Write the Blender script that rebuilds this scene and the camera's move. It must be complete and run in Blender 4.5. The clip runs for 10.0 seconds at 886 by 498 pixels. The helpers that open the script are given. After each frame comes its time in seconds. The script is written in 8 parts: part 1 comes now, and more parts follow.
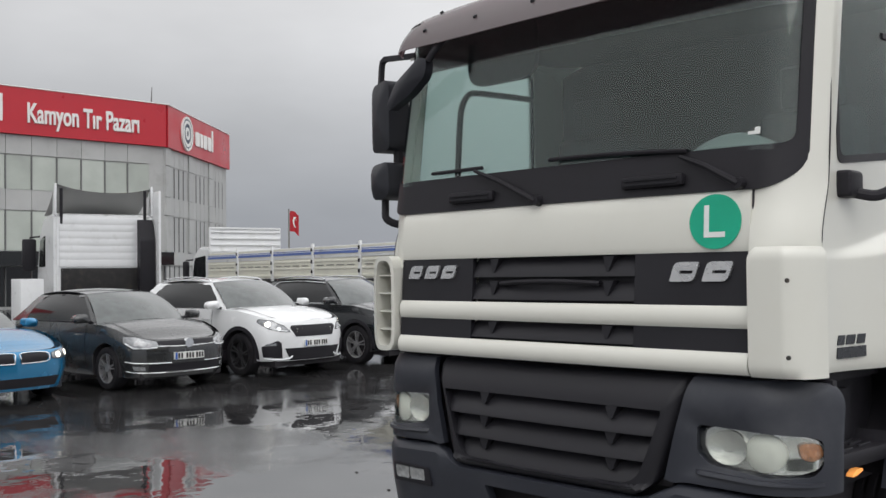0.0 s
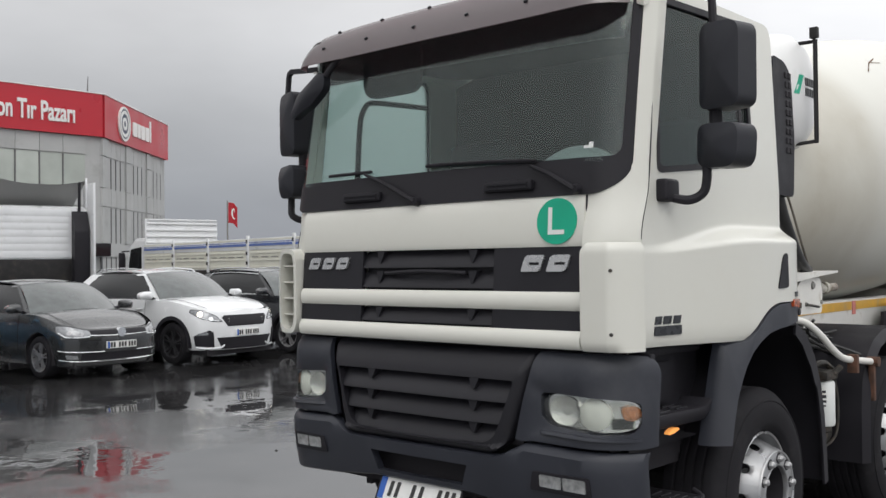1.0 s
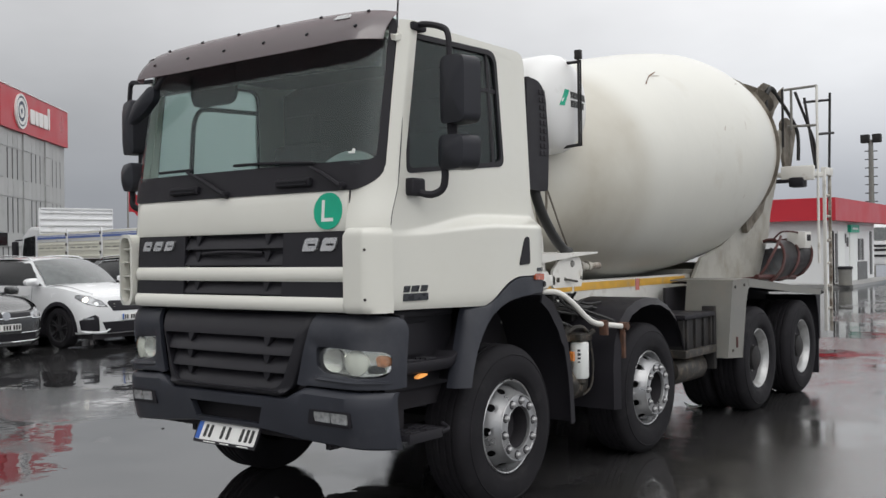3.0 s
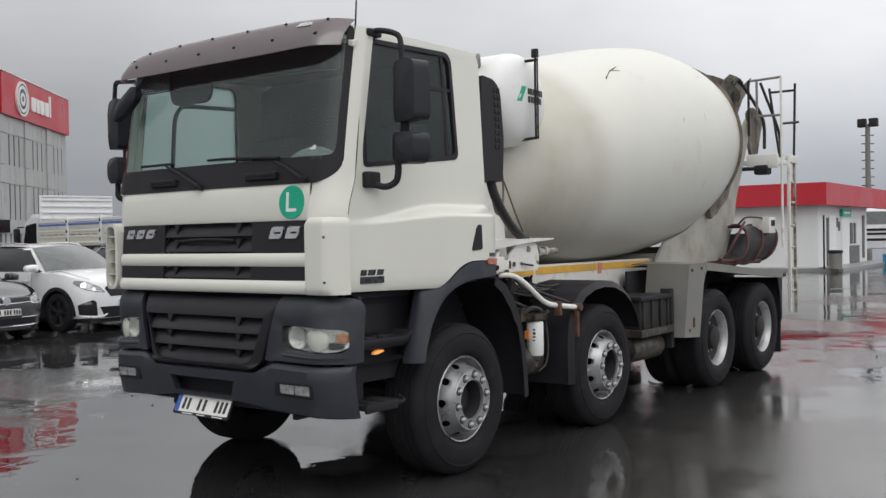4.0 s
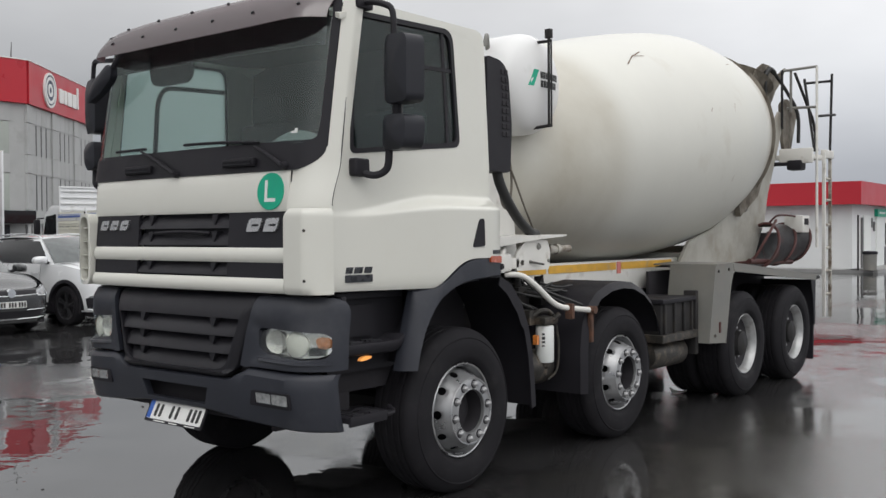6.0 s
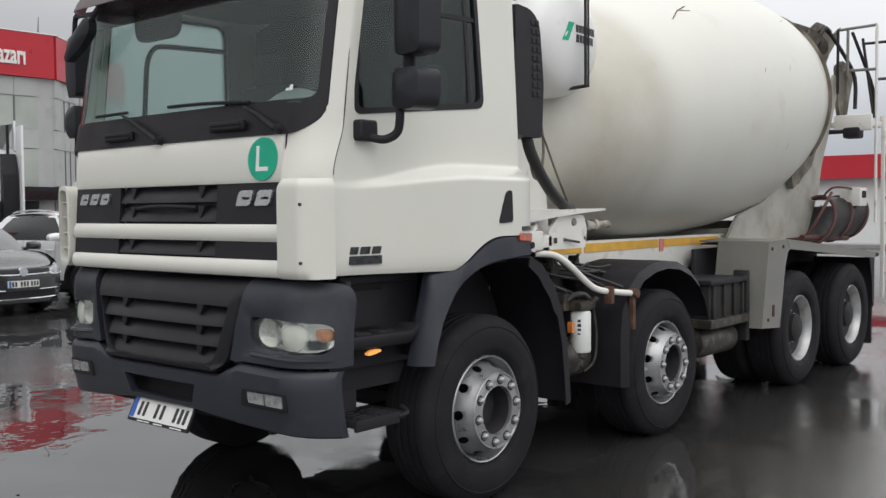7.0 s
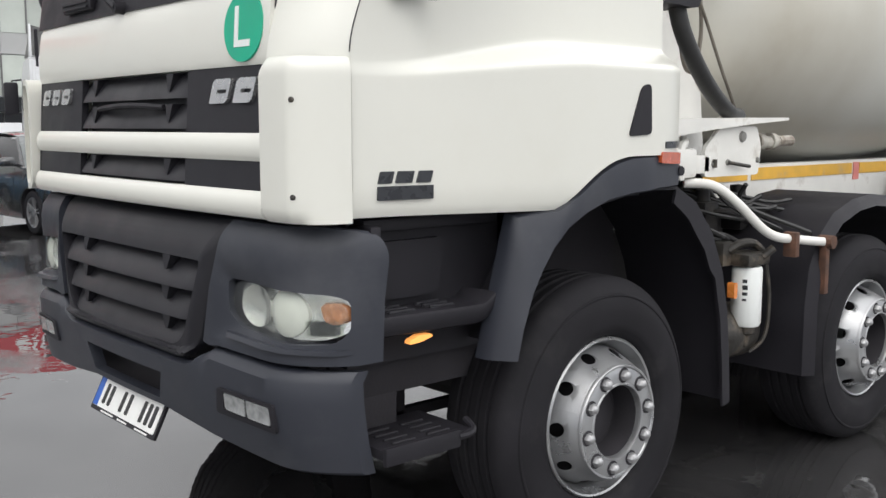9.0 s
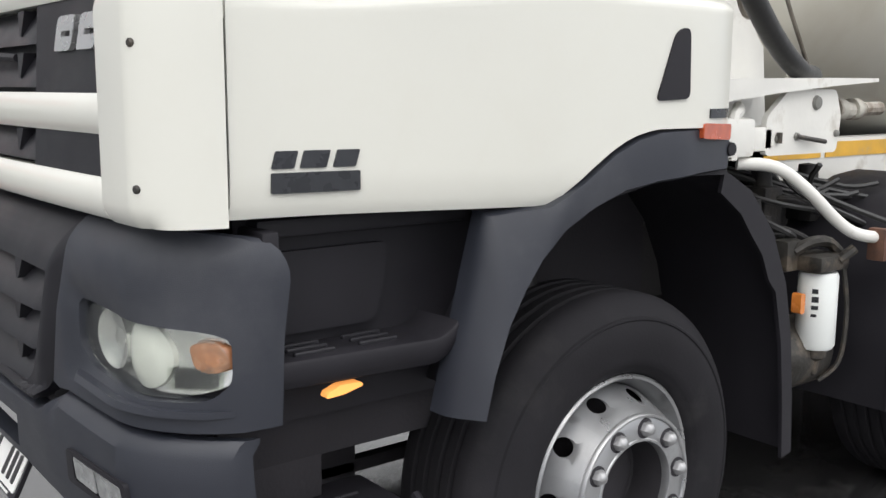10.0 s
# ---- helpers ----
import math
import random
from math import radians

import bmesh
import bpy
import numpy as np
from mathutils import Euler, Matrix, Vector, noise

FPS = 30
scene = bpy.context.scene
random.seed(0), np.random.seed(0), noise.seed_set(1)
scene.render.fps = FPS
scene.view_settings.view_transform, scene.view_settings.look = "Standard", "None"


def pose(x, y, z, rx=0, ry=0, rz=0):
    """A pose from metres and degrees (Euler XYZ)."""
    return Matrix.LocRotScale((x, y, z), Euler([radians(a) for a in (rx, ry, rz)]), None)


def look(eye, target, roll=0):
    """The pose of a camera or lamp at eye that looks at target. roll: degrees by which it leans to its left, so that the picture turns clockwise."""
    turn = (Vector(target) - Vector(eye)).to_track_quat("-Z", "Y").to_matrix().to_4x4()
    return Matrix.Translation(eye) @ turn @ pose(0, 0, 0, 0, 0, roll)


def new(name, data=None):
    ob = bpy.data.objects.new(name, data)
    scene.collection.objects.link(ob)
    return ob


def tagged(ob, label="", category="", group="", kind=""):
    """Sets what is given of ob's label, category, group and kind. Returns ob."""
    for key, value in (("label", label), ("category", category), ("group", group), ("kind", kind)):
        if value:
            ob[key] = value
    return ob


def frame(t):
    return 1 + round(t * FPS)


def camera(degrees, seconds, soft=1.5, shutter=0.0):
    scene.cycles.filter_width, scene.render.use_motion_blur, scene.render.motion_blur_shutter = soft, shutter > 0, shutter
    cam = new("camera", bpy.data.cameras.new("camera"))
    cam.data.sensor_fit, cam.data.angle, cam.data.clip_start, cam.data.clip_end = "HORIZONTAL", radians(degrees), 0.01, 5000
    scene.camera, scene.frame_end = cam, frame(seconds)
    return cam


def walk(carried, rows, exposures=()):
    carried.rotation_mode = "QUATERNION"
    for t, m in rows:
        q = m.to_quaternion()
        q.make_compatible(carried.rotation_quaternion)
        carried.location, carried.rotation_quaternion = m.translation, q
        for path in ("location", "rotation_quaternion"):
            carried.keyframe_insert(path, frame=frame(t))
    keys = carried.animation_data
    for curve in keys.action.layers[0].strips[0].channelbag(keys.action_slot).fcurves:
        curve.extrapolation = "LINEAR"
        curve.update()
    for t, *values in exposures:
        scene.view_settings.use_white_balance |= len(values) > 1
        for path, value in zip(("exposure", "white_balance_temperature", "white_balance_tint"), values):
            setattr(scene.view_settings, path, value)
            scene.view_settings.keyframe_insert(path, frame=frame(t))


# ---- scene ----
cam = camera(49.0, 10.0)
PATH = [
    (0, (2.629, -3.014, 1.673), (1.21, -1.607, 1.722), -0.7),
    (0.5, (2.93, -3.122, 1.644), (1.562, -1.664, 1.696), -0.1),
    (1, (3.265, -3.279, 1.667), (1.929, -1.791, 1.698), -0.6),
    (1.5, (3.628, -3.389, 1.643), (2.321, -1.875, 1.666), -0.5),
    (2, (3.92, -3.493, 1.631), (2.664, -1.936, 1.647), -0.4),
    (2.5, (4.221, -3.605, 1.624), (3.016, -2.009, 1.626), -0.3),
    (3, (4.528, -3.697, 1.615), (3.327, -2.097, 1.621), -0.8),
    (4.5, (5.185, -3.989, 1.623), (3.976, -2.396, 1.589), -1.1),
    (5, (5.161, -3.885, 1.62), (3.949, -2.294, 1.596), -1.3),
    (5.5, (5.049, -3.636, 1.615), (3.817, -2.06, 1.595), -0.7),
    (7, (4.428, -2.721, 1.605), (3.129, -1.203, 1.523), -0.5),
    (7.5, (4.192, -2.382, 1.586), (2.856, -0.898, 1.467), -0.4),
    (8, (3.897, -2.03, 1.591), (2.522, -0.586, 1.438), -0.2),
    (8.5, (3.644, -1.636, 1.584), (2.208, -0.257, 1.404), 0.0),
    (9, (3.36, -1.26, 1.559), (1.872, 0.053, 1.309), -0.0),
    (9.5, (3.091, -0.883, 1.55), (1.57, 0.38, 1.248), -0.1),
    (10, (2.843, -0.454, 1.548), (1.287, 0.76, 1.227), 0.3),
]
walk(cam, [(t, look(eye, target, roll)) for t, eye, target, roll in PATH], [(0, -0.04), (2.5, -0.14), (5.0, -0.19), (7.0, -0.08), (8.0, 0.27), (9.0, 0.43), (10.0, 0.50)])

# ---- sky and light: an overcast, rainy day ----
world = bpy.data.worlds.new("overcast_sky")
scene.world = world
world.use_nodes = True
wn, wl = world.node_tree.nodes, world.node_tree.links
wn.clear()


def wnode(kind, **values):
    n = wn.new(kind)
    for k, v in values.items():
        n.inputs[k].default_value = v
    return n


SUN_ELEVATION, SUN_ROTATION = radians(55), radians(120)
sky = wn.new("ShaderNodeTexSky")
sky.sky_type = "NISHITA"
sky.sun_disc = False
sky.sun_elevation, sky.sun_rotation = SUN_ELEVATION, SUN_ROTATION
coords = wn.new("ShaderNodeTexCoord")
split = wn.new("ShaderNodeSeparateXYZ")
wl.new(coords.outputs["Generated"], split.inputs[0])
# cloud cover: darker towards the horizon in the west, broken by soft cloud masses
gradient = wn.new("ShaderNodeValToRGB")
wl.new(split.outputs["Z"], gradient.inputs[0])
ramp = gradient.color_ramp
ramp.elements[0].position, ramp.elements[0].color = 0.0, (0.30, 0.315, 0.355, 1)
ramp.elements[1].position, ramp.elements[1].color = 1.0, (1.20, 1.20, 1.21, 1)
for at, c in ((0.06, (0.36, 0.375, 0.41)), (0.16, (0.60, 0.61, 0.63)), (0.30, (0.84, 0.84, 0.85)), (0.55, (1.05, 1.05, 1.06))):
    e = ramp.elements.new(at)
    e.color = (*c, 1)
lift = wn.new("ShaderNodeMapping")
lift.inputs["Scale"].default_value = (1.0, 1.0, 2.6)
wl.new(coords.outputs["Generated"], lift.inputs[0])
clouds = wnode("ShaderNodeTexNoise", Scale=2.2, Detail=5.0, Roughness=0.5)
wl.new(lift.outputs[0], clouds.inputs["Vector"])
cloud_range = wnode("ShaderNodeMapRange")
for k, v in (("From Min", 0.3), ("From Max", 0.7), ("To Min", 0.86), ("To Max", 1.14)):
    cloud_range.inputs[k].default_value = v
wl.new(clouds.outputs["Fac"], cloud_range.inputs["Value"])
# the cloud is thinner to the north-east
side_dot = wn.new("ShaderNodeVectorMath")
side_dot.operation = "DOT_PRODUCT"
side_dot.inputs[1].default_value = (0.94, 0.34, 0.0)
wl.new(coords.outputs["Generated"], side_dot.inputs[0])
side_range = wnode("ShaderNodeMapRange")
for k, v in (("From Min", -0.75), ("From Max", 0.1), ("To Min", 0.84), ("To Max", 1.55)):
    side_range.inputs[k].default_value = v
wl.new(side_dot.outputs["Value"], side_range.inputs["Value"])
times = wn.new("ShaderNodeMath")
times.operation = "MULTIPLY"
wl.new(cloud_range.outputs[0], times.inputs[0])
wl.new(side_range.outputs[0], times.inputs[1])
scaled = wn.new("ShaderNodeVectorMath")
scaled.operation = "SCALE"
wl.new(gradient.outputs[0], scaled.inputs[0])
wl.new(times.outputs[0], scaled.inputs["Scale"])
sky_back = wnode("ShaderNodeBackground", Strength=0.05)
wl.new(sky.outputs[0], sky_back.inputs[0])
cloud_back = wnode("ShaderNodeBackground", Strength=1.0)
wl.new(scaled.outputs[0], cloud_back.inputs[0])
cover = wnode("ShaderNodeMixShader", Fac=0.93)
wl.new(sky_back.outputs[0], cover.inputs[1])
wl.new(cloud_back.outputs[0], cover.inputs[2])
world_out = wn.new("ShaderNodeOutputWorld")
wl.new(cover.outputs[0], world_out.inputs[0])

sun = new("sun", bpy.data.lights.new("sun", "SUN"))
sun.data.energy, sun.data.angle, sun.data.color = 0.55, radians(40), (1.0, 0.97, 0.93)
sun.matrix_world = look((12, -10, 20), (0, 2, 1))

# ---- materials ----
def surface(name, color, rough=0.5, metal=0.0, var=0.1, scale=4.0, bump=0.0, grain=120.0, rvar=0.1, spec=0.5, stain=None, stain_scale=1.5, stain_at=(0.55, 0.75), coat=0.0, piece=0.0, stretch=(1, 1, 1)):
    """A principled material with broad and fine variation; stain: a second colour in soft-edged patches."""
    m = bpy.data.materials.new(name)
    m.use_nodes = True
    nt = m.node_tree
    n, l = nt.nodes, nt.links
    b = n["Principled BSDF"]
    b.inputs["Metallic"].default_value = metal
    b.inputs["Specular IOR Level"].default_value = spec
    b.inputs["Coat Weight"].default_value = coat
    b.inputs["Coat Roughness"].default_value = 0.06
    tc = n.new("ShaderNodeTexCoord")
    mp = n.new("ShaderNodeMapping")
    mp.inputs["Scale"].default_value = stretch
    l.new(tc.outputs["Object"], mp.inputs[0])
    big = n.new("ShaderNodeTexNoise")
    big.inputs["Scale"].default_value, big.inputs["Detail"].default_value = scale, 6
    l.new(mp.outputs[0], big.inputs["Vector"])
    mr = n.new("ShaderNodeMapRange")
    mr.inputs["From Min"].default_value, mr.inputs["From Max"].default_value = 0.3, 0.7
    mr.inputs["To Min"].default_value, mr.inputs["To Max"].default_value = 1 - var, 1 + var
    l.new(big.outputs["Fac"], mr.inputs["Value"])
    sc = n.new("ShaderNodeVectorMath")
    sc.operation = "SCALE"
    sc.inputs[0].default_value = color[:3]
    l.new(mr.outputs[0], sc.inputs["Scale"])
    out = sc.outputs[0]
    if piece:
        oi = n.new("ShaderNodeObjectInfo")
        pr = n.new("ShaderNodeMapRange")
        pr.inputs["To Min"].default_value, pr.inputs["To Max"].default_value = 1 - piece, 1 + piece
        l.new(oi.outputs["Random"], pr.inputs["Value"])
        ps = n.new("ShaderNodeVectorMath")
        ps.operation = "SCALE"
        l.new(out, ps.inputs[0])
        l.new(pr.outputs[0], ps.inputs["Scale"])
        out = ps.outputs[0]
    if stain:
        st = n.new("ShaderNodeTexNoise")
        st.inputs["Scale"].default_value, st.inputs["Detail"].default_value, st.inputs["Roughness"].default_value = stain_scale, 8, 0.62
        l.new(mp.outputs[0], st.inputs["Vector"])
        sr = n.new("ShaderNodeMapRange")
        sr.inputs["From Min"].default_value, sr.inputs["From Max"].default_value = stain_at
        l.new(st.outputs["Fac"], sr.inputs["Value"])
        mx = n.new("ShaderNodeMix")
        mx.data_type = "RGBA"
        mx.inputs["B"].default_value = (*stain[:3], 1)
        l.new(sr.outputs[0], mx.inputs["Factor"])
        l.new(out, mx.inputs["A"])
        out = mx.outputs["Result"]
    l.new(out, b.inputs["Base Color"])
    rr = n.new("ShaderNodeMapRange")
    rr.inputs["From Min"].default_value, rr.inputs["From Max"].default_value = 0.3, 0.7
    rr.inputs["To Min"].default_value, rr.inputs["To Max"].default_value = max(rough - rvar, 0.02), min(rough + rvar, 1)
    l.new(big.outputs["Fac"], rr.inputs["Value"])
    l.new(rr.outputs[0], b.inputs["Roughness"])
    if bump:
        fine = n.new("ShaderNodeTexNoise")
        fine.inputs["Scale"].default_value, fine.inputs["Detail"].default_value = grain, 3
        l.new(mp.outputs[0], fine.inputs["Vector"])
        bp = n.new("ShaderNodeBump")
        bp.inputs["Strength"].default_value, bp.inputs["Distance"].default_value = 1.0, bump
        l.new(fine.outputs["Fac"], bp.inputs["Height"])
        l.new(bp.outputs[0], b.inputs["Normal"])
    return m


def clear_glass(name, tint, gloss_rough=0.02, base=0.045, haze=None):
    """Thin glass: tinted, with a Fresnel gloss on it; haze: colour and share of a cloudy body."""
    m = bpy.data.materials.new(name)
    m.use_nodes = True
    n, l = m.node_tree.nodes, m.node_tree.links
    n.clear()
    out = n.new("ShaderNodeOutputMaterial")
    mix = n.new("ShaderNodeMixShader")
    fr = n.new("ShaderNodeLayerWeight")
    edge = n.new("ShaderNodeMath")
    edge.operation = "POWER"
    edge.inputs[1].default_value = 7.0
    l.new(fr.outputs["Facing"], edge.inputs[0])
    amount = n.new("ShaderNodeMath")
    amount.operation = "MULTIPLY_ADD"
    amount.inputs[1].default_value, amount.inputs[2].default_value = 1 - base, base
    l.new(edge.outputs[0], amount.inputs[0])
    tr = n.new("ShaderNodeBsdfTransparent")
    tr.inputs[0].default_value = (*tint, 1)
    gl = n.new("ShaderNodeBsdfGlossy")
    gl.inputs["Roughness"].default_value = gloss_rough
    l.new(amount.outputs[0], mix.inputs[0])
    l.new(tr.outputs[0], mix.inputs[1])
    l.new(gl.outputs[0], mix.inputs[2])
    if haze:
        front, through_, body, both_ = n.new("ShaderNodeBsdfDiffuse"), n.new("ShaderNodeBsdfTranslucent"), n.new("ShaderNodeMixShader"), n.new("ShaderNodeMixShader")
        front.inputs[0].default_value = (*haze[0], 1)
        through_.inputs[0].default_value = (*[min(1.0, c * 2.2) for c in haze[0]], 1)
        body.inputs[0].default_value = 0.5
        l.new(front.outputs[0], body.inputs[1])
        l.new(through_.outputs[0], body.inputs[2])
        both_.inputs[0].default_value = haze[1]
        l.new(tr.outputs[0], both_.inputs[1])
        l.new(body.outputs[0], both_.inputs[2])
        l.new(both_.outputs[0], mix.inputs[1])
    l.new(mix.outputs[0], out.inputs[0])
    return m


def lamp_glow(name, color, strength):
    m = bpy.data.materials.new(name)
    m.use_nodes = True
    b = m.node_tree.nodes["Principled BSDF"]
    b.inputs["Base Color"].default_value = (*color, 1)
    b.inputs["Emission Color"].default_value = (*color, 1)
    b.inputs["Emission Strength"].default_value = strength
    return m


def wet_asphalt():
    """Dark asphalt under a film of rain, with standing water in the hollows."""
    m = bpy.data.materials.new("wet_asphalt")
    m.use_nodes = True
    n, l = m.node_tree.nodes, m.node_tree.links
    b = n["Principled BSDF"]
    tc = n.new("ShaderNodeTexCoord")

    def tex(scale, detail, rough=0.55, stretch=(1, 1, 1)):
        mp = n.new("ShaderNodeMapping")
        mp.inputs["Scale"].default_value = stretch
        l.new(tc.outputs["Object"], mp.inputs[0])
        t = n.new("ShaderNodeTexNoise")
        t.inputs["Scale"].default_value, t.inputs["Detail"].default_value, t.inputs["Roughness"].default_value = scale, detail, rough
        l.new(mp.outputs[0], t.inputs["Vector"])
        return t.outputs["Fac"]

    def rng(v, a, b2, c, d):
        r = n.new("ShaderNodeMapRange")
        r.interpolation_type = "SMOOTHSTEP"
        for k, x in (("From Min", a), ("From Max", b2), ("To Min", c), ("To Max", d)):
            r.inputs[k].default_value = x
        l.new(v, r.inputs["Value"])
        return r.outputs[0]

    broad = tex(0.42, 6.0, 0.6)
    stone = tex(260.0, 3.0)
    patch_ = tex(1.7, 5.0)
    # a large pool lies under and before the lorry's front
    pool = n.new("ShaderNodeMapping")
    pool.inputs["Location"].default_value = (-0.2 / 3.2, 0.9 / 2.9, 0)
    pool.inputs["Scale"].default_value = (1 / 3.2, 1 / 2.9, 0)
    l.new(tc.outputs["Object"], pool.inputs[0])
    pool_far = n.new("ShaderNodeVectorMath")
    pool_far.operation = "LENGTH"
    l.new(pool.outputs[0], pool_far.inputs[0])
    shore = n.new("ShaderNodeMath")
    shore.operation = "MULTIPLY_ADD"
    shore.inputs[1].default_value = 0.6
    l.new(patch_, shore.inputs[0])
    l.new(pool_far.outputs["Value"], shore.inputs[2])
    water = n.new("ShaderNodeMath")
    water.operation = "MAXIMUM"
    l.new(rng(broad, 0.40, 0.56, 0.0, 1.0), water.inputs[0])
    l.new(rng(shore.outputs[0], 1.0, 1.3, 1.0, 0.0), water.inputs[1])
    puddle = water.outputs[0]
    col = n.new("ShaderNodeMix")
    col.data_type = "RGBA"
    col.inputs["A"].default_value, col.inputs["B"].default_value = (0.018, 0.018, 0.019, 1), (0.042, 0.041, 0.042, 1)
    l.new(rng(patch_, 0.3, 0.7, 0.0, 1.0), col.inputs["Factor"])
    grit = n.new("ShaderNodeVectorMath")
    grit.operation = "SCALE"
    l.new(col.outputs["Result"], grit.inputs[0])
    l.new(rng(stone, 0.3, 0.7, 0.65, 1.35), grit.inputs["Scale"])
    l.new(grit.outputs[0], b.inputs["Base Color"])
    # a drier, trodden strip beside the lorry's left side
    place = n.new("ShaderNodeMapping")
    place.inputs["Location"].default_value = (-3.2 / 1.8, -3.9 / 3.8, 0)
    place.inputs["Scale"].default_value = (1 / 1.8, 1 / 3.8, 0)
    l.new(tc.outputs["Object"], place.inputs[0])
    far = n.new("ShaderNodeVectorMath")
    far.operation = "LENGTH"
    l.new(place.outputs[0], far.inputs[0])
    ragged = n.new("ShaderNodeMath")
    ragged.operation = "MULTIPLY_ADD"
    ragged.inputs[1].default_value = 0.9
    l.new(patch_, ragged.inputs[0])
    l.new(far.outputs["Value"], ragged.inputs[2])
    strip = rng(ragged.outputs[0], 1.05, 1.65, 1.0, 0.0)
    film = n.new("ShaderNodeMath")
    film.operation = "MULTIPLY_ADD"
    film.inputs[1].default_value = 0.13
    l.new(strip, film.inputs[0])
    l.new(rng(puddle, 0.0, 1.0, 0.045, 0.012), film.inputs[2])
    l.new(film.outputs[0], b.inputs["Roughness"])
    brown = n.new("ShaderNodeMix")
    brown.data_type = "RGBA"
    brown.inputs["B"].default_value = (0.046, 0.044, 0.040, 1)
    l.new(strip, brown.inputs["Factor"])
    l.new(col.outputs["Result"], brown.inputs["A"])
    l.new(brown.outputs["Result"], grit.inputs[0])
    b.inputs["IOR"].default_value = 2.2
    ripple = tex(7.0, 2.0, 0.5, (1.0, 1.0, 1.0))
    dry = n.new("ShaderNodeMath")
    dry.operation = "MULTIPLY"
    l.new(stone, dry.inputs[0])
    l.new(rng(puddle, 0.0, 1.0, 0.0007, 0.0), dry.inputs[1])
    wet = n.new("ShaderNodeMath")
    wet.operation = "MULTIPLY_ADD"
    wet.inputs[1].default_value = 0.0010
    l.new(ripple, wet.inputs[0])
    l.new(dry.outputs[0], wet.inputs[2])
    swell = n.new("ShaderNodeMath")
    swell.operation = "MULTIPLY_ADD"
    swell.inputs[1].default_value = 0.007
    l.new(tex(1.1, 2.0), swell.inputs[0])
    l.new(wet.outputs[0], swell.inputs[2])
    bp = n.new("ShaderNodeBump")
    bp.inputs["Strength"].default_value, bp.inputs["Distance"].default_value = 1.0, 1.0
    l.new(swell.outputs[0], bp.inputs["Height"])
    l.new(bp.outputs[0], b.inputs["Normal"])
    return m


M_ASPHALT = wet_asphalt()
M_CAB = surface("cab_white_paint", (0.70, 0.695, 0.635), 0.30, var=0.014, scale=1.2, coat=0.4, rvar=0.015, stain=(0.68, 0.67, 0.605), stain_scale=9.0, stain_at=(0.5, 1.0))
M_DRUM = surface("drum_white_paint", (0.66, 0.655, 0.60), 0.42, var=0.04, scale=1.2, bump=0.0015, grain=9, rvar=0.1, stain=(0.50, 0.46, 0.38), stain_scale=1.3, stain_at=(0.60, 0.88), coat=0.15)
M_TANK = surface("tank_white_paint", (0.78, 0.78, 0.77), 0.35, var=0.03, scale=2.0, coat=0.2, stain=(0.55, 0.54, 0.5), stain_scale=3, stain_at=(0.62, 0.9))
M_PLASTIC = surface("grey_bumper_plastic", (0.024, 0.0265, 0.036), 0.46, var=0.12, scale=3.0, bump=0.0004, grain=420, stain=(0.068, 0.070, 0.078), stain_scale=2.2, stain_at=(0.5, 0.85))
M_BLACK = surface("black_plastic", (0.0185, 0.0175, 0.0215), 0.52, spec=0.25, var=0.15, scale=6, bump=0.0003, grain=350)
M_GRILLE = surface("grille_black_plastic", (0.0165, 0.0160, 0.0200), 0.46, spec=0.33, var=0.12, scale=5, bump=0.0003, grain=420)
M_MIRRORCASE = surface("mirror_case_plastic", (0.021, 0.022, 0.028), 0.5, spec=0.35, var=0.12, scale=6, bump=0.0003, grain=350)
M_DARK = surface("dark_underside", (0.032, 0.030, 0.034), 0.75, spec=0.25, var=0.2, scale=5, bump=0.001, grain=90)
M_RUBBER = surface("tyre_rubber", (0.0180, 0.0173, 0.0198), 0.7, spec=0.12, var=0.2, scale=7, bump=0.0006, grain=160, stain=(0.034, 0.033, 0.034), stain_scale=5, stain_at=(0.55, 0.85))
M_RIM = surface("silver_wheel_paint", (0.40, 0.403, 0.41), 0.33, metal=0.75, var=0.08, scale=9, bump=0.0002, grain=200, stain=(0.22, 0.21, 0.20), stain_scale=7, stain_at=(0.60, 0.90))
M_REARRIM = surface("grey_wheel_paint", (0.46, 0.465, 0.465), 0.4, metal=0.55, var=0.15, scale=9, stain=(0.2, 0.18, 0.16), stain_scale=8, stain_at=(0.55, 0.8))
M_NUT = surface("nut_steel", (0.36, 0.36, 0.365), 0.36, metal=0.7, var=0.2, scale=30)
M_CHROME = surface("chrome", (0.78, 0.79, 0.80), 0.12, metal=1.0, var=0.04, scale=10, rvar=0.05)
M_SILVER = surface("silver_lettering", (0.62, 0.62, 0.62), 0.28, metal=0.8, var=0.08, scale=20)
M_BADGE = surface("dark_badge", (0.038, 0.040, 0.045), 0.3, metal=0.3, var=0.15, scale=30)
M_FRAME = surface("chassis_black_paint", (0.024, 0.023, 0.0235), 0.6, spec=0.25, var=0.3, scale=6, bump=0.002, grain=60, stain=(0.05, 0.043, 0.036), stain_scale=6, stain_at=(0.55, 0.75))
M_OILY = surface("greasy_metal", (0.045, 0.042, 0.038), 0.45, metal=0.4, var=0.35, scale=14, bump=0.002, grain=80, stain=(0.16, 0.13, 0.10), stain_scale=12, stain_at=(0.5, 0.7))
M_RUST = surface("rusty_bracket", (0.10, 0.048, 0.03), 0.75, var=0.4, scale=20, bump=0.001, grain=90, stain=(0.05, 0.03, 0.025), stain_scale=18)
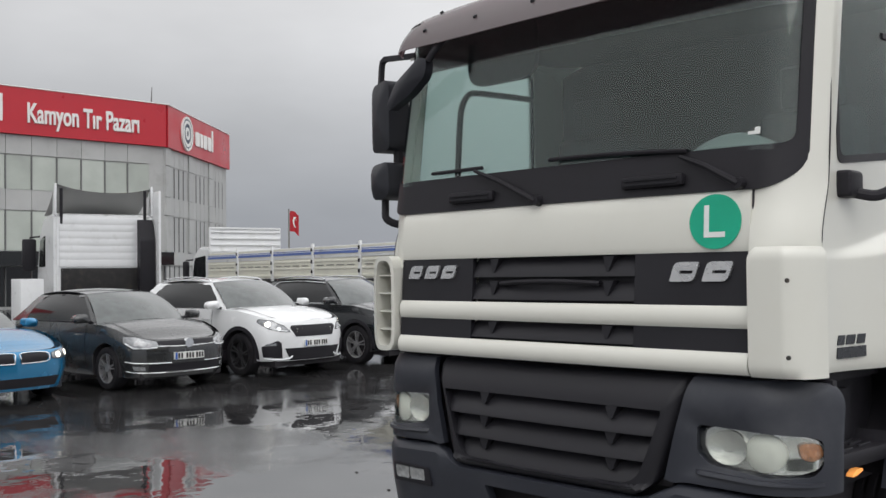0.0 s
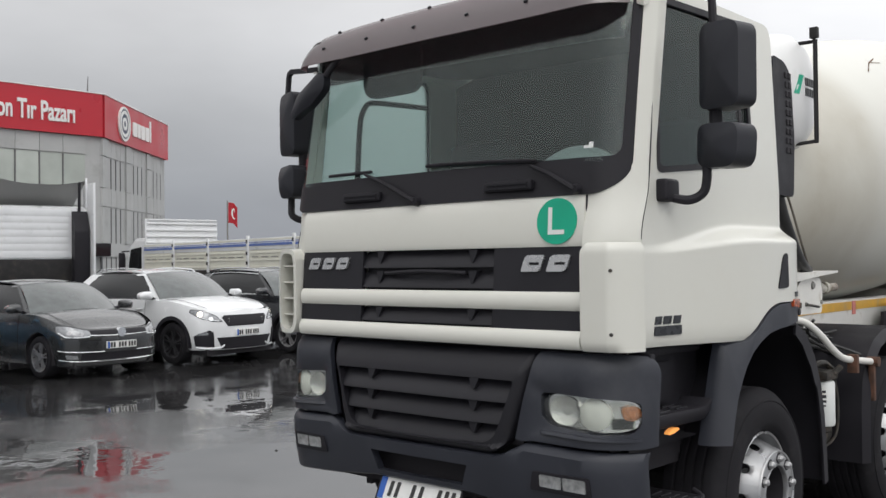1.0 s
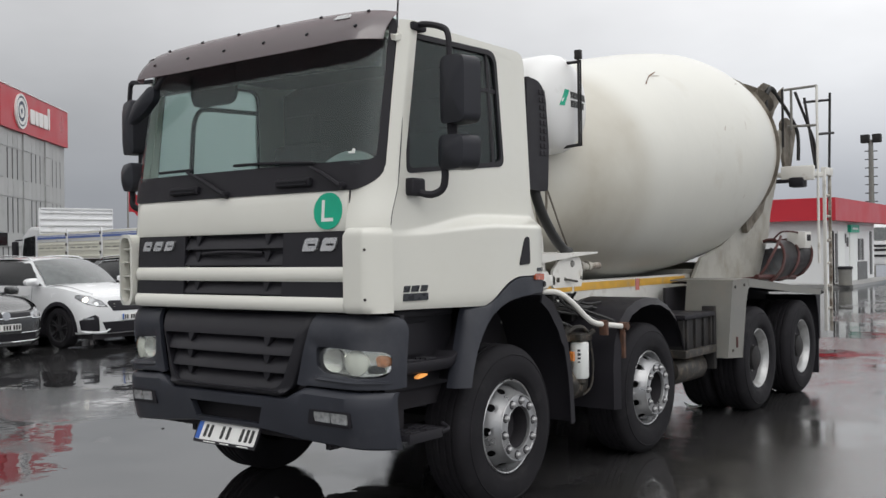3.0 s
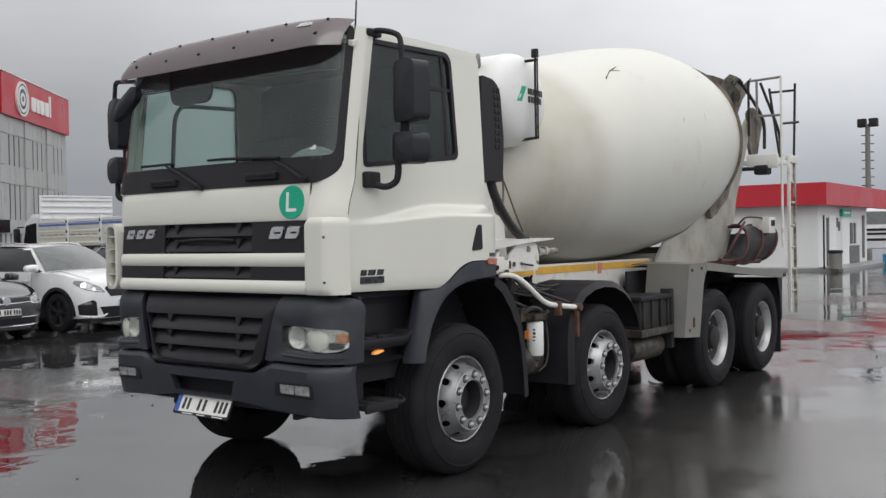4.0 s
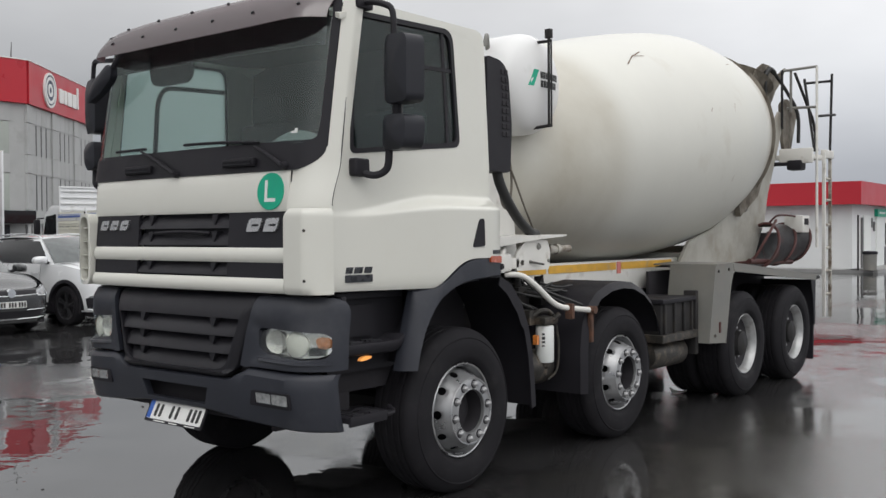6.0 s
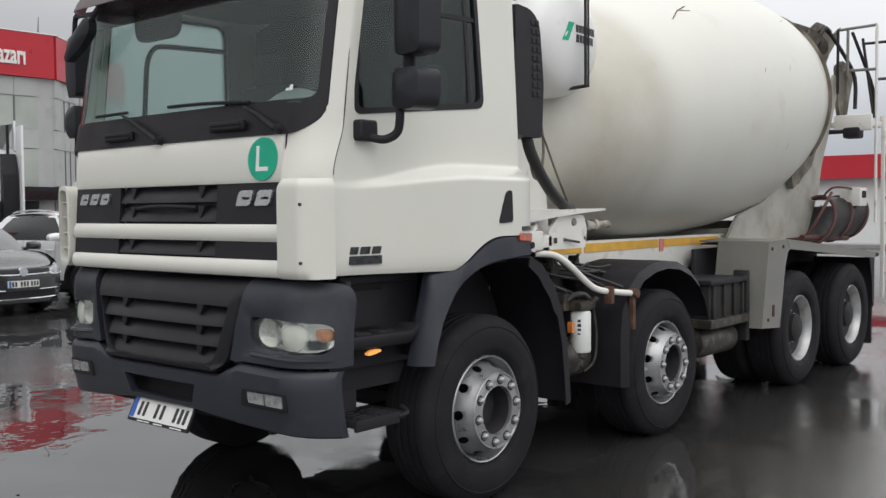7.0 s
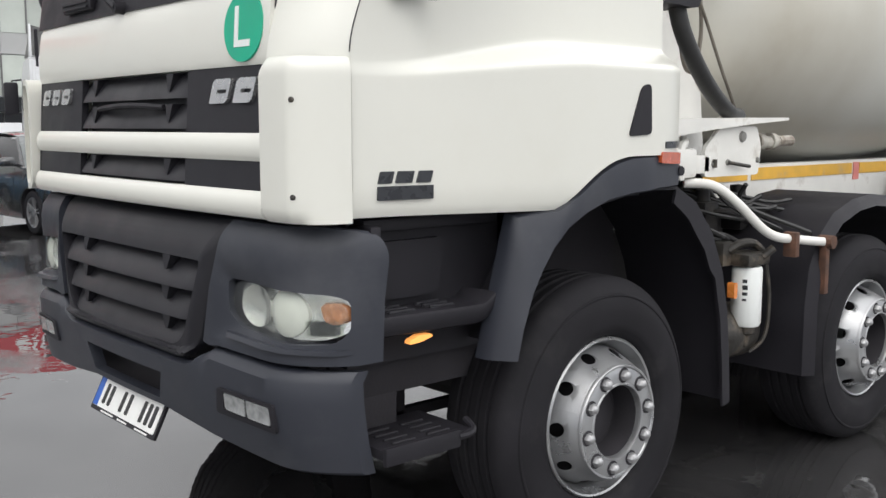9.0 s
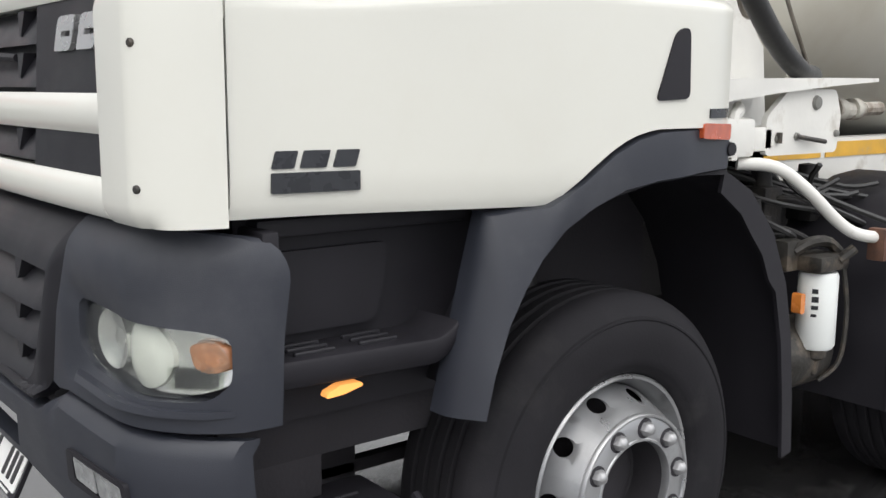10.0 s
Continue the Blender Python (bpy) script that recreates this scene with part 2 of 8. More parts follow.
M_WHITEMETAL = surface("white_painted_steel", (0.72, 0.71, 0.67), 0.42, var=0.06, scale=5, stain=(0.30, 0.25, 0.19), stain_scale=5, stain_at=(0.58, 0.82), bump=0.0006, grain=50)
M_RUSTWHITE = surface("rusty_white_paint", (0.45, 0.43, 0.38), 0.6, var=0.15, scale=6, stain=(0.13, 0.09, 0.06), stain_scale=9, stain_at=(0.42, 0.62))
M_ALLOY = surface("dull_grey_sheet", (0.205, 0.202, 0.186), 0.50, metal=0.2, var=0.12, scale=3, bump=0.0015, grain=25, stain=(0.24, 0.22, 0.19), stain_scale=2.4, stain_at=(0.52, 0.8))
M_SUPPORT = surface("dirty_grey_white_steel", (0.42, 0.41, 0.37), 0.55, var=0.1, scale=3, bump=0.001, grain=40, stain=(0.26, 0.23, 0.18), stain_scale=2.6, stain_at=(0.48, 0.78))
M_FOG = surface("fog_lamp_glass", (0.42, 0.43, 0.43), 0.12, metal=0.55, var=0.3, scale=40, coat=0.8)
M_YELLOW = surface("yellow_reflective_tape", (0.75, 0.42, 0.05), 0.4, var=0.12, scale=8, stain=(0.5, 0.35, 0.2), stain_scale=7)
M_PINK = surface("pink_tape_patch", (0.75, 0.25, 0.22), 0.5, var=0.1)
M_GLASS = clear_glass("cab_glass", (0.89, 0.97, 0.95), 0.02, 0.048, ((0.11, 0.165, 0.170), 0.040))
M_SIDEPANE = clear_glass("cab_side_glass", (0.70, 0.80, 0.78), 0.02, 0.045)
M_FOGGED = clear_glass("fogged_side_glass", (0.90, 0.99, 0.97), 0.05, 0.045, ((0.44, 0.53, 0.51), 0.45))
M_LENS = clear_glass("lamp_lens", (0.94, 0.95, 0.93), 0.04, 0.07)
M_VISOR = clear_glass("smoked_visor", (0.44, 0.32, 0.335), 0.18, 0.13, ((0.20, 0.155, 0.165), 0.62))
M_SHADE = clear_glass("screen_shade", (0.50, 0.45, 0.47), 0.05, 0.02, ((0.06, 0.05, 0.053), 0.3))
M_REFLECTOR = surface("lamp_reflector", (0.86, 0.86, 0.84), 0.16, metal=0.75, var=0.12, scale=14)
M_MILKY = surface("milky_lamp_glass", (0.78, 0.79, 0.75), 0.2, var=0.1, scale=20, coat=0.6)
M_AMBER = surface("amber_lamp", (0.72, 0.24, 0.05), 0.25, var=0.15, scale=25, coat=0.6)
M_AMBERCLEAR = surface("faded_amber", (0.46, 0.20, 0.095), 0.25, var=0.25, scale=40, coat=0.6)
M_HOOD = surface("pale_cab_plastic", (0.22, 0.24, 0.24), 0.6, var=0.1, scale=9)
M_AMBERLIT = lamp_glow("lit_amber_lamp", (1.0, 0.40, 0.10), 0.55)
M_REDLENS = surface("red_orange_lens", (0.50, 0.09, 0.03), 0.25, var=0.2, scale=25, coat=0.6)
M_WHITELIT = lamp_glow("lit_white_lamp", (1.0, 0.93, 0.80), 2.2)
M_PLATE = surface("number_plate_white", (0.75, 0.75, 0.73), 0.4, var=0.05, scale=20)
M_BLUE = surface("plate_blue", (0.02, 0.10, 0.42), 0.4, var=0.05)
M_INK = surface("plate_black", (0.02, 0.02, 0.02), 0.5, var=0.05)
M_GREEN = surface("green_sticker", (0.002, 0.38, 0.23), 0.4, var=0.05, scale=20)
M_STICKERWHITE = surface("white_sticker", (0.78, 0.80, 0.78), 0.4, var=0.04)
M_HOSE = surface("black_hose", (0.022, 0.022, 0.022), 0.5, var=0.2, scale=20, bump=0.001, grain=50)
M_INTERIOR = surface("cab_interior_dark", (0.028, 0.030, 0.033), 0.8, var=0.15, scale=5)
M_SEAT = surface("seat_fabric", (0.045, 0.047, 0.052), 0.95, var=0.2, scale=20, bump=0.001, grain=200)
M_CHUTE = surface("chute_dark_steel", (0.018, 0.016, 0.018), 0.5, spec=0.25, var=0.3, scale=5, stain=(0.09, 0.03, 0.028), stain_scale=5, stain_at=(0.56, 0.75), bump=0.001, grain=40)
M_REDOXIDE = surface("red_oxide_paint", (0.07, 0.022, 0.02), 0.6, var=0.25, scale=8, stain=(0.06, 0.04, 0.035), stain_scale=6)
M_CONCRETED = surface("concrete_crust", (0.20, 0.18, 0.15), 0.85, var=0.3, scale=7, bump=0.006, grain=18, stain=(0.07, 0.055, 0.04), stain_scale=5, stain_at=(0.45, 0.7))
M_SCRATCH = surface("rusty_scratch", (0.22, 0.13, 0.08), 0.8, var=0.3, scale=30)


def add_stain_shade_zone(m, axis_point, axis_way, s0, s1, color, strength):
    """Brown run-off stains and painted shade on a turned body between two places along its axis, broken up by noise."""
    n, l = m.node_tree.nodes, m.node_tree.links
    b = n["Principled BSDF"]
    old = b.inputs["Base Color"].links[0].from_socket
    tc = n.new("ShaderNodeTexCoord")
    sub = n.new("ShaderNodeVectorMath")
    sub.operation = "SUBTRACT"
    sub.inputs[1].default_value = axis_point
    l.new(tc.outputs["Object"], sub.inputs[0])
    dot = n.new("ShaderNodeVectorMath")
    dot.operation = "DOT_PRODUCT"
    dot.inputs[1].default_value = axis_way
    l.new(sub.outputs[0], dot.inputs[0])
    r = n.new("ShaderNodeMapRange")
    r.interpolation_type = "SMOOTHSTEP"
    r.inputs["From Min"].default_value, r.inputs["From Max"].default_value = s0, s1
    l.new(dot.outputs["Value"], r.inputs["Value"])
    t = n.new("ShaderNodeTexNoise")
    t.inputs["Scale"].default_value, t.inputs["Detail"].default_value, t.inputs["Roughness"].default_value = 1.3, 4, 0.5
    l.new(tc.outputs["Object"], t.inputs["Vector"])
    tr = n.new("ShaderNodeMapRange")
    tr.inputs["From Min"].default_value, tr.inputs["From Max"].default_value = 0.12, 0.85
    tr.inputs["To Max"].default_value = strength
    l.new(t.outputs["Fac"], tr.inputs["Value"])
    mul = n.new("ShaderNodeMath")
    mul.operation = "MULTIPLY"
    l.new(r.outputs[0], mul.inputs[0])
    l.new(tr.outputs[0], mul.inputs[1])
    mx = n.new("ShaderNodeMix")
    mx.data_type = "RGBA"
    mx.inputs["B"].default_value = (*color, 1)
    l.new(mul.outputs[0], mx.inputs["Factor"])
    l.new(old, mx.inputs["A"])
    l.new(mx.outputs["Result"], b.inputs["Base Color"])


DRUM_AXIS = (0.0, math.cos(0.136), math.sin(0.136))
# front cone: brown stain, with the cone's shade painted into the colour
add_stain_shade_zone(M_DRUM, (0, 2.842, 2.119), DRUM_AXIS, 1.36, 0.96, (0.40, 0.365, 0.29), 0.9)
add_stain_shade_zone(M_DRUM, (0, 2.842, 2.119), DRUM_AXIS, 4.20, 4.70, (0.30, 0.22, 0.13), 0.8)


# ---- mesh helpers ----
def part(name, bm, material, parent=None, label="", smooth=True, sharp=35):
    """Links a bmesh as one mesh object under its parent."""
    bmesh.ops.recalc_face_normals(bm, faces=bm.faces)
    me = bpy.data.meshes.new(name)
    bm.to_mesh(me)
    bm.free()
    me.materials.append(material)
    if smooth:
        me.polygons.foreach_set("use_smooth", [True] * len(me.polygons))
        me.set_sharp_from_angle(angle=radians(sharp))
    ob = new(name, me)
    if parent is not None:
        ob.parent = parent
    if label:
        ob["label"] = label
    return ob


def again(ob, m, parent=None):
    """Another object on the same mesh, at the pose m."""
    o = new(ob.name.split(".")[0], ob.data)
    o.parent = parent if parent is not None else ob.parent
    o.matrix_basis = m
    if "label" in ob:
        o["label"] = ob["label"]
    for c in ob.children:
        again(c, c.matrix_basis.copy(), o)
    return o


def BM():
    return bmesh.new()


def box(bm, x0, x1, y0, y1, z0, z1, bevel=0.0, seg=2, m=None):
    r = bmesh.ops.create_cube(bm, size=1.0)
    vs = r["verts"]
    for v in vs:
        v.co = Vector(((x0 + x1) / 2 + v.co.x * (x1 - x0), (y0 + y1) / 2 + v.co.y * (y1 - y0), (z0 + z1) / 2 + v.co.z * (z1 - z0)))
    if bevel:
        es = list({e for v in vs for e in v.link_edges})
        g = bmesh.ops.bevel(bm, geom=es, offset=bevel, segments=seg, affect="EDGES", profile=0.6)
        vs = list({v for f in g["faces"] for v in f.verts} | {v for v in vs if v.is_valid})
    if m is not None:
        bmesh.ops.transform(bm, matrix=m, verts=[v for v in vs if v.is_valid])
    return bm


def prism(bm, pts, fn, d0, d1):
    """A polygon in 2D, mapped by fn(u, v, d), thick from d0 to d1."""
    a = [bm.verts.new(fn(u, v, d0)) for u, v in pts]
    b = [bm.verts.new(fn(u, v, d1)) for u, v in pts]
    bm.faces.new(a)
    bm.faces.new(list(reversed(b)))
    k = len(pts)
    for i in range(k):
        bm.faces.new((a[i], b[i], b[(i + 1) % k], a[(i + 1) % k]))
    return bm


def rounded(corners, r, m=4):
    """The corners of a polygon, each rounded to m points; r: one radius, or one for each."""
    out, k = [], len(corners)
    for i in range(k):
        p, a, b = Vector(corners[i]), Vector(corners[i - 1]), Vector(corners[(i + 1) % k])
        ri = r[i] if isinstance(r, (list, tuple)) else r
        u, w = (a - p), (b - p)
        ri = min(ri, u.length * 0.49, w.length * 0.49)
        s, e = p + u.normalized() * ri, p + w.normalized() * ri
        for j in range(m):
            t = j / (m - 1) if m > 1 else 0.5
            out.append(tuple((1 - t) ** 2 * s + 2 * t * (1 - t) * p + t * t * e))
    return out


def dense(pts, step):
    """A closed outline with points no further than step apart."""
    out = []
    for i, p in enumerate(pts):
        q = pts[(i + 1) % len(pts)]
        k = max(1, math.ceil(math.hypot(q[0] - p[0], q[1] - p[1]) / step))
        out += [(p[0] + (q[0] - p[0]) * j / k, p[1] + (q[1] - p[1]) * j / k) for j in range(k)]
    return out


def patch(bm, pts, fn, d0, d1, rings=4, dome=0.0):
    """A panel with the outline pts on a curved surface fn(u, v, d), its front at d0 and its back at d1."""
    cu, cv = sum(p[0] for p in pts) / len(pts), sum(p[1] for p in pts) / len(pts)
    k = len(pts)

    def ring(f, d):
        return [bm.verts.new(fn(cu + (u - cu) * f, cv + (v - cv) * f, d + dome * (1 - f * f) * (1 if d == d0 else 0))) for u, v in pts]

    rows = [ring(1 - i / rings, d0) for i in range(rings)]
    mid = bm.verts.new(fn(cu, cv, d0 + dome))
    for a, b in zip(rows, rows[1:]):
        for i in range(k):
            bm.faces.new((a[i], a[(i + 1) % k], b[(i + 1) % k], b[i]))
    for i in range(k):
        bm.faces.new((rows[-1][i], rows[-1][(i + 1) % k], mid))
    back = ring(1.0, d1)
    for i in range(k):
        bm.faces.new((rows[0][i], back[i], back[(i + 1) % k], rows[0][(i + 1) % k]))
    rows = [back] + [ring(1 - i / rings, d1) for i in range(1, rings)]
    mid = bm.verts.new(fn(cu, cv, d1))
    for a, b in zip(rows, rows[1:]):
        for i in range(k):
            bm.faces.new((a[i], b[i], b[(i + 1) % k], a[(i + 1) % k]))
    for i in range(k):
        bm.faces.new((rows[-1][i], mid, rows[-1][(i + 1) % k]))
    return bm


def frame_panel(bm, outer, inner, fn, d0, d1, rings=1):
    """A panel between two outlines with the same number of points: a sheet with an opening through it."""
    k = len(outer)

    def ring(f, d):
        return [bm.verts.new(fn(o[0] + (i[0] - o[0]) * f, o[1] + (i[1] - o[1]) * f, d)) for o, i in zip(outer, inner)]

    front = [ring(i / rings, d0) for i in range(rings + 1)]
    back = [ring(i / rings, d1) for i in range(rings + 1)]
    for rows in (front, back):
        for a, b in zip(rows, rows[1:]):
            for i in range(k):
                bm.faces.new((a[i], a[(i + 1) % k], b[(i + 1) % k], b[i]))
    for a, b in ((front[0], back[0]), (front[-1], back[-1])):
        for i in range(k):
            bm.faces.new((a[i], b[i], b[(i + 1) % k], a[(i + 1) % k]))
    return bm


def sheet(bm, fn, us, vs, d0, d1):
    """A curved sheet fn(u, v, d) over the values us and vs, with thickness."""
    f = [[bm.verts.new(fn(u, v, d0)) for v in vs] for u in us]
    b = [[bm.verts.new(fn(u, v, d1)) for v in vs] for u in us]
    for g in (f, b):
        for i in range(len(us) - 1):
            for j in range(len(vs) - 1):
                bm.faces.new((g[i][j], g[i + 1][j], g[i + 1][j + 1], g[i][j + 1]))
    n, m = len(us) - 1, len(vs) - 1
    for i in range(n):
        for j in (0, m):
            bm.faces.new((f[i][j], f[i + 1][j], b[i + 1][j], b[i][j]))
    for j in range(m):
        for i in (0, n):
            bm.faces.new((f[i][j], f[i][j + 1], b[i][j + 1], b[i][j]))
    return bm


def lathe(bm, profile, n=48, m=None, caps=False):
    """Turns (radius, along) points round the local x axis."""
    rows = []
    for r, a in profile:
        rows.append([bm.verts.new(Vector((a, r * math.cos(2 * math.pi * i / n), r * math.sin(2 * math.pi * i / n)))) for i in range(n)])
    for a, b in zip(rows, rows[1:]):
        for i in range(n):
            bm.faces.new((a[i], a[(i + 1) % n], b[(i + 1) % n], b[i]))
    if caps:
        bm.faces.new(rows[0])
        bm.faces.new(list(reversed(rows[-1])))
    if m is not None:
        bmesh.ops.transform(bm, matrix=m, verts=[v for row in rows for v in row])
    return bm


def tube(bm, pts, r, n=10, caps=True, smooth_steps=0):
    """A round bar or hose along the points."""
    P = [Vector(p) for p in pts]
    if smooth_steps:
        Q = []
        for i in range(len(P) - 1):
            p0, p1, p2, p3 = P[max(i - 1, 0)], P[i], P[i + 1], P[min(i + 2, len(P) - 1)]
            for j in range(smooth_steps):
                t = j / smooth_steps
                Q.append(0.5 * ((2 * p1) + (p2 - p0) * t + (2 * p0 - 5 * p1 + 4 * p2 - p3) * t * t + (3 * p1 - p0 - 3 * p2 + p3) * t ** 3))
        P = Q + [P[-1]]
    rows, up = [], None
    for i, p in enumerate(P):
        d = (P[min(i + 1, len(P) - 1)] - P[max(i - 1, 0)]).normalized()
        if up is None:
            up = d.orthogonal().normalized()
        up = (up - d * up.dot(d)).normalized()
        side = d.cross(up)
        rr = r[i] if isinstance(r, (list, tuple)) else r
        rows.append([bm.verts.new(p + rr * (up * math.cos(2 * math.pi * k / n) + side * math.sin(2 * math.pi * k / n))) for k in range(n)])
    for a, b in zip(rows, rows[1:]):
        for k in range(n):
            bm.faces.new((a[k], a[(k + 1) % n], b[(k + 1) % n], b[k]))
    if caps:
        bm.faces.new(list(reversed(rows[0])))
        bm.faces.new(rows[-1])
    return bm


def mirrored(bm):
    """Flips a bmesh over to the other side of the vehicle."""
    for v in bm.verts:
        v.co.x = -v.co.x
    return bm


def spread(a, b, n):
    return [a + (b - a) * i / n for i in range(n + 1)]


def thing(name, at, label, category, group="", turn=0.0):
    e = new(name)
    e.empty_display_size = 0.3
    e.matrix_world = pose(*at, 0, 0, turn)
    return tagged(e, label, category, group)


def flat_text(body, size, depth=0.01):
    """The mesh of a line of writing in the built-in font, in the xy plane, its left foot at the origin."""
    cu = bpy.data.curves.new("lettering", "FONT")
    cu.body, cu.size, cu.extrude, cu.offset = body, size, depth, 0.022 * size
    ob = bpy.data.objects.new("lettering", cu)
    scene.collection.objects.link(ob)
    me = bpy.data.meshes.new_from_object(ob.evaluated_get(bpy.context.evaluated_depsgraph_get()))
    scene.collection.objects.unlink(ob)
    bpy.data.objects.remove(ob)
    return me


# ---- ground ----
bm = BM()
us = [-2500, -400, -120, -60, -30, -15, 0, 15, 30, 60, 120, 400, 2500]
g = [[bm.verts.new((u, v, 0)) for v in us] for u in us]
for i in range(len(us) - 1):
    for j in range(len(us) - 1):
        bm.faces.new((g[i][j], g[i + 1][j], g[i + 1][j + 1], g[i][j + 1]))
tagged(part("ground", bm, M_ASPHALT), "dark rain-wet asphalt yard with puddles and reflections", "asphalt ground", kind="structure")

# ---- the mixer lorry: front at y = 0.14, its left side at x = +1.13, tail at y = 8.2 ----
truck = thing("mixer_truck", (0, 0, 0), "white four-axle concrete mixer lorry with grey bumper, parked on wet asphalt", "truck")


def face_y(x, z=1.5):
    """The cab's front in plan."""
    a = abs(x)
    y = 0.185 + 0.020 * (a / 0.9) ** 2
    if a > 0.93:
        y += 0.15 * ((a - 0.93) / 0.20) ** 2.2
    return y + (0.07 * (z - 1.3) if z < 1.96 else 0.046 + 0.165 * (z - 1.96))


def FRONT(x, z, d):
    return Vector((x, face_y(x, z) - d, z))


def flare(y):
    k = min(max((y - 0.40) / 0.85, 0), 1)
    return k * k * (3 - 2 * k)


def ridge(y):
    """Lower and upper edge of the shoulder along the door."""
    return 1.698 + 0.060 * flare(y), 1.745 + 0.102 * flare(y)


def side_x(y, z):
    """The outside of the left door and cab side."""
    k = flare(y)
    low = 1.137 + 0.138 * k - 0.055 * max(0.0, (y - 1.60) / 0.19) ** 2
    hi = 1.132
    s1, s2 = ridge(y)
    t = min(max((z - s1) / (s2 - s1), 0), 1)
    t = t * t * (3 - 2 * t)
    x = low + (hi - low) * t
    if z > 2.05:
        x -= 0.035 * ((z - 2.05) / 0.85) ** 1.5
    if z < 1.36:
        x -= 0.02 * ((1.36 - z) / 0.07) ** 2
    return x


def door_front(z):
    """The front edge of the door: upright below, leaning back with the windscreen above."""
    t = min(max((z - 1.76) / 0.28, 0), 1)
    return 0.362 + 0.072 * t * t * (3 - 2 * t) + 0.150 * max(0.0, z - 2.04)


def SIDE(y, z, d):
    return Vector((side_x(y, z) + d, y, z))


# cab shell: roof, rear wall, floor
bm = BM()


def ROOF(x, y, d):
    e = abs(x) / 1.10
    f = max(0.0, 1 - (y - 0.46) / 0.30) ** 2
    return Vector((x, y, 3.00 - 0.10 * e ** 5 - 0.012 * e * e - 0.07 * f - 0.11 * max(0.0, (y - 1.50) / 0.28) ** 2 + d))


sheet(bm, ROOF, spread(-1.10, 1.10, 28), spread(0.46, 1.78, 14), 0.0, -0.03)
part("cab_roof", bm, M_CAB, truck, "white painted roof")
bm = BM()
box(bm, -1.08, 1.08, 1.74, 1.785, 1.32, 2.83, 0.012)
part("rear_wall", bm, M_CAB, truck)
bm = BM()
box(bm, -1.08, 1.08, 0.32, 1.75, 1.30, 1.36)
part("cab_floor", bm, M_INTERIOR, truck)

# hood panel between windscreen and grille, with the wide bars under it
bm = BM()
sheet(bm, lambda x, z, d: FRONT(x, z, d + 0.012 * max(0.0, math.sin(math.pi * min(max((z - 1.74) / 0.215, 0), 1))) ** 0.5), spread(-0.925, 0.925, 30), [1.738, 1.745, 1.76, 1.80, 1.85, 1.90, 1.94, 1.955, 1.962], 0.0, -0.02)
hood = part("front_panel", bm, M_CAB, truck, "white painted front flap")
for z0, z1, bulge in ((1.458, 1.540, 0.016), (1.292, 1.372, 0.018)):
    bm = BM()
    zs = spread(z0, z1, 8)
    sheet(bm, lambda x, z, d: FRONT(x, z, d + bulge * max(0.0, math.sin(math.pi * (z - z0) / (z1 - z0))) ** 0.6), spread(-0.925, 0.925, 30), zs, 0.0, -0.03)
    part("grille_bar", bm, M_CAB, truck, "white painted grille bar")

# black grille fields with a recessed ribbed middle
for z0, z1 in ((1.540, 1.738), (1.372, 1.458)):
    for s in (-1, 1):
        bm = BM()
        sheet(bm, lambda x, z, d: FRONT(x, z, d), [s * u for u in spread(0.44, 0.922, 12)], spread(z0, z1, 4), -0.004, -0.03)
        part("grille_field", bm, M_GRILLE, truck)
    bm = BM()
    sheet(bm, lambda x, z, d: FRONT(x, z, d), spread(-0.44, 0.44, 16), spread(z0, z1, 4), -0.045, -0.06)
    grille = part("grille", bm, M_GRILLE, truck, "recessed black ribbed grille")
    k = 2 if z1 - z0 > 0.12 else 1
    for i in range(k):
        h = (z1 - z0) / k
        za = z0 + i * h
        bm = BM()
        us = spread(-0.45, 0.45, 28)
        vs = spread(0, 1, 6)

        def LOUVRE(x, v, d, za=za, h=h):
            e = max(0.0, abs(x) - 0.39) / 0.06
            return FRONT(x, za + 0.12 * h + v * 0.78 * h, d + 0.002 - 0.036 * v ** 1.3 - 0.01 * e * e)

        sheet(bm, LOUVRE, us, vs, -0.003, -0.010)
        part("louvre", bm, M_GRILLE, grille)
        for x in (-0.31, 0.31):
            bm = BM()
            prism(bm, [(x - 0.006, za + 0.34 * h), (x + 0.006, za + 0.34 * h), (x + 0.030, za + 0.94 * h), (x - 0.022, za + 0.94 * h)], FRONT, -0.004, -0.05)
            part("fin", bm, M_GRILLE, grille)
bm = BM()
tube(bm, [FRONT(x, 1.622 + 0.010 * math.cos(x * 5.5), -0.012 + 0.020 * math.cos(x * 5.2)) for x in spread(-0.27, 0.27, 14)], 0.010, 8)
part("grab_handle", bm, M_BLACK, truck)

# maker's marks as plain silver shapes
for x0, w, h, k, zc in ((-0.880, 0.116, 0.062, 3, 1.676), (0.596, 0.136, 0.074, 2, 1.666)):
    for i in range(k):
        a = x0 + i * w
        bm = BM()
        outer = rounded([(a + 0.004, zc - h / 2), (a + w * 0.78, zc - h / 2), (a + w * 0.96, zc + h / 2), (a + 0.026, zc + h / 2)], [0.006, 0.022, 0.010, 0.022], 4)
        inner = rounded([(a + w * 0.34, zc - h * 0.10), (a + w * 0.74, zc - h * 0.10), (a + w * 0.77, zc + h * 0.06), (a + w * 0.37, zc + h * 0.06)], 0.003, 4)
        frame_panel(bm, outer, inner, FRONT, 0.008, -0.004)
        part("maker_mark", bm, M_SILVER, truck, "silver mark")
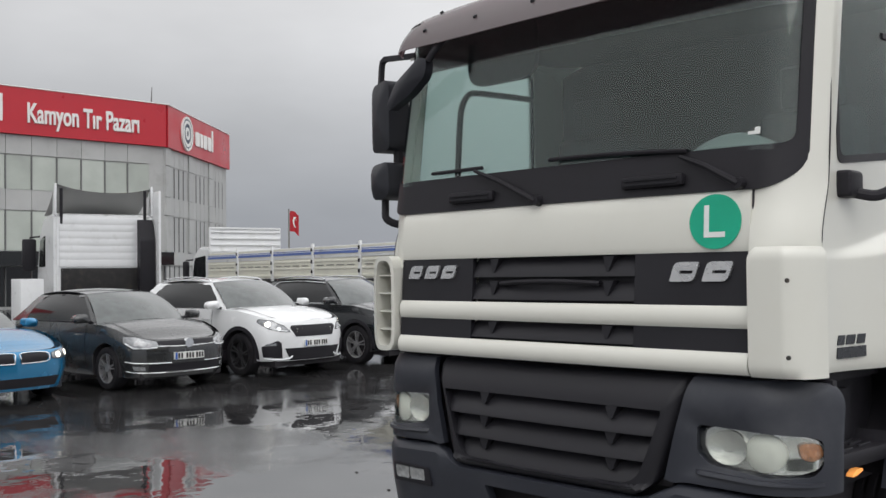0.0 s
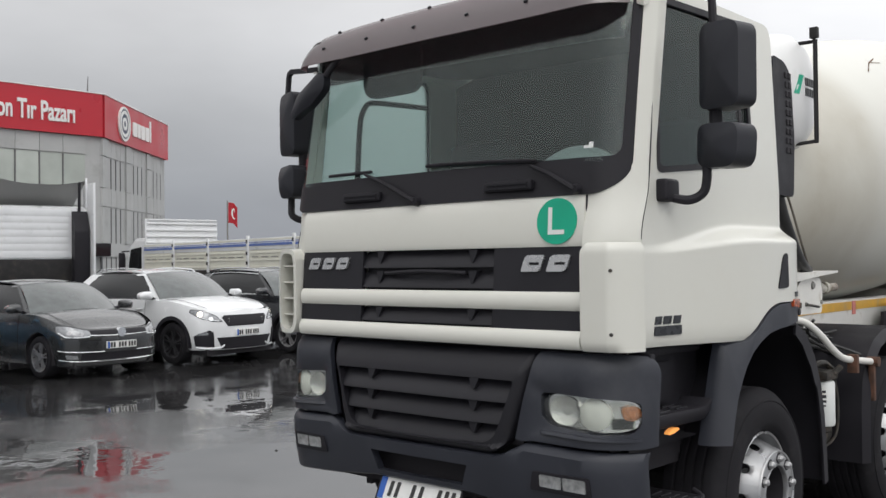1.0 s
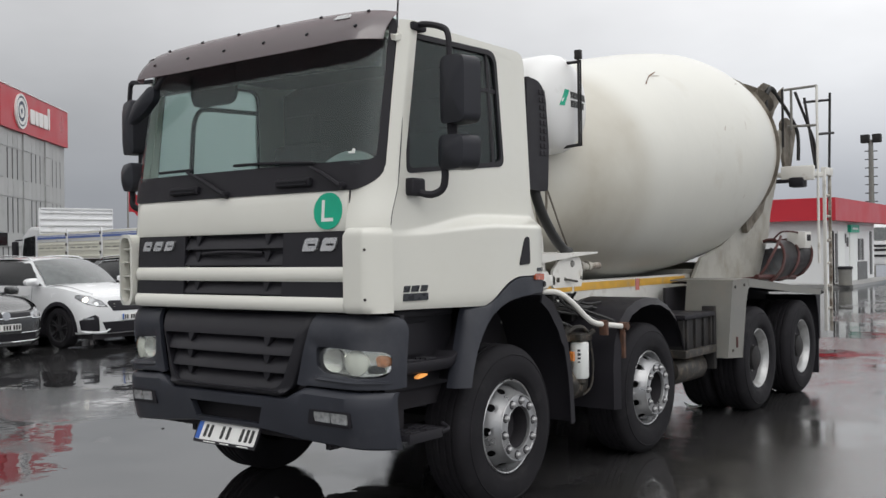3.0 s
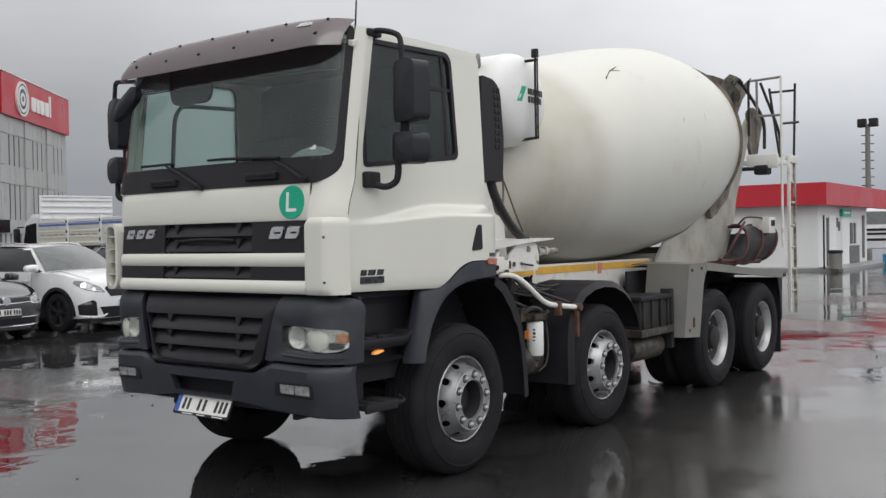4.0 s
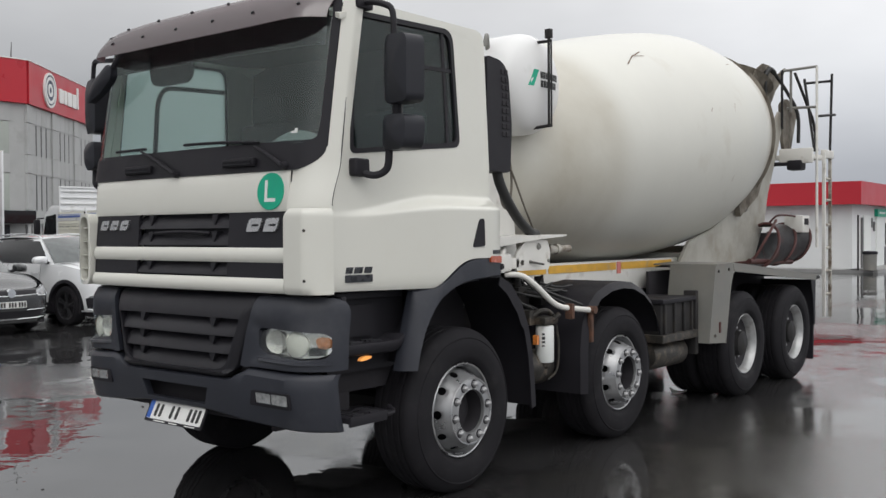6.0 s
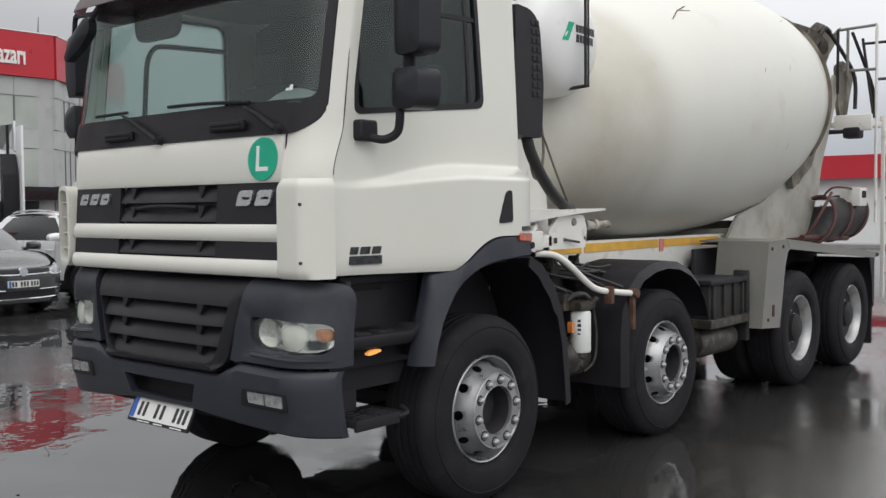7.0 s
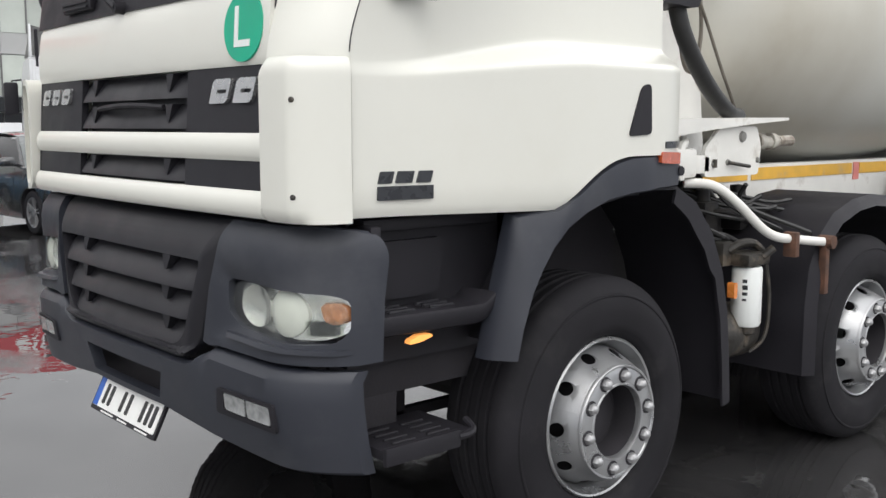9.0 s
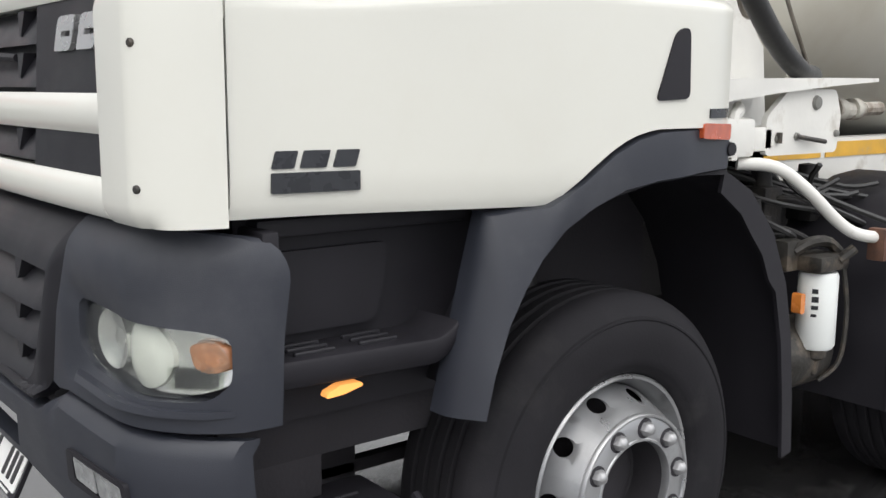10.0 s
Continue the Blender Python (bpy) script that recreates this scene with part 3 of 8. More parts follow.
# round green sticker with a white L
bm = BM()
patch(bm, [(0.790 + 0.104 * math.cos(2 * math.pi * i / 40), 1.85 + 0.102 * math.sin(2 * math.pi * i / 40)) for i in range(40)], FRONT, 0.0145, 0.0005)
sticker = part("round_sticker", bm, M_GREEN, truck, "round green sticker with a white letter L")
bm = BM()
prism(bm, [(0.747, 1.792), (0.831, 1.792), (0.831, 1.812), (0.767, 1.812), (0.767, 1.912), (0.747, 1.912)], FRONT, 0.0165, 0.012)
part("letter", bm, M_STICKERWHITE, sticker)

# corner deflectors, free of the cab at their outer edge, ribbed behind
for s in (1, -1):
    def corner_plan(u):
        if u < 0.5:
            return 0.932 + (1.06 - 0.932) * (u / 0.5), 0.187 + 0.007 * (u / 0.5) ** 2
        t = (u - 0.5) / 0.5
        a = t * radians(72)
        return 1.06 + 0.094 * math.sin(a) + 0.002 * t, 0.194 + 0.145 * (1 - math.cos(a)) + 0.056 * t

    def CORNER(u, z, d, s=s):
        """The top edge rolls in towards the cab, the bottom edge under it."""
        (x, y), (xa, ya), (xb, yb) = corner_plan(u), corner_plan(max(0.0, u - 0.06)), corner_plan(min(1.0, u + 0.06))
        k = math.hypot(xb - xa, yb - ya)
        nx, ny = (yb - ya) / k, -(xb - xa) / k
        top = min(1.0, max(0.0, (z - 1.705) / 0.047))
        low = min(1.0, max(0.0, (1.330 - z) / 0.042)) * min(1.0, max(0.0, (0.78 - u) / 0.15))
        d -= 0.030 * (1 - math.sqrt(1 - 0.98 * top * top)) + 0.022 * low * low
        z -= 0.020 * max(0.0, 1 - u / 0.10) ** 2 * max(0.0, (z - 1.60) / 0.15)
        return Vector((s * (x + nx * d), y + ny * d, z))

    bm = BM()
    if s < 0:
        rim_pts = []
        for t in spread(0, 2 * math.pi, 48)[:-1]:
            c, e = math.cos(t), math.sin(t)
            rim_pts.append((0.11 * math.copysign(abs(c) ** 0.55, c), 0.235 * math.copysign(abs(e) ** 0.35, e)))

        def GUIDE(u, w, d):
            f = (u + 0.11) / 0.22
            return Vector((-(0.945 + 0.205 * f), 0.20 + 0.045 * f * f - d + 0.05 * max(0, abs(w) - 0.17), 1.525 + w))

        frame_panel(bm, rim_pts, [(u * 0.74 - 0.004, w * 0.90) for u, w in rim_pts], GUIDE, 0.012, -0.16, 2)
        corner = part("air_guide", bm, M_CAB, truck, "open white corner air guide with ribs")
        for w in (-0.135, -0.045, 0.045, 0.135):
            bm = BM()
            prism(bm, [(-0.088, w), (0.085, w), (0.085, w + 0.008), (-0.088, w + 0.008)], GUIDE, -0.01, -0.152)
            part("rib", bm, M_CAB, corner)
        bm = BM()
        sheet(bm, lambda x, z, d: Vector((s * x, face_y(x, z) + 0.012 - d, z)), spread(0.925, 1.131, 12), spread(1.70, 2.06, 6), 0.0, -0.03)
        part("cab_corner", bm, M_CAB, truck)
        bm = BM()
        sheet(bm, lambda x, z, d: Vector((s * x, face_y(x, z) + 0.004 - d, z)), spread(1.085, 1.130, 6), spread(2.06, 2.92, 10), 0.0, -0.05)
        part("pillar", bm, M_CAB, truck)
        continue
    sheet(bm, CORNER, spread(0, 1, 24), [1.288, 1.294, 1.302, 1.315, 1.33, 1.36, 1.45, 1.55, 1.65, 1.70, 1.712, 1.724, 1.734, 1.742, 1.748, 1.752], 0.0, -0.010)
    corner = part("corner_deflector", bm, M_CAB, truck, "white corner air deflector")
    for z in (1.632, 1.364):
        bm = BM()
        lathe(bm, [(0.0005, 0.003), (0.0055, 0.003), (0.008, 0.001), (0.009, -0.004)], 14, Matrix.Translation(CORNER(0.56, z, 0.001)) @ pose(0, 0, 0, 0, 0, -70 if s > 0 else 250))
        part("screw", bm, M_OILY, corner)
    bm = BM()
    box(bm, min(s * 1.0, s * 1.045), max(s * 1.0, s * 1.045), 0.26, 0.45, 1.30, 1.72, 0.006)
    part("inner_wall", bm, M_CAB, corner)
    # cab corner above and behind the deflector, nearly flush with it and wrapping to the door
    def NEAR(w, z, d):
        t = min(1.0, max(0.0, (z - 1.70) / 0.25))
        y0 = 0.216 + (face_y(0.925, z) + 0.008 - 0.216) * t * t * (3 - 2 * t)
        y1 = door_front(z) - 0.003
        return Vector((s * (0.925 + 0.206 * w), y0 + (y1 - y0) * w ** 2.4 - d, z))

    bm = BM()
    sheet(bm, NEAR, [1 - (1 - w) ** 1.5 for w in spread(0, 1, 24)], spread(1.68, 2.09, 20), 0.0, -0.012)
    part("cab_corner", bm, M_CAB, truck)
    # A-pillar
    bm = BM()
    sheet(bm, lambda x, z, d: Vector((s * x, face_y(x, z) + 0.004 - d, z)), spread(1.085, 1.130, 6), spread(2.06, 2.92, 10), 0.0, -0.05)
    part("pillar", bm, M_CAB, truck)

# dark seams beside the front flap
for s in (1, -1):
    bm = BM()
    tube(bm, [FRONT(s * 0.9285, z, -0.006) for z in spread(1.295, 1.96, 14)], 0.0045, 6)
    part("panel_seam", bm, M_DARK, truck)

# black cowl under the windscreen, vents and wipers
bm = BM()


def COWL(x, v, d):
    e = min(1.0, max(0.0, (abs(x) - 0.930) / 0.155))
    z0 = 1.962 + 0.125 * (1 - math.sqrt(1 - 0.97 * e * e))
    return FRONT(x, z0 + (2.105 - z0) * v, d + 0.006)


sheet(bm, COWL, spread(-1.085, -0.93, 14) + spread(-0.90, 0.90, 24) + spread(0.93, 1.085, 14), spread(0, 1, 5), 0.0, -0.03)
part("cowl_panel", bm, M_BLACK, truck, "black panel under the windscreen")
for x in (-0.45, 0.52):
    bm = BM()
    box(bm, x - 0.14, x + 0.14, face_y(x, 2.0) - 0.030, face_y(x, 2.0), 1.995, 2.045, 0.014)
    vent = part("cowl_vent", bm, M_BLACK, truck)
    for z in (2.006, 2.024):
        bm = BM()
        box(bm, x - 0.12, x + 0.12, face_y(x, 2.0) - 0.036, face_y(x, 2.0) - 0.026, z, z + 0.007)
        part("vent_slat", bm, M_GRILLE, vent)
for foot, head, b0, b1 in (((-0.05, 1.978), (-0.44, 2.140), -0.74, -0.40), ((0.885, 1.985), (0.64, 2.105), -0.005, 0.66)):
    bm = BM()
    mid = (foot[0] * 0.45 + head[0] * 0.55, foot[1] * 0.45 + head[1] * 0.55 + 0.012)
    tube(bm, [FRONT(*foot, 0.030), FRONT(*mid, 0.040), FRONT(*head, 0.026)], [0.015, 0.012, 0.008], 8)
    wiper = part("wiper", bm, M_BLACK, truck, "black wiper")
    bm = BM()
    tube(bm, [FRONT(u, 2.152 - 0.025 * ((u - b0) / (b1 - b0)) ** 2 * (b0 > -0.1), 0.016) for u in spread(b0, b1, 10)], 0.009, 6)
    part("blade", bm, M_BLACK, wiper)
    bm = BM()
    lathe(bm, [(0.0005, 0.04), (0.02, 0.04), (0.024, 0.0)], 12, Matrix.Translation(FRONT(*foot, 0.0)) @ pose(0, 0, 0, 0, 0, -90))
    part("spindle", bm, M_BLACK, wiper)

# windscreen with a black edge band
bm = BM()
sheet(bm, lambda x, z, d: FRONT(x, z, d), spread(-1.08, 1.08, 40), spread(2.085, 2.93, 12), 0.001, -0.004)
screen = part("windscreen", bm, M_GLASS, truck, "greenish windscreen glass")
screen.visible_shadow = False
# dark tint for the screen's top band and the visor's shade on it
bm = BM()
sheet(bm, lambda x, v, d: FRONT(x, 2.665 - 0.015 * x + 0.26 * v, d), spread(-1.03, 1.03, 30), spread(0, 1, 5), -0.012, -0.014)
band = part("shade_band", bm, M_SHADE, screen, "tinted band with the visor's shade in it, along the windscreen top")
band.visible_shadow = False
bm = BM()
ws_out = rounded([(-1.088, 2.05), (1.088, 2.05), (1.082, 2.935), (-1.082, 2.935)], 0.05, 8)
ws_in = rounded([(-1.058, 2.125), (1.055, 2.125), (1.056, 2.900), (-1.056, 2.900)], 0.05, 8)
seal_o, seal_i = [], []
for i in range(len(ws_out)):
    o, o2, n_, n2 = ws_out[i], ws_out[(i + 1) % len(ws_out)], ws_in[i], ws_in[(i + 1) % len(ws_in)]
    k = 16 if math.hypot(o2[0] - o[0], o2[1] - o[1]) > 0.3 else 1
    for j in range(k):
        t = j / k
        seal_o.append((o[0] + (o2[0] - o[0]) * t, o[1] + (o2[1] - o[1]) * t))
        seal_i.append((n_[0] + (n2[0] - n_[0]) * t, n_[1] + (n2[1] - n_[1]) * t))
frame_panel(bm, seal_o, seal_i, FRONT, 0.004, -0.006, 2)
part("windscreen_seal", bm, M_BLACK, truck)
bm = BM()
for p in ((0.90, 2.165, 0.045, 0.012), (0.925, 2.175, 0.02, 0.016)):
    prism(bm, [(p[0], p[1]), (p[0] + p[2], p[1]), (p[0] + p[2], p[1] + p[3]), (p[0], p[1] + p[3])], FRONT, 0.006, 0.003)
part("windscreen_sticker", bm, M_STICKERWHITE, screen)

# smoked sun visor with lamps and screws
def VISOR(x, v, d):
    a = abs(x)
    y = face_y(min(a, 1.10), 2.90) - 0.02
    out = 0.150 * (1 - v) ** 0.75 * (1 - 0.45 * max(0.0, (a - 0.85) / 0.25) ** 2)
    return Vector((x, y - out + 0.045 * v - d * 0.8, 2.772 + 0.225 * v ** 0.75 + 0.016 * (a / 1.05) ** 4 * (1 - v) - 0.035 * v * (a / 1.1) ** 4 + d * 0.3))


bm = BM()
sheet(bm, VISOR, spread(-1.085, 1.078, 44), spread(0, 1, 10), 0.0, -0.005)
visor = part("sun_visor", bm, M_VISOR, truck, "smoked brown plastic sun visor")
for x in (-0.97, 0.80):
    bm = BM()
    patch(bm, rounded([(x - 0.060, 0.66), (x + 0.060, 0.66), (x + 0.050, 0.84), (x - 0.050, 0.84)], 0.03, 4), VISOR, 0.006, -0.02, 2)
    part("marker_lamp", bm, M_FOG, visor, "small clear marker lamp")
for i, x in enumerate(spread(-0.80, 0.95, 5)):
    for v in (0.30, 0.92):
        bm = BM()
        lathe(bm, [(0.0005, 0.008), (0.010, 0.006), (0.011, -0.004)], 10, Matrix.Translation(VISOR(x, v, 0.002)) @ pose(0, 0, 0, 0, -50, -90))
        part("screw", bm, M_BLACK, visor)

# doors, each with its window
def door_bottom(y):
    if y < 1.10:
        return 1.298 - 0.012 * (y - 0.4)
    if y < 1.44:
        t = (y - 1.10) / 0.34
        return 1.29 + 0.165 * math.sin(t * math.pi / 2)
    return 1.458


door_y = spread(0.362, 0.46, 5) + spread(0.49, 1.10, 17) + spread(1.13, 1.44, 8)[0:] + spread(1.50, 1.795, 4)
win_out = rounded([(0.434, 2.02), (1.795, 2.02), (1.785, 2.925), (0.566, 2.925)], [0.005, 0.01, 0.09, 0.03], 8)
win_in = rounded([(0.508, 2.066), (1.472, 2.164), (1.440, 2.872), (0.570, 2.848)], [0.05, 0.06, 0.09, 0.04], 8)
for s in (1, -1):
    bm = BM()

    def z_rows(y):
        b, (s1, s2) = door_bottom(y), ridge(y)
        return [b, b + 0.01, b + 0.03, b + 0.09, s1 - 0.05, s1 - 0.012] + spread(s1, s2, 11) + [s2 + 0.012, s2 + 0.06, 2.022]

    top_row = len(z_rows(0.4)) - 1
    lean = lambda y, z: y + (door_front(min(z, 2.022)) - 0.362) * max(0.0, 1 - (y - 0.362) / 0.5)
    f = [[bm.verts.new(SIDE(lean(y, z), z, 0)) for z in z_rows(y)] for y in door_y]
    b = [[bm.verts.new(SIDE(lean(y, z), z, -0.03)) for z in z_rows(y)] for y in door_y]
    for g in (f, b):
        for i in range(len(door_y) - 1):
            for j in range(top_row):
                bm.faces.new((g[i][j], g[i + 1][j], g[i + 1][j + 1], g[i][j + 1]))
    for i in range(len(door_y) - 1):
        for j in (0, top_row):
            bm.faces.new((f[i][j], f[i + 1][j], b[i + 1][j], b[i][j]))
    for j in range(top_row):
        for i in (0, len(door_y) - 1):
            bm.faces.new((f[i][j], f[i][j + 1], b[i][j + 1], b[i][j]))
    frame_panel(bm, win_out, win_in, SIDE, 0.0, -0.03, 3)
    bmesh.ops.remove_doubles(bm, verts=bm.verts, dist=0.001)
    if s < 0:
        mirrored(bm)
    door = part("door", bm, M_CAB, truck, "white cab door with flared lower half")
    flip = (lambda u: u) if s > 0 else mirrored
    bm = BM()
    tube(bm, [Vector((side_x(0.40, z) + 0.0005, door_front(z) - 0.003, z)) for z in spread(1.765, 2.91, 30)], [0.0018 if z < 2.05 else 0.0030 for z in spread(1.765, 2.91, 30)], 6)
    part("door_seam", flip(bm), M_DARK, door)
    bm = BM()
    win_seal = rounded([(0.496, 2.054), (1.484, 2.152), (1.452, 2.884), (0.558, 2.860)], [0.05, 0.06, 0.09, 0.04], 8)
    win_glz = rounded([(0.520, 2.084), (1.454, 2.182), (1.422, 2.852), (0.585, 2.830)], [0.045, 0.05, 0.08, 0.035], 8)
    frame_panel(bm, win_seal, win_glz, SIDE, 0.004, -0.02)
    part("window_seal", flip(bm), M_BLACK, door)
    bm = BM()
    patch(bm, dense(win_glz, 0.1), SIDE, -0.010, -0.014, 3)
    pane = part("pane", flip(bm), M_SIDEPANE if s > 0 else M_FOGGED, door, "tinted side window" if s > 0 else "fogged greenish side window")
    pane.visible_shadow = False
    if s > 0:
        bm = BM()
        prism(bm, [(1.360, 2.17), (1.385, 2.172), (1.368, 2.85), (1.343, 2.85)], SIDE, -0.004, -0.018)
        part("window_bar", bm, M_BLACK, door)
        bm = BM()
        prism(bm, [(1.02, 2.625), (1.44, 2.635), (1.44, 2.612), (1.02, 2.602)], SIDE, -0.004, -0.018)
        part("window_bar", bm, M_BLACK, door)
    if s < 0:
        bm = BM()
        bar = [(0.80, 2.10), (0.808, 2.30), (0.818, 2.52), (0.835, 2.60), (0.875, 2.655), (0.94, 2.675), (1.15, 2.685), (1.42, 2.695)]
        tube(bm, [SIDE(y, z, -0.03) for y, z in bar], 0.017, 8, smooth_steps=3)
        part("window_guide", mirrored(bm), M_BLACK, door, "dark window guide bar")
    bm = BM()
    patch(bm, rounded([(1.422, 1.526), (1.548, 1.532), (1.540, 1.708), (1.490, 1.698)], [0.02, 0.02, 0.03, 0.06], 5), SIDE, 0.006, -0.01, 2)
    part("door_handle", flip(bm), M_BLACK, door, "black teardrop handle recess")
    bm = BM()
    sheet(bm, SIDE, spread(1.640, 1.772, 8), [1.482, 1.494, 1.506], 0.004, -0.004)
    part("dark_label", flip(bm), M_BADGE, door)
    # dark model badge in plain blocks
    for y0, y1, z0, z1 in ((0.448, 0.506, 1.395, 1.430), (0.509, 0.575, 1.395, 1.430), (0.580, 0.638, 1.395, 1.430), (0.448, 0.638, 1.346, 1.387)):
        lean_ = 0.010 if z0 > 1.39 else 0.0
        bm = BM()
        prism(bm, rounded([(y0, z0), (y1 - lean_, z0), (y1, z1), (y0 + lean_, z1)], 0.003, 3), SIDE, 0.004, -0.004)
        part("badge_block", flip(bm), M_BADGE, door)

# seats, dashboard and steering wheel behind the glass
bm = BM()
sheet(bm, lambda x, v, d: Vector((x, face_y(x, 2.0) + 0.05 + 0.42 * v, 2.10 - 0.05 * v * v - 0.28 * max(0, v - 0.8) + d)), spread(-1.0, 1.0, 16), spread(0, 1, 8), 0.0, -0.12)
part("dashboard", bm, M_INTERIOR, truck)
for x in (-0.62, 0.62):
    bm = BM()
    box(bm, x - 0.25, x + 0.25, 0.95, 1.45, 1.62, 1.80, 0.05, 3)
    box(bm, x - 0.24, x + 0.24, 1.36, 1.52, 1.75, 2.42, 0.06, 3)
    box(bm, x - 0.15, x + 0.15, 1.40, 1.50, 2.42, 2.64, 0.04, 3)
    box(bm, x - 0.2, x + 0.2, 1.0, 1.4, 1.35, 1.62)
    part("seat", bm, M_SEAT, truck, "grey fabric cab seat")
bm = BM()
wheel_m = Matrix.Translation((0.60, 0.78, 1.98)) @ pose(0, 0, 0, -35, 0, 0)
tube(bm, [wheel_m @ Vector((0.22 * math.cos(a), 0.22 * math.sin(a), 0)) for a in spread(0, 2 * math.pi, 28)], 0.016, 8, caps=False)
for a in (0.3, 2.84, 4.71):
    tube(bm, [wheel_m @ Vector((0, 0, -0.03)), wheel_m @ Vector((0.21 * math.cos(a), 0.21 * math.sin(a), 0))], 0.014, 6)
tube(bm, [wheel_m @ Vector((0, 0, -0.02)), wheel_m @ Vector((0, 0, -0.35))], 0.03, 8)
part("steering_wheel", bm, M_BLACK, truck)
bm = BM()
patch(bm, [(0.73 + 0.18 * math.cos(2 * math.pi * i / 24), 0.50 + 0.13 * math.sin(2 * math.pi * i / 24)) for i in range(24)], lambda x, y, d: Vector((x, y, 2.11 + d)), 0.035, -0.02, 6, dome=0.065)
part("instrument_hood", bm, M_HOOD, truck, "pale grey instrument hood")
bm = BM()
sheet(bm, lambda x, y, d: Vector((x, y, 2.90 + d)), spread(-1.05, 1.05, 4), spread(0.5, 1.75, 4), 0.0, -0.01)
part("headliner", bm, M_INTERIOR, truck)
bm = BM()
patch(bm, rounded([(-0.74, 2.60), (-0.30, 2.60), (-0.30, 2.90), (-0.74, 2.90)], 0.10, 6), lambda x, z, d: Vector((x, 0.52 + d, z)), 0.0, 0.03, 2)
part("sun_blind", bm, M_INTERIOR, truck)
bm = BM()
box(bm, -1.04, 1.04, 1.66, 1.745, 1.5, 2.9, 0.01)
part("rear_lining", bm, M_INTERIOR, truck)

# ---- bumper ----
def bump_y(x, z):
    a = abs(x)
    y = 0.162 + 0.045 * (a / 0.9) ** 2 + 0.10 * max(0.0, z - 1.06)
    if a > 0.90:
        y += 0.205 * ((a - 0.90) / 0.27) ** 2.3
    if z < 0.84:
        y += -0.018 + 0.05 * ((0.84 - z) / 0.33) ** 2
    return y


def BUMP(x, z, d):
    return Vector((x, bump_y(x, z) - d, z))


def bump_edge(x):
    """The upper edge of the lower bumper: it dips under the middle grille."""
    a = abs(x)
    return 0.80 if a < 0.50 else (0.80 + 0.072 * (a - 0.50) / 0.14 if a < 0.64 else 0.872 - 0.022 * (a - 0.64) / 0.5)


bumper_x = spread(-1.13, -0.92, 10) + spread(-0.88, 0.88, 44) + spread(0.92, 1.13, 10)
# lower bumper, with the slot between z 0.635 and 0.735 left open
bm = BM()


def low_z(x):
    a = abs(x)
    return 0.602 if a < 0.34 else (0.602 - 0.034 * (a - 0.34) / 0.26 if a < 0.6 else 0.568 - 0.035 * (a - 0.6) / 0.53)


rows = 9


def bump_rows(x):
    e, b = bump_edge(x), low_z(x)
    return [b, b + 0.010, b + 0.02, 0.635, 0.655, 0.735, 0.76, e - 0.035, e - 0.008, e]


def slot_x(x, z):
    """Draws the ends of the slot in towards its lower edge."""
    return x * (1 - 0.13 * max(0.0, 1 - abs(abs(x) - 0.32) / 0.20) * min(1.0, max(0.0, (0.735 - z) / 0.10)))


f = [[bm.verts.new(BUMP(slot_x(x, z), z, 0.006 if 0 < j < 9 else -0.008)) for j, z in enumerate(bump_rows(x))] for x in bumper_x]
b = [[bm.verts.new(BUMP(slot_x(x, z), z, -0.04)) for z in bump_rows(x)] for x in bumper_x]
n_ = len(bumper_x) - 1


def slot(i, j):
    x = (bumper_x[i] + bumper_x[i + 1]) / 2
    return (j in (3, 4) and abs(x) < 0.335) or (j == 3 and abs(x) < 0.30)


for i in range(n_):
    for j in range(rows):
        if slot(i, j):
            continue
        for g in (f, b):
            bm.faces.new((g[i][j], g[i + 1][j], g[i + 1][j + 1], g[i][j + 1]))
        for (i2, j2, p, q) in ((i - 1, j, (i, j), (i, j + 1)), (i + 1, j, (i + 1, j), (i + 1, j + 1)), (i, j - 1, (i, j), (i + 1, j)), (i, j + 1, (i, j + 1), (i + 1, j + 1))):
            if i2 < 0 or i2 >= n_ or j2 < 0 or j2 >= rows or slot(i2, j2):
                bm.faces.new((f[p[0]][p[1]], f[q[0]][q[1]], b[q[0]][q[1]], b[p[0]][p[1]]))
part("bumper", bm, M_PLASTIC, truck, "weathered dark grey plastic bumper")
bm = BM()
sheet(bm, lambda x, z, d: Vector((x, 0.30 + d, z)), spread(-1.0, 1.0, 6), spread(0.54, 1.28, 4), 0.0, 0.03)
part("bumper_core", bm, M_DARK, truck)

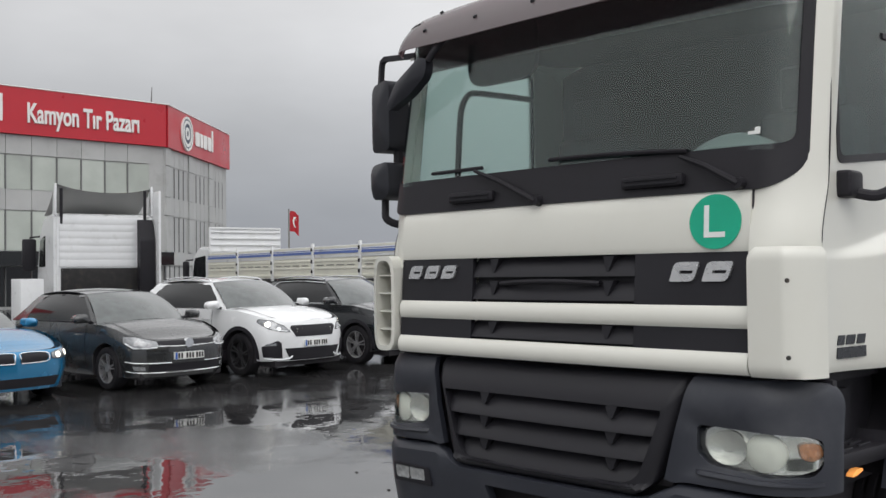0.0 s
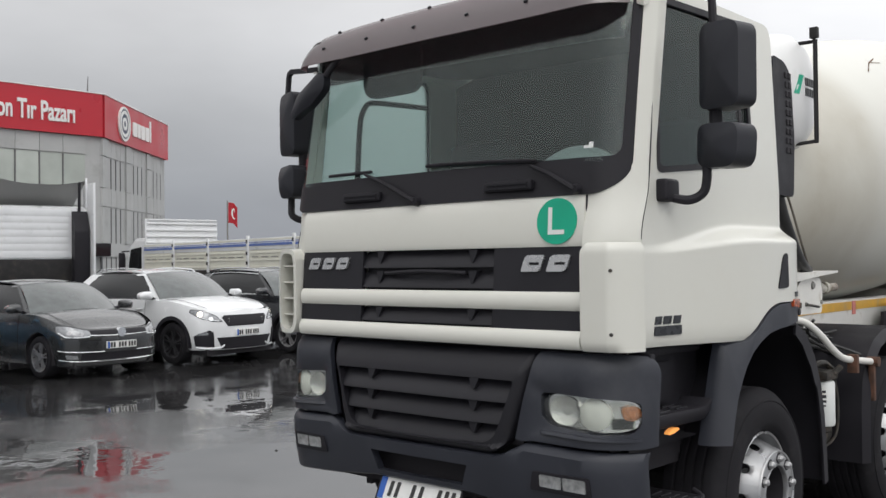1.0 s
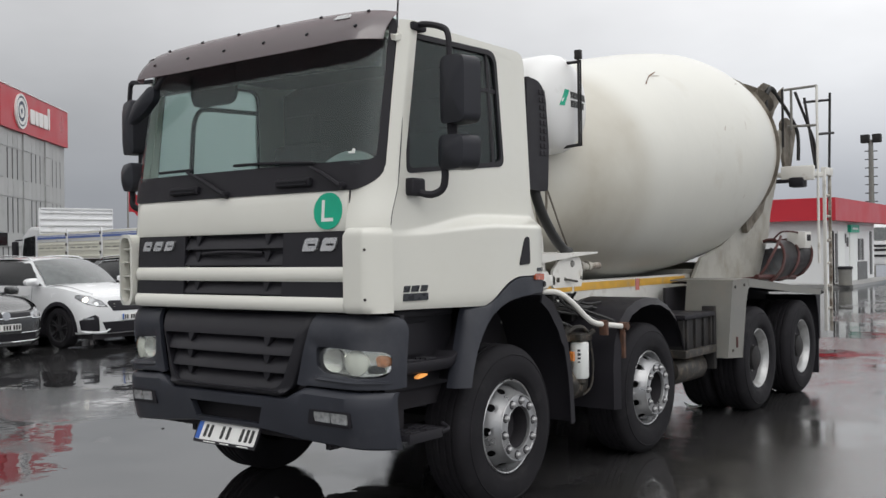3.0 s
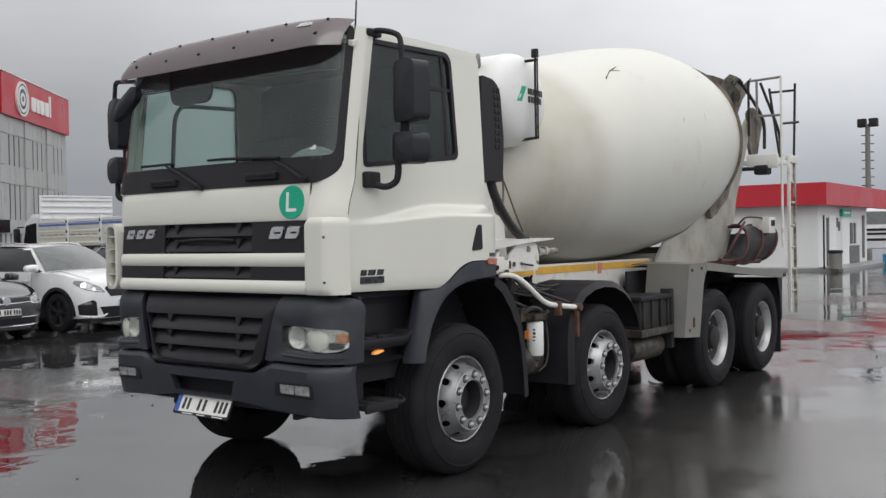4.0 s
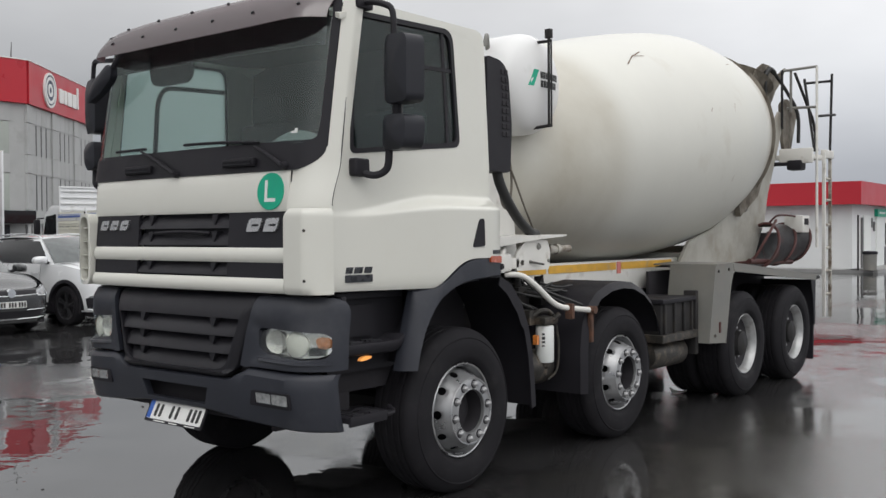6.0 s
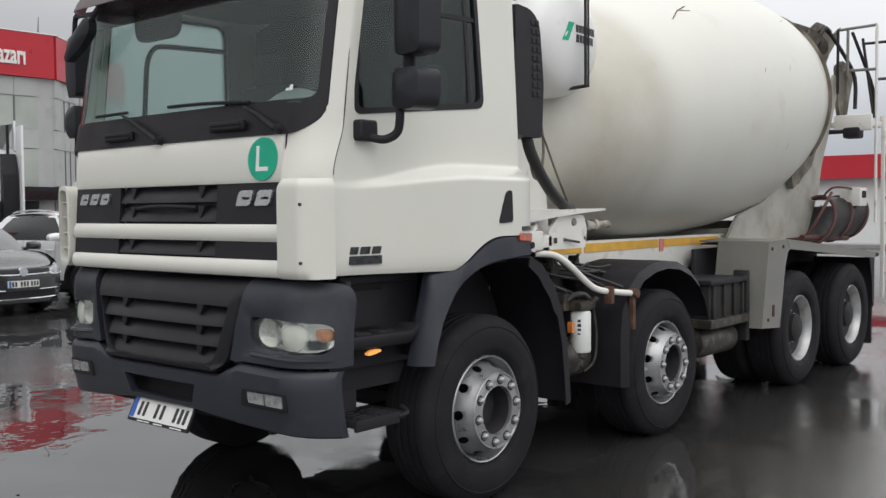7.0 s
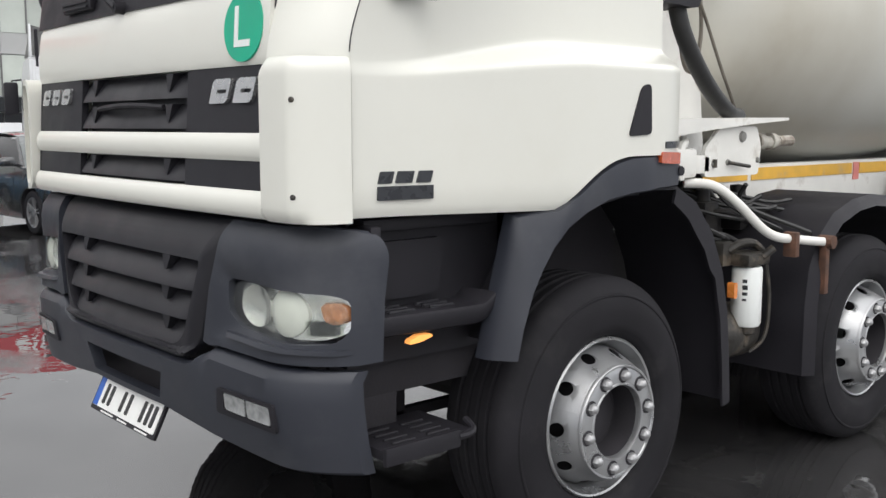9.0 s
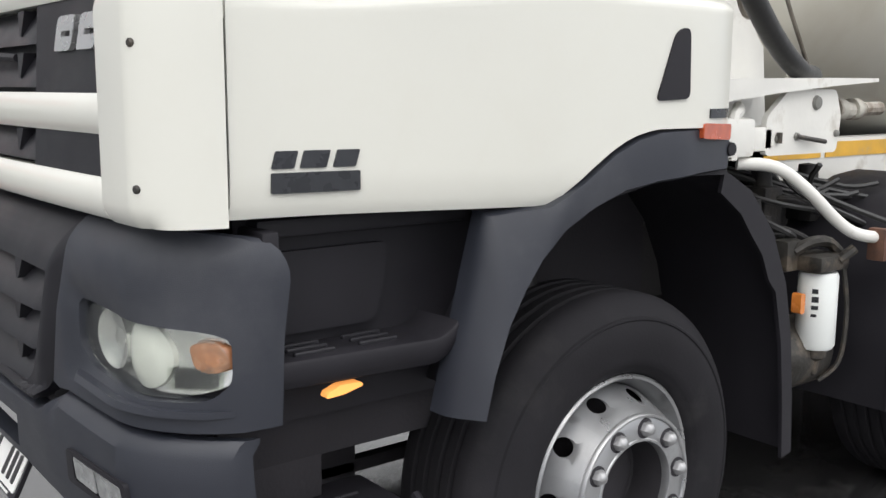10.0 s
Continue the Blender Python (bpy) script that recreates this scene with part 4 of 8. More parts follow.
# headlamp housings left and right of the grille
for s in (1, -1):
    flip = (lambda u: u) if s > 0 else mirrored

    bm = BM()
    # rings of equal number: walk both outlines by angle about the lamp's middle
    cx, cz = 0.915, 1.02

    def by_angle(pts, n):
        out = []
        for i in range(n):
            a = 2 * math.pi * i / n
            dx, dz = math.cos(a), math.sin(a)
            best = None
            for k in range(len(pts)):
                (x1, z1), (x2, z2) = pts[k], pts[(k + 1) % len(pts)]
                ex, ez = x2 - x1, z2 - z1
                den = dx * ez - dz * ex
                if abs(den) < 1e-9:
                    continue
                t = ((x1 - cx) * ez - (z1 - cz) * ex) / den
                w = ((x1 - cx) * dz - (z1 - cz) * dx) / den
                if t > 0 and -1e-6 <= w <= 1 + 1e-6 and (best is None or t < best):
                    best = t
            out.append((cx + dx * best, cz + dz * best))
        return out

    lens_shape = [(0.722, 1.040), (0.728, 1.000), (0.760, 0.968), (0.83, 0.950), (0.99, 0.940), (1.06, 0.942), (1.105, 0.962), (1.123, 1.01), (1.110, 1.056), (1.08, 1.074), (0.90, 1.086), (0.765, 1.094), (0.732, 1.078)]
    hole = rounded([(0.714, 1.100), (0.716, 0.990), (0.762, 0.956), (0.99, 0.932), (1.100, 0.936), (1.130, 0.97), (1.130, 1.064), (1.09, 1.080), (0.90, 1.092)], 0.018, 5)
    o2, i2 = by_angle([(0.585, 0.868), (0.66, 0.884), (1.168, 0.868), (1.174, 1.17), (1.172, 1.20), (1.163, 1.228), (1.145, 1.248), (1.12, 1.262), (1.05, 1.272), (0.69, 1.275), (0.676, 1.235)], 96), by_angle(hole, 96)

    def LIGHTBOX(x, z, d):
        e = max(0.0, (z - 1.20) / 0.075)
        win = lambda t, a, b: min(1.0, max(0.0, (t - a) / (b - a)))
        scoop = 0.022 * win(x, 0.66, 0.73) * win(x, 1.10, 0.86) * win(z, 0.905, 0.945) * win(z, 1.15, 1.10)
        v = BUMP(x, z, d - 0.035 * e * e + 0.012 - scoop)
        if x > 1.10:
            v.x = 1.10 + (x - 1.10) * 0.70
        return v

    def LENS(x, z, d):
        return LIGHTBOX(x, z, d - 0.010)

    frame_panel(bm, o2, i2, LIGHTBOX, 0.0, -0.03, 4)
    frame_panel(bm, [(cx + (x - cx) * 1.02, cz + (z - cz) * 1.04) for x, z in i2], i2, LIGHTBOX, -0.02, -0.075, 1)
    housing = part("headlamp_housing", flip(bm), M_PLASTIC, truck, "dark grey headlamp surround")
    lens_pts = rounded(lens_shape, 0.015, 3)
    bm = BM()
    sheet(bm, lambda x, z, d: LIGHTBOX(x, z, d), spread(0.70, 1.14, 14), spread(0.92, 1.11, 4), -0.066, -0.078)
    part("housing_back", flip(bm), M_BLACK, housing)
    bm = BM()
    patch(bm, dense(lens_pts, 0.05), LENS, -0.030, -0.05, 3)
    lamp = part("headlamp", flip(bm), M_REFLECTOR, truck, "cloudy headlamp with amber indicator")
    bm = BM()
    ring = [(0.818 + 0.076 * math.cos(2 * math.pi * i / 28), 1.022 + 0.064 * math.sin(2 * math.pi * i / 28)) for i in range(28)]
    patch(bm, ring, LENS, -0.014, -0.035, 6, dome=-0.018)
    part("dipped_bowl", flip(bm), M_REFLECTOR, lamp, "silvered lamp bowl")
    for x, z, r in ((0.955, 1.014, 0.070),):
        bm = BM()
        patch(bm, [(x + r * math.cos(2 * math.pi * i / 32), z + r * math.sin(2 * math.pi * i / 32)) for i in range(32)], LENS, -0.022, -0.04, 6, dome=0.016)
        part("lamp_bowl", flip(bm), M_MILKY, lamp, "milky round lamp")
    bm = BM()
    patch(bm, rounded([(1.058, 1.046), (1.066, 1.000), (1.088, 0.988), (1.112, 0.998), (1.118, 1.02), (1.106, 1.048), (1.08, 1.056)], 0.014, 4), LENS, -0.014, -0.03, 3, dome=0.006)
    part("indicator", flip(bm), M_AMBERCLEAR, lamp, "faded amber indicator")
    for x in spread(1.026, 1.092, 10):
        bm = BM()
        prism(bm, [(x, 0.955), (x + 0.0035, 0.955), (x + 0.0035, 1.0), (x, 1.0)], LENS, -0.006, -0.03)
        part("lens_rib", flip(bm), M_LENS, lamp)
    bm = BM()
    patch(bm, dense(lens_pts, 0.05), LENS, 0.002, -0.003, 4)
    glass = part("lens", flip(bm), M_LENS, lamp, "clear lens")
    glass.visible_shadow = False
    bm = BM()
    sheet(bm, lambda x, v, d: LIGHTBOX(x, 0.938 - 0.022 * (x - 0.70) / 0.44 + d, -0.030 + 0.050 * v * min(1.0, (x - 0.695) / 0.03, (1.150 - x) / 0.03)), spread(0.697, 1.148, 22), [0, 0.5, 0.9, 1.0], 0.0, -0.014)
    part("lip", flip(bm), M_PLASTIC, housing)
    # fog lamp
    bm = BM()
    fo = rounded([(0.672, 0.672), (0.965, 0.662), (0.962, 0.752), (0.690, 0.757)], 0.012, 4)
    fi = rounded([(0.715, 0.688), (0.950, 0.678), (0.948, 0.742), (0.722, 0.748)], 0.008, 4)
    frame_panel(bm, fo, fi, BUMP, 0.016, 0.0)
    fog = part("fog_lamp", flip(bm), M_BLACK, truck, "rectangular fog lamp")
    for x0, x1 in ((0.722, 0.830), (0.838, 0.946)):
        bm = BM()
        patch(bm, rounded([(x0, 0.692 - 0.04 * (x0 - 0.70)), (x1, 0.692 - 0.04 * (x1 - 0.70)), (x1, 0.745 - 0.02 * (x1 - 0.70)), (x0, 0.746 - 0.02 * (x0 - 0.70))], 0.010, 4), BUMP, 0.0145, 0.004, 4, dome=-0.005)
        part("fog_lens", flip(bm), M_FOG, fog, "clear fog lens")

# middle grille of the bumper: a smooth rounded surround and three broad slanting louvres
GR_TOP, GR_LOW = 1.128, 0.848


def LOWGR(x, z, d):
    e = max(0.0, (z - 1.14) / 0.135)
    return BUMP(x, z, d + 0.020 - 0.055 * e * e)


def gr_half(z):
    return 0.470 + 0.108 * (z - GR_LOW) / (GR_TOP - GR_LOW)


bm = BM()
go = dense(rounded([(-0.530, 0.805), (0.530, 0.805), (0.660, 1.235), (0.660, 1.272), (-0.660, 1.272), (-0.660, 1.235)], [0.12, 0.12, 0.03, 0.012, 0.012, 0.03], 9), 99)
gi = dense(rounded([(-gr_half(GR_LOW), GR_LOW), (gr_half(GR_LOW), GR_LOW), (gr_half(GR_TOP), GR_TOP), (gr_half(GR_TOP) - 0.002, GR_TOP + 0.012), (-gr_half(GR_TOP) + 0.002, GR_TOP + 0.012), (-gr_half(GR_TOP), GR_TOP)], [0.085, 0.085, 0.006, 0.02, 0.02, 0.006], 9), 99)


def SURROUND(x, z, d):
    """The surround rolls back at its outer edge."""
    half = 0.530 + 0.130 * (z - 0.805) / 0.43
    roll = max(0.0, 1 - (half - abs(x)) / 0.05, 1 - (z - 0.805) / 0.035) if z < 1.235 else max(0.0, 1 - (0.660 - abs(x)) / 0.035)
    return LOWGR(x, z, d - 0.030 * min(1.0, roll) ** 2)


frame_panel(bm, go, gi, SURROUND, 0.0, -0.05, 7)
lower_grille = part("lower_grille", bm, M_GRILLE, truck, "black lower grille with broad slanting louvres", sharp=50)
bm = BM()
sheet(bm, LOWGR, spread(-0.58, 0.58, 16), spread(0.84, 1.15, 4), -0.085, -0.095)
part("grille_back", bm, M_DARK, lower_grille)
for i in range(3):
    z0 = 0.838 + 0.1005 * i
    bm = BM()

    def SLAT(u, v, d, z0=z0):
        z = z0 + 0.094 * v
        w = gr_half(max(GR_LOW, z)) + 0.004
        bend = max(0.0, abs(u) - 0.93) / 0.07
        return LOWGR(u * w, z, d + 0.002 - 0.058 * v ** 1.15 + 0.004 * math.sin(v * 3.1) - 0.012 * bend * bend)

    sheet(bm, SLAT, spread(-1, 1, 30), [0, 0.05, 0.12, 0.3, 0.5, 0.7, 0.85, 1.0], -0.004, -0.014)
    part("louvre", bm, M_GRILLE, lower_grille)
    for x in (-0.33, 0.35):
        bm = BM()
        prism(bm, rounded([(x - 0.008, z0 + 0.050), (x + 0.008, z0 + 0.050), (x + 0.030, z0 + 0.100), (x - 0.026, z0 + 0.100)], 0.006, 3), LOWGR, -0.012, -0.075)
        part("fin", bm, M_GRILLE, lower_grille)

# number plate, tilted; its characters are plain bars
plate_m = Matrix.Translation((-0.012, 0.172, 0.545)) @ pose(0, 0, 0, -26, 0, 0)


def PLATE(x, z, d):
    return plate_m @ Vector((x, -d, z))


bm = BM()
patch(bm, rounded([(-0.275, -0.072), (0.275, -0.072), (0.275, 0.060), (-0.275, 0.060)], 0.01, 3), PLATE, 0.004, -0.008, 1)
plate_holder = part("plate_holder", bm, M_BLACK, truck)
bm = BM()
patch(bm, rounded([(-0.262, -0.055), (0.262, -0.055), (0.262, 0.056), (-0.262, 0.056)], 0.008, 3), PLATE, 0.007, 0.002, 1)
number_plate = part("number_plate", bm, M_PLATE, truck, "white number plate with a blue end band")
bm = BM()
prism(bm, [(-0.260, -0.053), (-0.222, -0.053), (-0.222, 0.054), (-0.260, 0.054)], PLATE, 0.009, 0.005)
part("blue_band", bm, M_BLUE, number_plate)
for x in (-0.195, -0.150, -0.045, 0.008, 0.125, 0.170, 0.212):
    bm = BM()
    prism(bm, rounded([(x, -0.038), (x + 0.024, -0.038), (x + 0.028, 0.040), (x + 0.004, 0.040)], 0.006, 3), PLATE, 0.009, 0.005)
    part("character_bar", bm, M_INK, number_plate)
for x, w in ((-0.18, 0.11), (-0.03, 0.08), (0.12, 0.10)):
    bm = BM()
    prism(bm, [(x, -0.068), (x + w, -0.068), (x + w, -0.062), (x, -0.062)], PLATE, 0.006, 0.003)
    part("print_bar", bm, M_PLATE, plate_holder)

# ---- entry steps under the doors, and front wings ----
for s in (1, -1):
    flip = (lambda u: u) if s > 0 else mirrored
    bm = BM()
    box(bm, 0.98, 1.02, 0.42, 1.05, 0.83, 1.29)
    box(bm, 0.98, 1.13, 0.43, 0.47, 0.95, 1.27, 0.01)
    box(bm, 1.0, 1.07, 0.45, 1.0, 1.245, 1.285, 0.01)
    part("step_well", flip(bm), M_BLACK, truck, "black plastic step well")
    def LEDGE(y, v, d):
        """A flat tread with a sharp outer edge and a low face under it, rising into the wing."""
        xo = 1.146 + 0.07 * (y - 0.44)
        rise = 0.030 * max(0.0, (y - 0.83) / 0.06) ** 2
        x, z = ((1.005, 1.002), (xo - 0.06, 1.004), (xo - 0.010, 1.004), (xo - 0.003, 1.001), (xo, 0.994), (xo - 0.003, 0.962), (xo - 0.010, 0.950), (xo - 0.030, 0.942), (xo - 0.10, 0.938))[v]
        return Vector((x + 0.6 * d, y, z + d + rise))

    bm = BM()
    sheet(bm, LEDGE, spread(0.445, 0.83, 8) + spread(0.84, 0.892, 5), list(range(9)), 0.0, -0.008)
    step = part("upper_step", flip(bm), M_BLACK, truck)
    for y in (0.50, 0.66):
        for x in (1.05, 1.085, 1.12):
            bm = BM()
            box(bm, x - 0.007, x + 0.007, y, y + 0.10, 1.000, 1.012, 0.003, 1)
            part("tread_rib", flip(bm), M_GRILLE, step)
    bm = BM()
    prism(bm, rounded([(0.47, 1.03), (0.76, 1.03), (0.80, 1.21), (0.47, 1.21)], 0.03, 4), lambda y, z, d: Vector((1.02 + d, y, z)), 0.0, 0.020)
    part("well_panel", flip(bm), M_BLACK, truck)
    bm = BM()
    box(bm, 0.90, 1.165, 0.445, 0.80, 0.572, 0.606, 0.008)
    box(bm, 1.155, 1.176, 0.445, 0.745, 0.556, 0.614, 0.008)
    tube(bm, [(1.168, 0.74, 0.590), (1.172, 0.78, 0.592), (1.165, 0.805, 0.602), (1.12, 0.812, 0.622)], 0.012, 8, smooth_steps=3)
    step = part("lower_step", flip(bm), M_BLACK, truck, "black entry step")
    for y in (0.50, 0.64):
        for x in (1.00, 1.045, 1.09, 1.13):
            bm = BM()
            box(bm, x - 0.008, x + 0.008, y, y + 0.09, 0.604, 0.613, 0.003, 1)
            part("tread_rib", flip(bm), M_BLACK, step)
    # hanger strap, and a black plate standing in for shade under the ledge
    bm = BM()
    box(bm, 0.935, 0.957, 0.40, 1.06, 0.705, 0.93, 0.004)
    box(bm, 0.935, 0.957, 0.46, 0.66, 0.59, 0.71, 0.004)
    part("step_hanger", flip(bm), M_DARK, step)
    bm = BM()
    box(bm, 0.58, 0.62, 0.40, 1.30, 0.475, 0.515, 0.006)
    box(bm, 0.58, 0.62, 0.78, 0.97, 0.45, 0.65, 0.006)
    part("cross_bar", flip(bm), M_DARK, step)
    bm = BM()
    patch(bm, rounded([(0.568, 0.908), (0.615, 0.911), (0.662, 0.922), (0.655, 0.931), (0.605, 0.932), (0.572, 0.920)], 0.005, 3), lambda y, z, d: Vector((1.128 + d, y, z - 0.004)), 0.008, -0.018, 2)
    part("side_marker", flip(bm), M_AMBERLIT if s > 0 else M_AMBER, truck, "lit amber side marker lamp")

    # wing: outer plate following the arch
    bm = BM()
    outer, inner = [], []
    path_o = [(0.849, 0.820), (0.886, 1.00), (0.945, 1.282), (1.00, 1.287), (1.09, 1.292), (1.185, 1.342), (1.29, 1.405), (1.37, 1.437), (1.45, 1.453), (1.62, 1.458), (1.795, 1.452)]
    path_i = [(0.895, 0.826), (0.920, 0.92), (0.960, 1.02), (1.005, 1.10), (1.050, 1.165), (1.120, 1.228), (1.21, 1.272), (1.32, 1.308), (1.45, 1.325), (1.62, 1.335), (1.795, 1.338)]

    def fine(p, k=4):
        out = []
        for a, c in zip(p, p[1:]):
            out += [(a[0] + (c[0] - a[0]) * j / k, a[1] + (c[1] - a[1]) * j / k) for j in range(k)]
        return out + [p[-1]]

    po, pi_ = fine(path_o), fine(path_i)
    vs = [0.0, 0.04, 0.2, 0.5, 0.8, 0.95, 1.0]

    def WING(i, v, d):
        o, q = po[i], pi_[i]
        y, z = o[0] + (q[0] - o[0]) * v, o[1] + (q[1] - o[1]) * v
        low = max(0.0, 1 - i / 18)
        x0 = 1.150 + 0.026 * max(0.0, 1 - i / 8)
        x = (x0 + (1.282 - x0) * v ** 0.8) * low + (1.280 - 0.055 * max(0.0, (y - 1.55) / 0.24)) * (1 - low)
        edge = 0.02 * (max(0, 0.06 - v) / 0.06) ** 2 + 0.012 * (max(0, v - 0.93) / 0.07) ** 2
        return Vector((x - edge + d, y, z))

    sheet(bm, WING, list(range(len(po))), vs, 0.0, -0.03)
    wing = part("wing", flip(bm), M_PLASTIC, truck, "dark grey plastic front wing")
    # inner arch over the tyre
    bm = BM()
    arc = [(0.92, 0.86), (0.97, 0.99), (1.06, 1.13), (1.18, 1.22), (1.33, 1.285), (1.5, 1.315), (1.66, 1.328), (1.80, 1.325), (1.93, 1.26), (2.05, 1.13), (2.13, 0.97), (2.175, 0.80), (2.20, 0.61), (2.215, 0.43)]
    arc = fine(arc, 2)
    sheet(bm, lambda i, x, d: Vector((x, arc[i][0], arc[i][1] + d)), list(range(len(arc))), [0.72, 0.85, 1.0, 1.12, 1.18, 1.205, 1.212], 0.0, 0.012)
    part("wheel_arch", flip(bm), M_BLACK, wing, "black inner mudguard")
    bm = BM()
    sheet(bm, lambda i, v, d: Vector((1.20 + d, arc[i][0] - 0.05 * v * min(1, max(0, (arc[i][0] - 1.75) / 0.2)), arc[i][1] - 0.05 * v * (1 if arc[i][1] > 1.0 else 0.2))), list(range(14, len(arc))), [0, 0.5, 1], 0.0, 0.012)
    part("mudguard_lip", flip(bm), M_BLACK, wing)
    bm = BM()
    patch(bm, rounded([(1.610, 1.430), (1.775, 1.422), (1.778, 1.464), (1.615, 1.470)], 0.008, 3), lambda y, z, d: Vector((1.280 - 0.055 * max(0.0, (y - 1.55) / 0.24) + d, y, z)), 0.014, -0.01, 2)
    part("side_lamp", flip(bm), M_REDLENS, wing, "orange-red side lamp")
    bm = BM()
    lathe(bm, [(0.0005, 0.02), (0.018, 0.02), (0.022, 0.0), (0.022, -0.02)], 14, pose(1.21, 1.805, 1.395))
    part("rubber_plug", flip(bm), M_BLACK, wing)
bm = BM()
box(bm, 0.45, 0.72, 1.0, 2.05, 0.7, 1.25)
box(bm, -0.72, -0.45, 1.0, 2.05, 0.7, 1.25)
box(bm, -0.45, 0.45, 0.45, 2.2, 0.62, 1.28, 0.03)
part("engine_block", bm, M_DARK, truck, "dark engine and gearbox under the cab")
bm = BM()
tube(bm, [(0.86, 1.30, 1.20), (0.88, 1.36, 0.98), (0.85, 1.42, 0.80)], 0.05, 10, smooth_steps=4)
tube(bm, [(0.80, 1.15, 1.25), (0.82, 1.2, 1.05)], 0.07, 12)
part("arch_hose", bm, M_FRAME, truck)

# ---- mirrors ----
for s in (1, -1):
    flip = (lambda u: u) if s > 0 else mirrored
    mx, my = (1.375, 0.655) if s > 0 else (1.27, 0.46)
    turn = pose(mx, my, 0, 0, 0, -14 if s > 0 else 16)

    def HOUS(x, z, d):
        return turn @ Vector((x, -d, z))

    bm = BM()
    patch(bm, rounded([(-0.095, 2.325), (0.115, 2.325), (0.118, 2.69), (-0.090, 2.705)], [0.05, 0.05, 0.06, 0.06], 7), HOUS, 0.05, -0.07, 5, dome=0.03)
    mirror = part("mirror", flip(bm), M_MIRRORCASE, truck, "large black door mirror")
    bm = BM()
    patch(bm, rounded([(-0.085, 2.34), (0.105, 2.34), (0.105, 2.68), (-0.08, 2.69)], 0.04, 5), HOUS, -0.071, -0.076, 2)
    part("mirror_glass", flip(bm), M_CHROME, mirror, "silvered mirror glass")
    bm = BM()
    patch(bm, rounded([(-0.105, 2.075), (0.105, 2.065), (0.118, 2.255), (-0.098, 2.265)], [0.06, 0.07, 0.06, 0.05], 7), HOUS, 0.06, -0.07, 5, dome=0.035)
    wide = part("lower_mirror", flip(bm), M_MIRRORCASE, truck, "black wide-angle mirror")
    bm = BM()
    patch(bm, rounded([(-0.09, 2.085), (0.095, 2.08), (0.1, 2.24), (-0.085, 2.245)], 0.04, 5), HOUS, -0.071, -0.076, 2)
    part("mirror_glass", flip(bm), M_CHROME, wide, "silvered mirror glass")
    bm = BM()
    if s > 0:
        tube(bm, [(1.10, 0.62, 2.885), (1.16, 0.62, 2.90), (1.27, 0.63, 2.875), (1.325, 0.64, 2.83), (1.335, 0.64, 2.69)], 0.018, 8, smooth_steps=4)
    else:
        tube(bm, [(1.06, 0.47, 2.815), (1.14, 0.47, 2.820), (1.32, 0.48, 2.838), (1.345, 0.48, 2.825), (1.352, 0.48, 2.80), (1.352, 0.47, 2.68)], 0.019, 4)
    part("upper_arm", flip(bm), M_BLACK, mirror, "black tubular mirror arm")
    bm = BM()
    tube(bm, [(mx - 0.05, my + 0.02, 2.35), (mx - 0.05, my + 0.02, 2.20)], 0.03, 8)
    part("mirror_joint", flip(bm), M_BLACK, mirror)
    bm = BM()
    dx, dy = (0.0, 0.055) if s > 0 else (0.01, -0.115)
    tube(bm, [(1.300 + dx, 0.575 + dy, 2.09), (1.302 + dx, 0.575 + dy, 2.03), (1.285 + dx, 0.57 + dy, 1.965), (1.23 + dx, 0.565 + dy * 0.5, 1.935), (1.15, 0.545 + dy * 0.1, 1.955)], 0.021, 10, smooth_steps=5)
    part("lower_arm", flip(bm), M_BLACK, mirror, "black tubular mirror arm")
    bm = BM()
    box(bm, 1.105, 1.185, 0.49, 0.61, 1.930, 2.030, 0.022, 3)
    part("mirror_foot", flip(bm), M_BLACK, mirror)
    bm = BM()
    box(bm, 1.075, 1.15, 0.56, 0.68, 2.865, 2.912, 0.012, 2)
    part("mirror_foot", flip(bm), M_BLACK, mirror)
# front mirror over the right corner
bm = BM()
fm = pose(-0.872, 0.245, 2.612, 0, -31, 0)
patch(bm, rounded([(-0.185, -0.035), (-0.02, -0.060), (0.12, -0.050), (0.165, 0.02), (0.12, 0.055), (-0.08, 0.055), (-0.185, 0.0)], 0.035, 6), lambda x, z, d: fm @ Vector((x, -d, z)), 0.02, -0.03, 5, dome=0.02)
front_mirror = part("front_mirror", bm, M_MIRRORCASE, truck, "black kerb mirror")
bm = BM()
tube(bm, [(-0.66, 0.30, 2.82), (-0.70, 0.25, 2.75), (-0.74, 0.24, 2.70)], 0.016, 8, smooth_steps=3)
part("mirror_arm", bm, M_BLACK, front_mirror)
bm = BM()
tube(bm, [(0.98, 0.62, 2.93), (0.985, 0.64, 3.25), (0.99, 0.67, 3.42)], [0.006, 0.004, 0.002], 6)
part("aerial", bm, M_BLACK, truck, "thin black aerial")
for y in (0.75, 0.82, 0.89):
    bm = BM()
    lathe(bm, [(0.0005, 0.01), (0.01, 0.008), (0.011, -0.01)], 10, Matrix.Translation((1.05, y, 2.945)) @ pose(0, 0, 0, 0, -90, 0))
    part("roof_screw", bm, M_BLACK, truck)

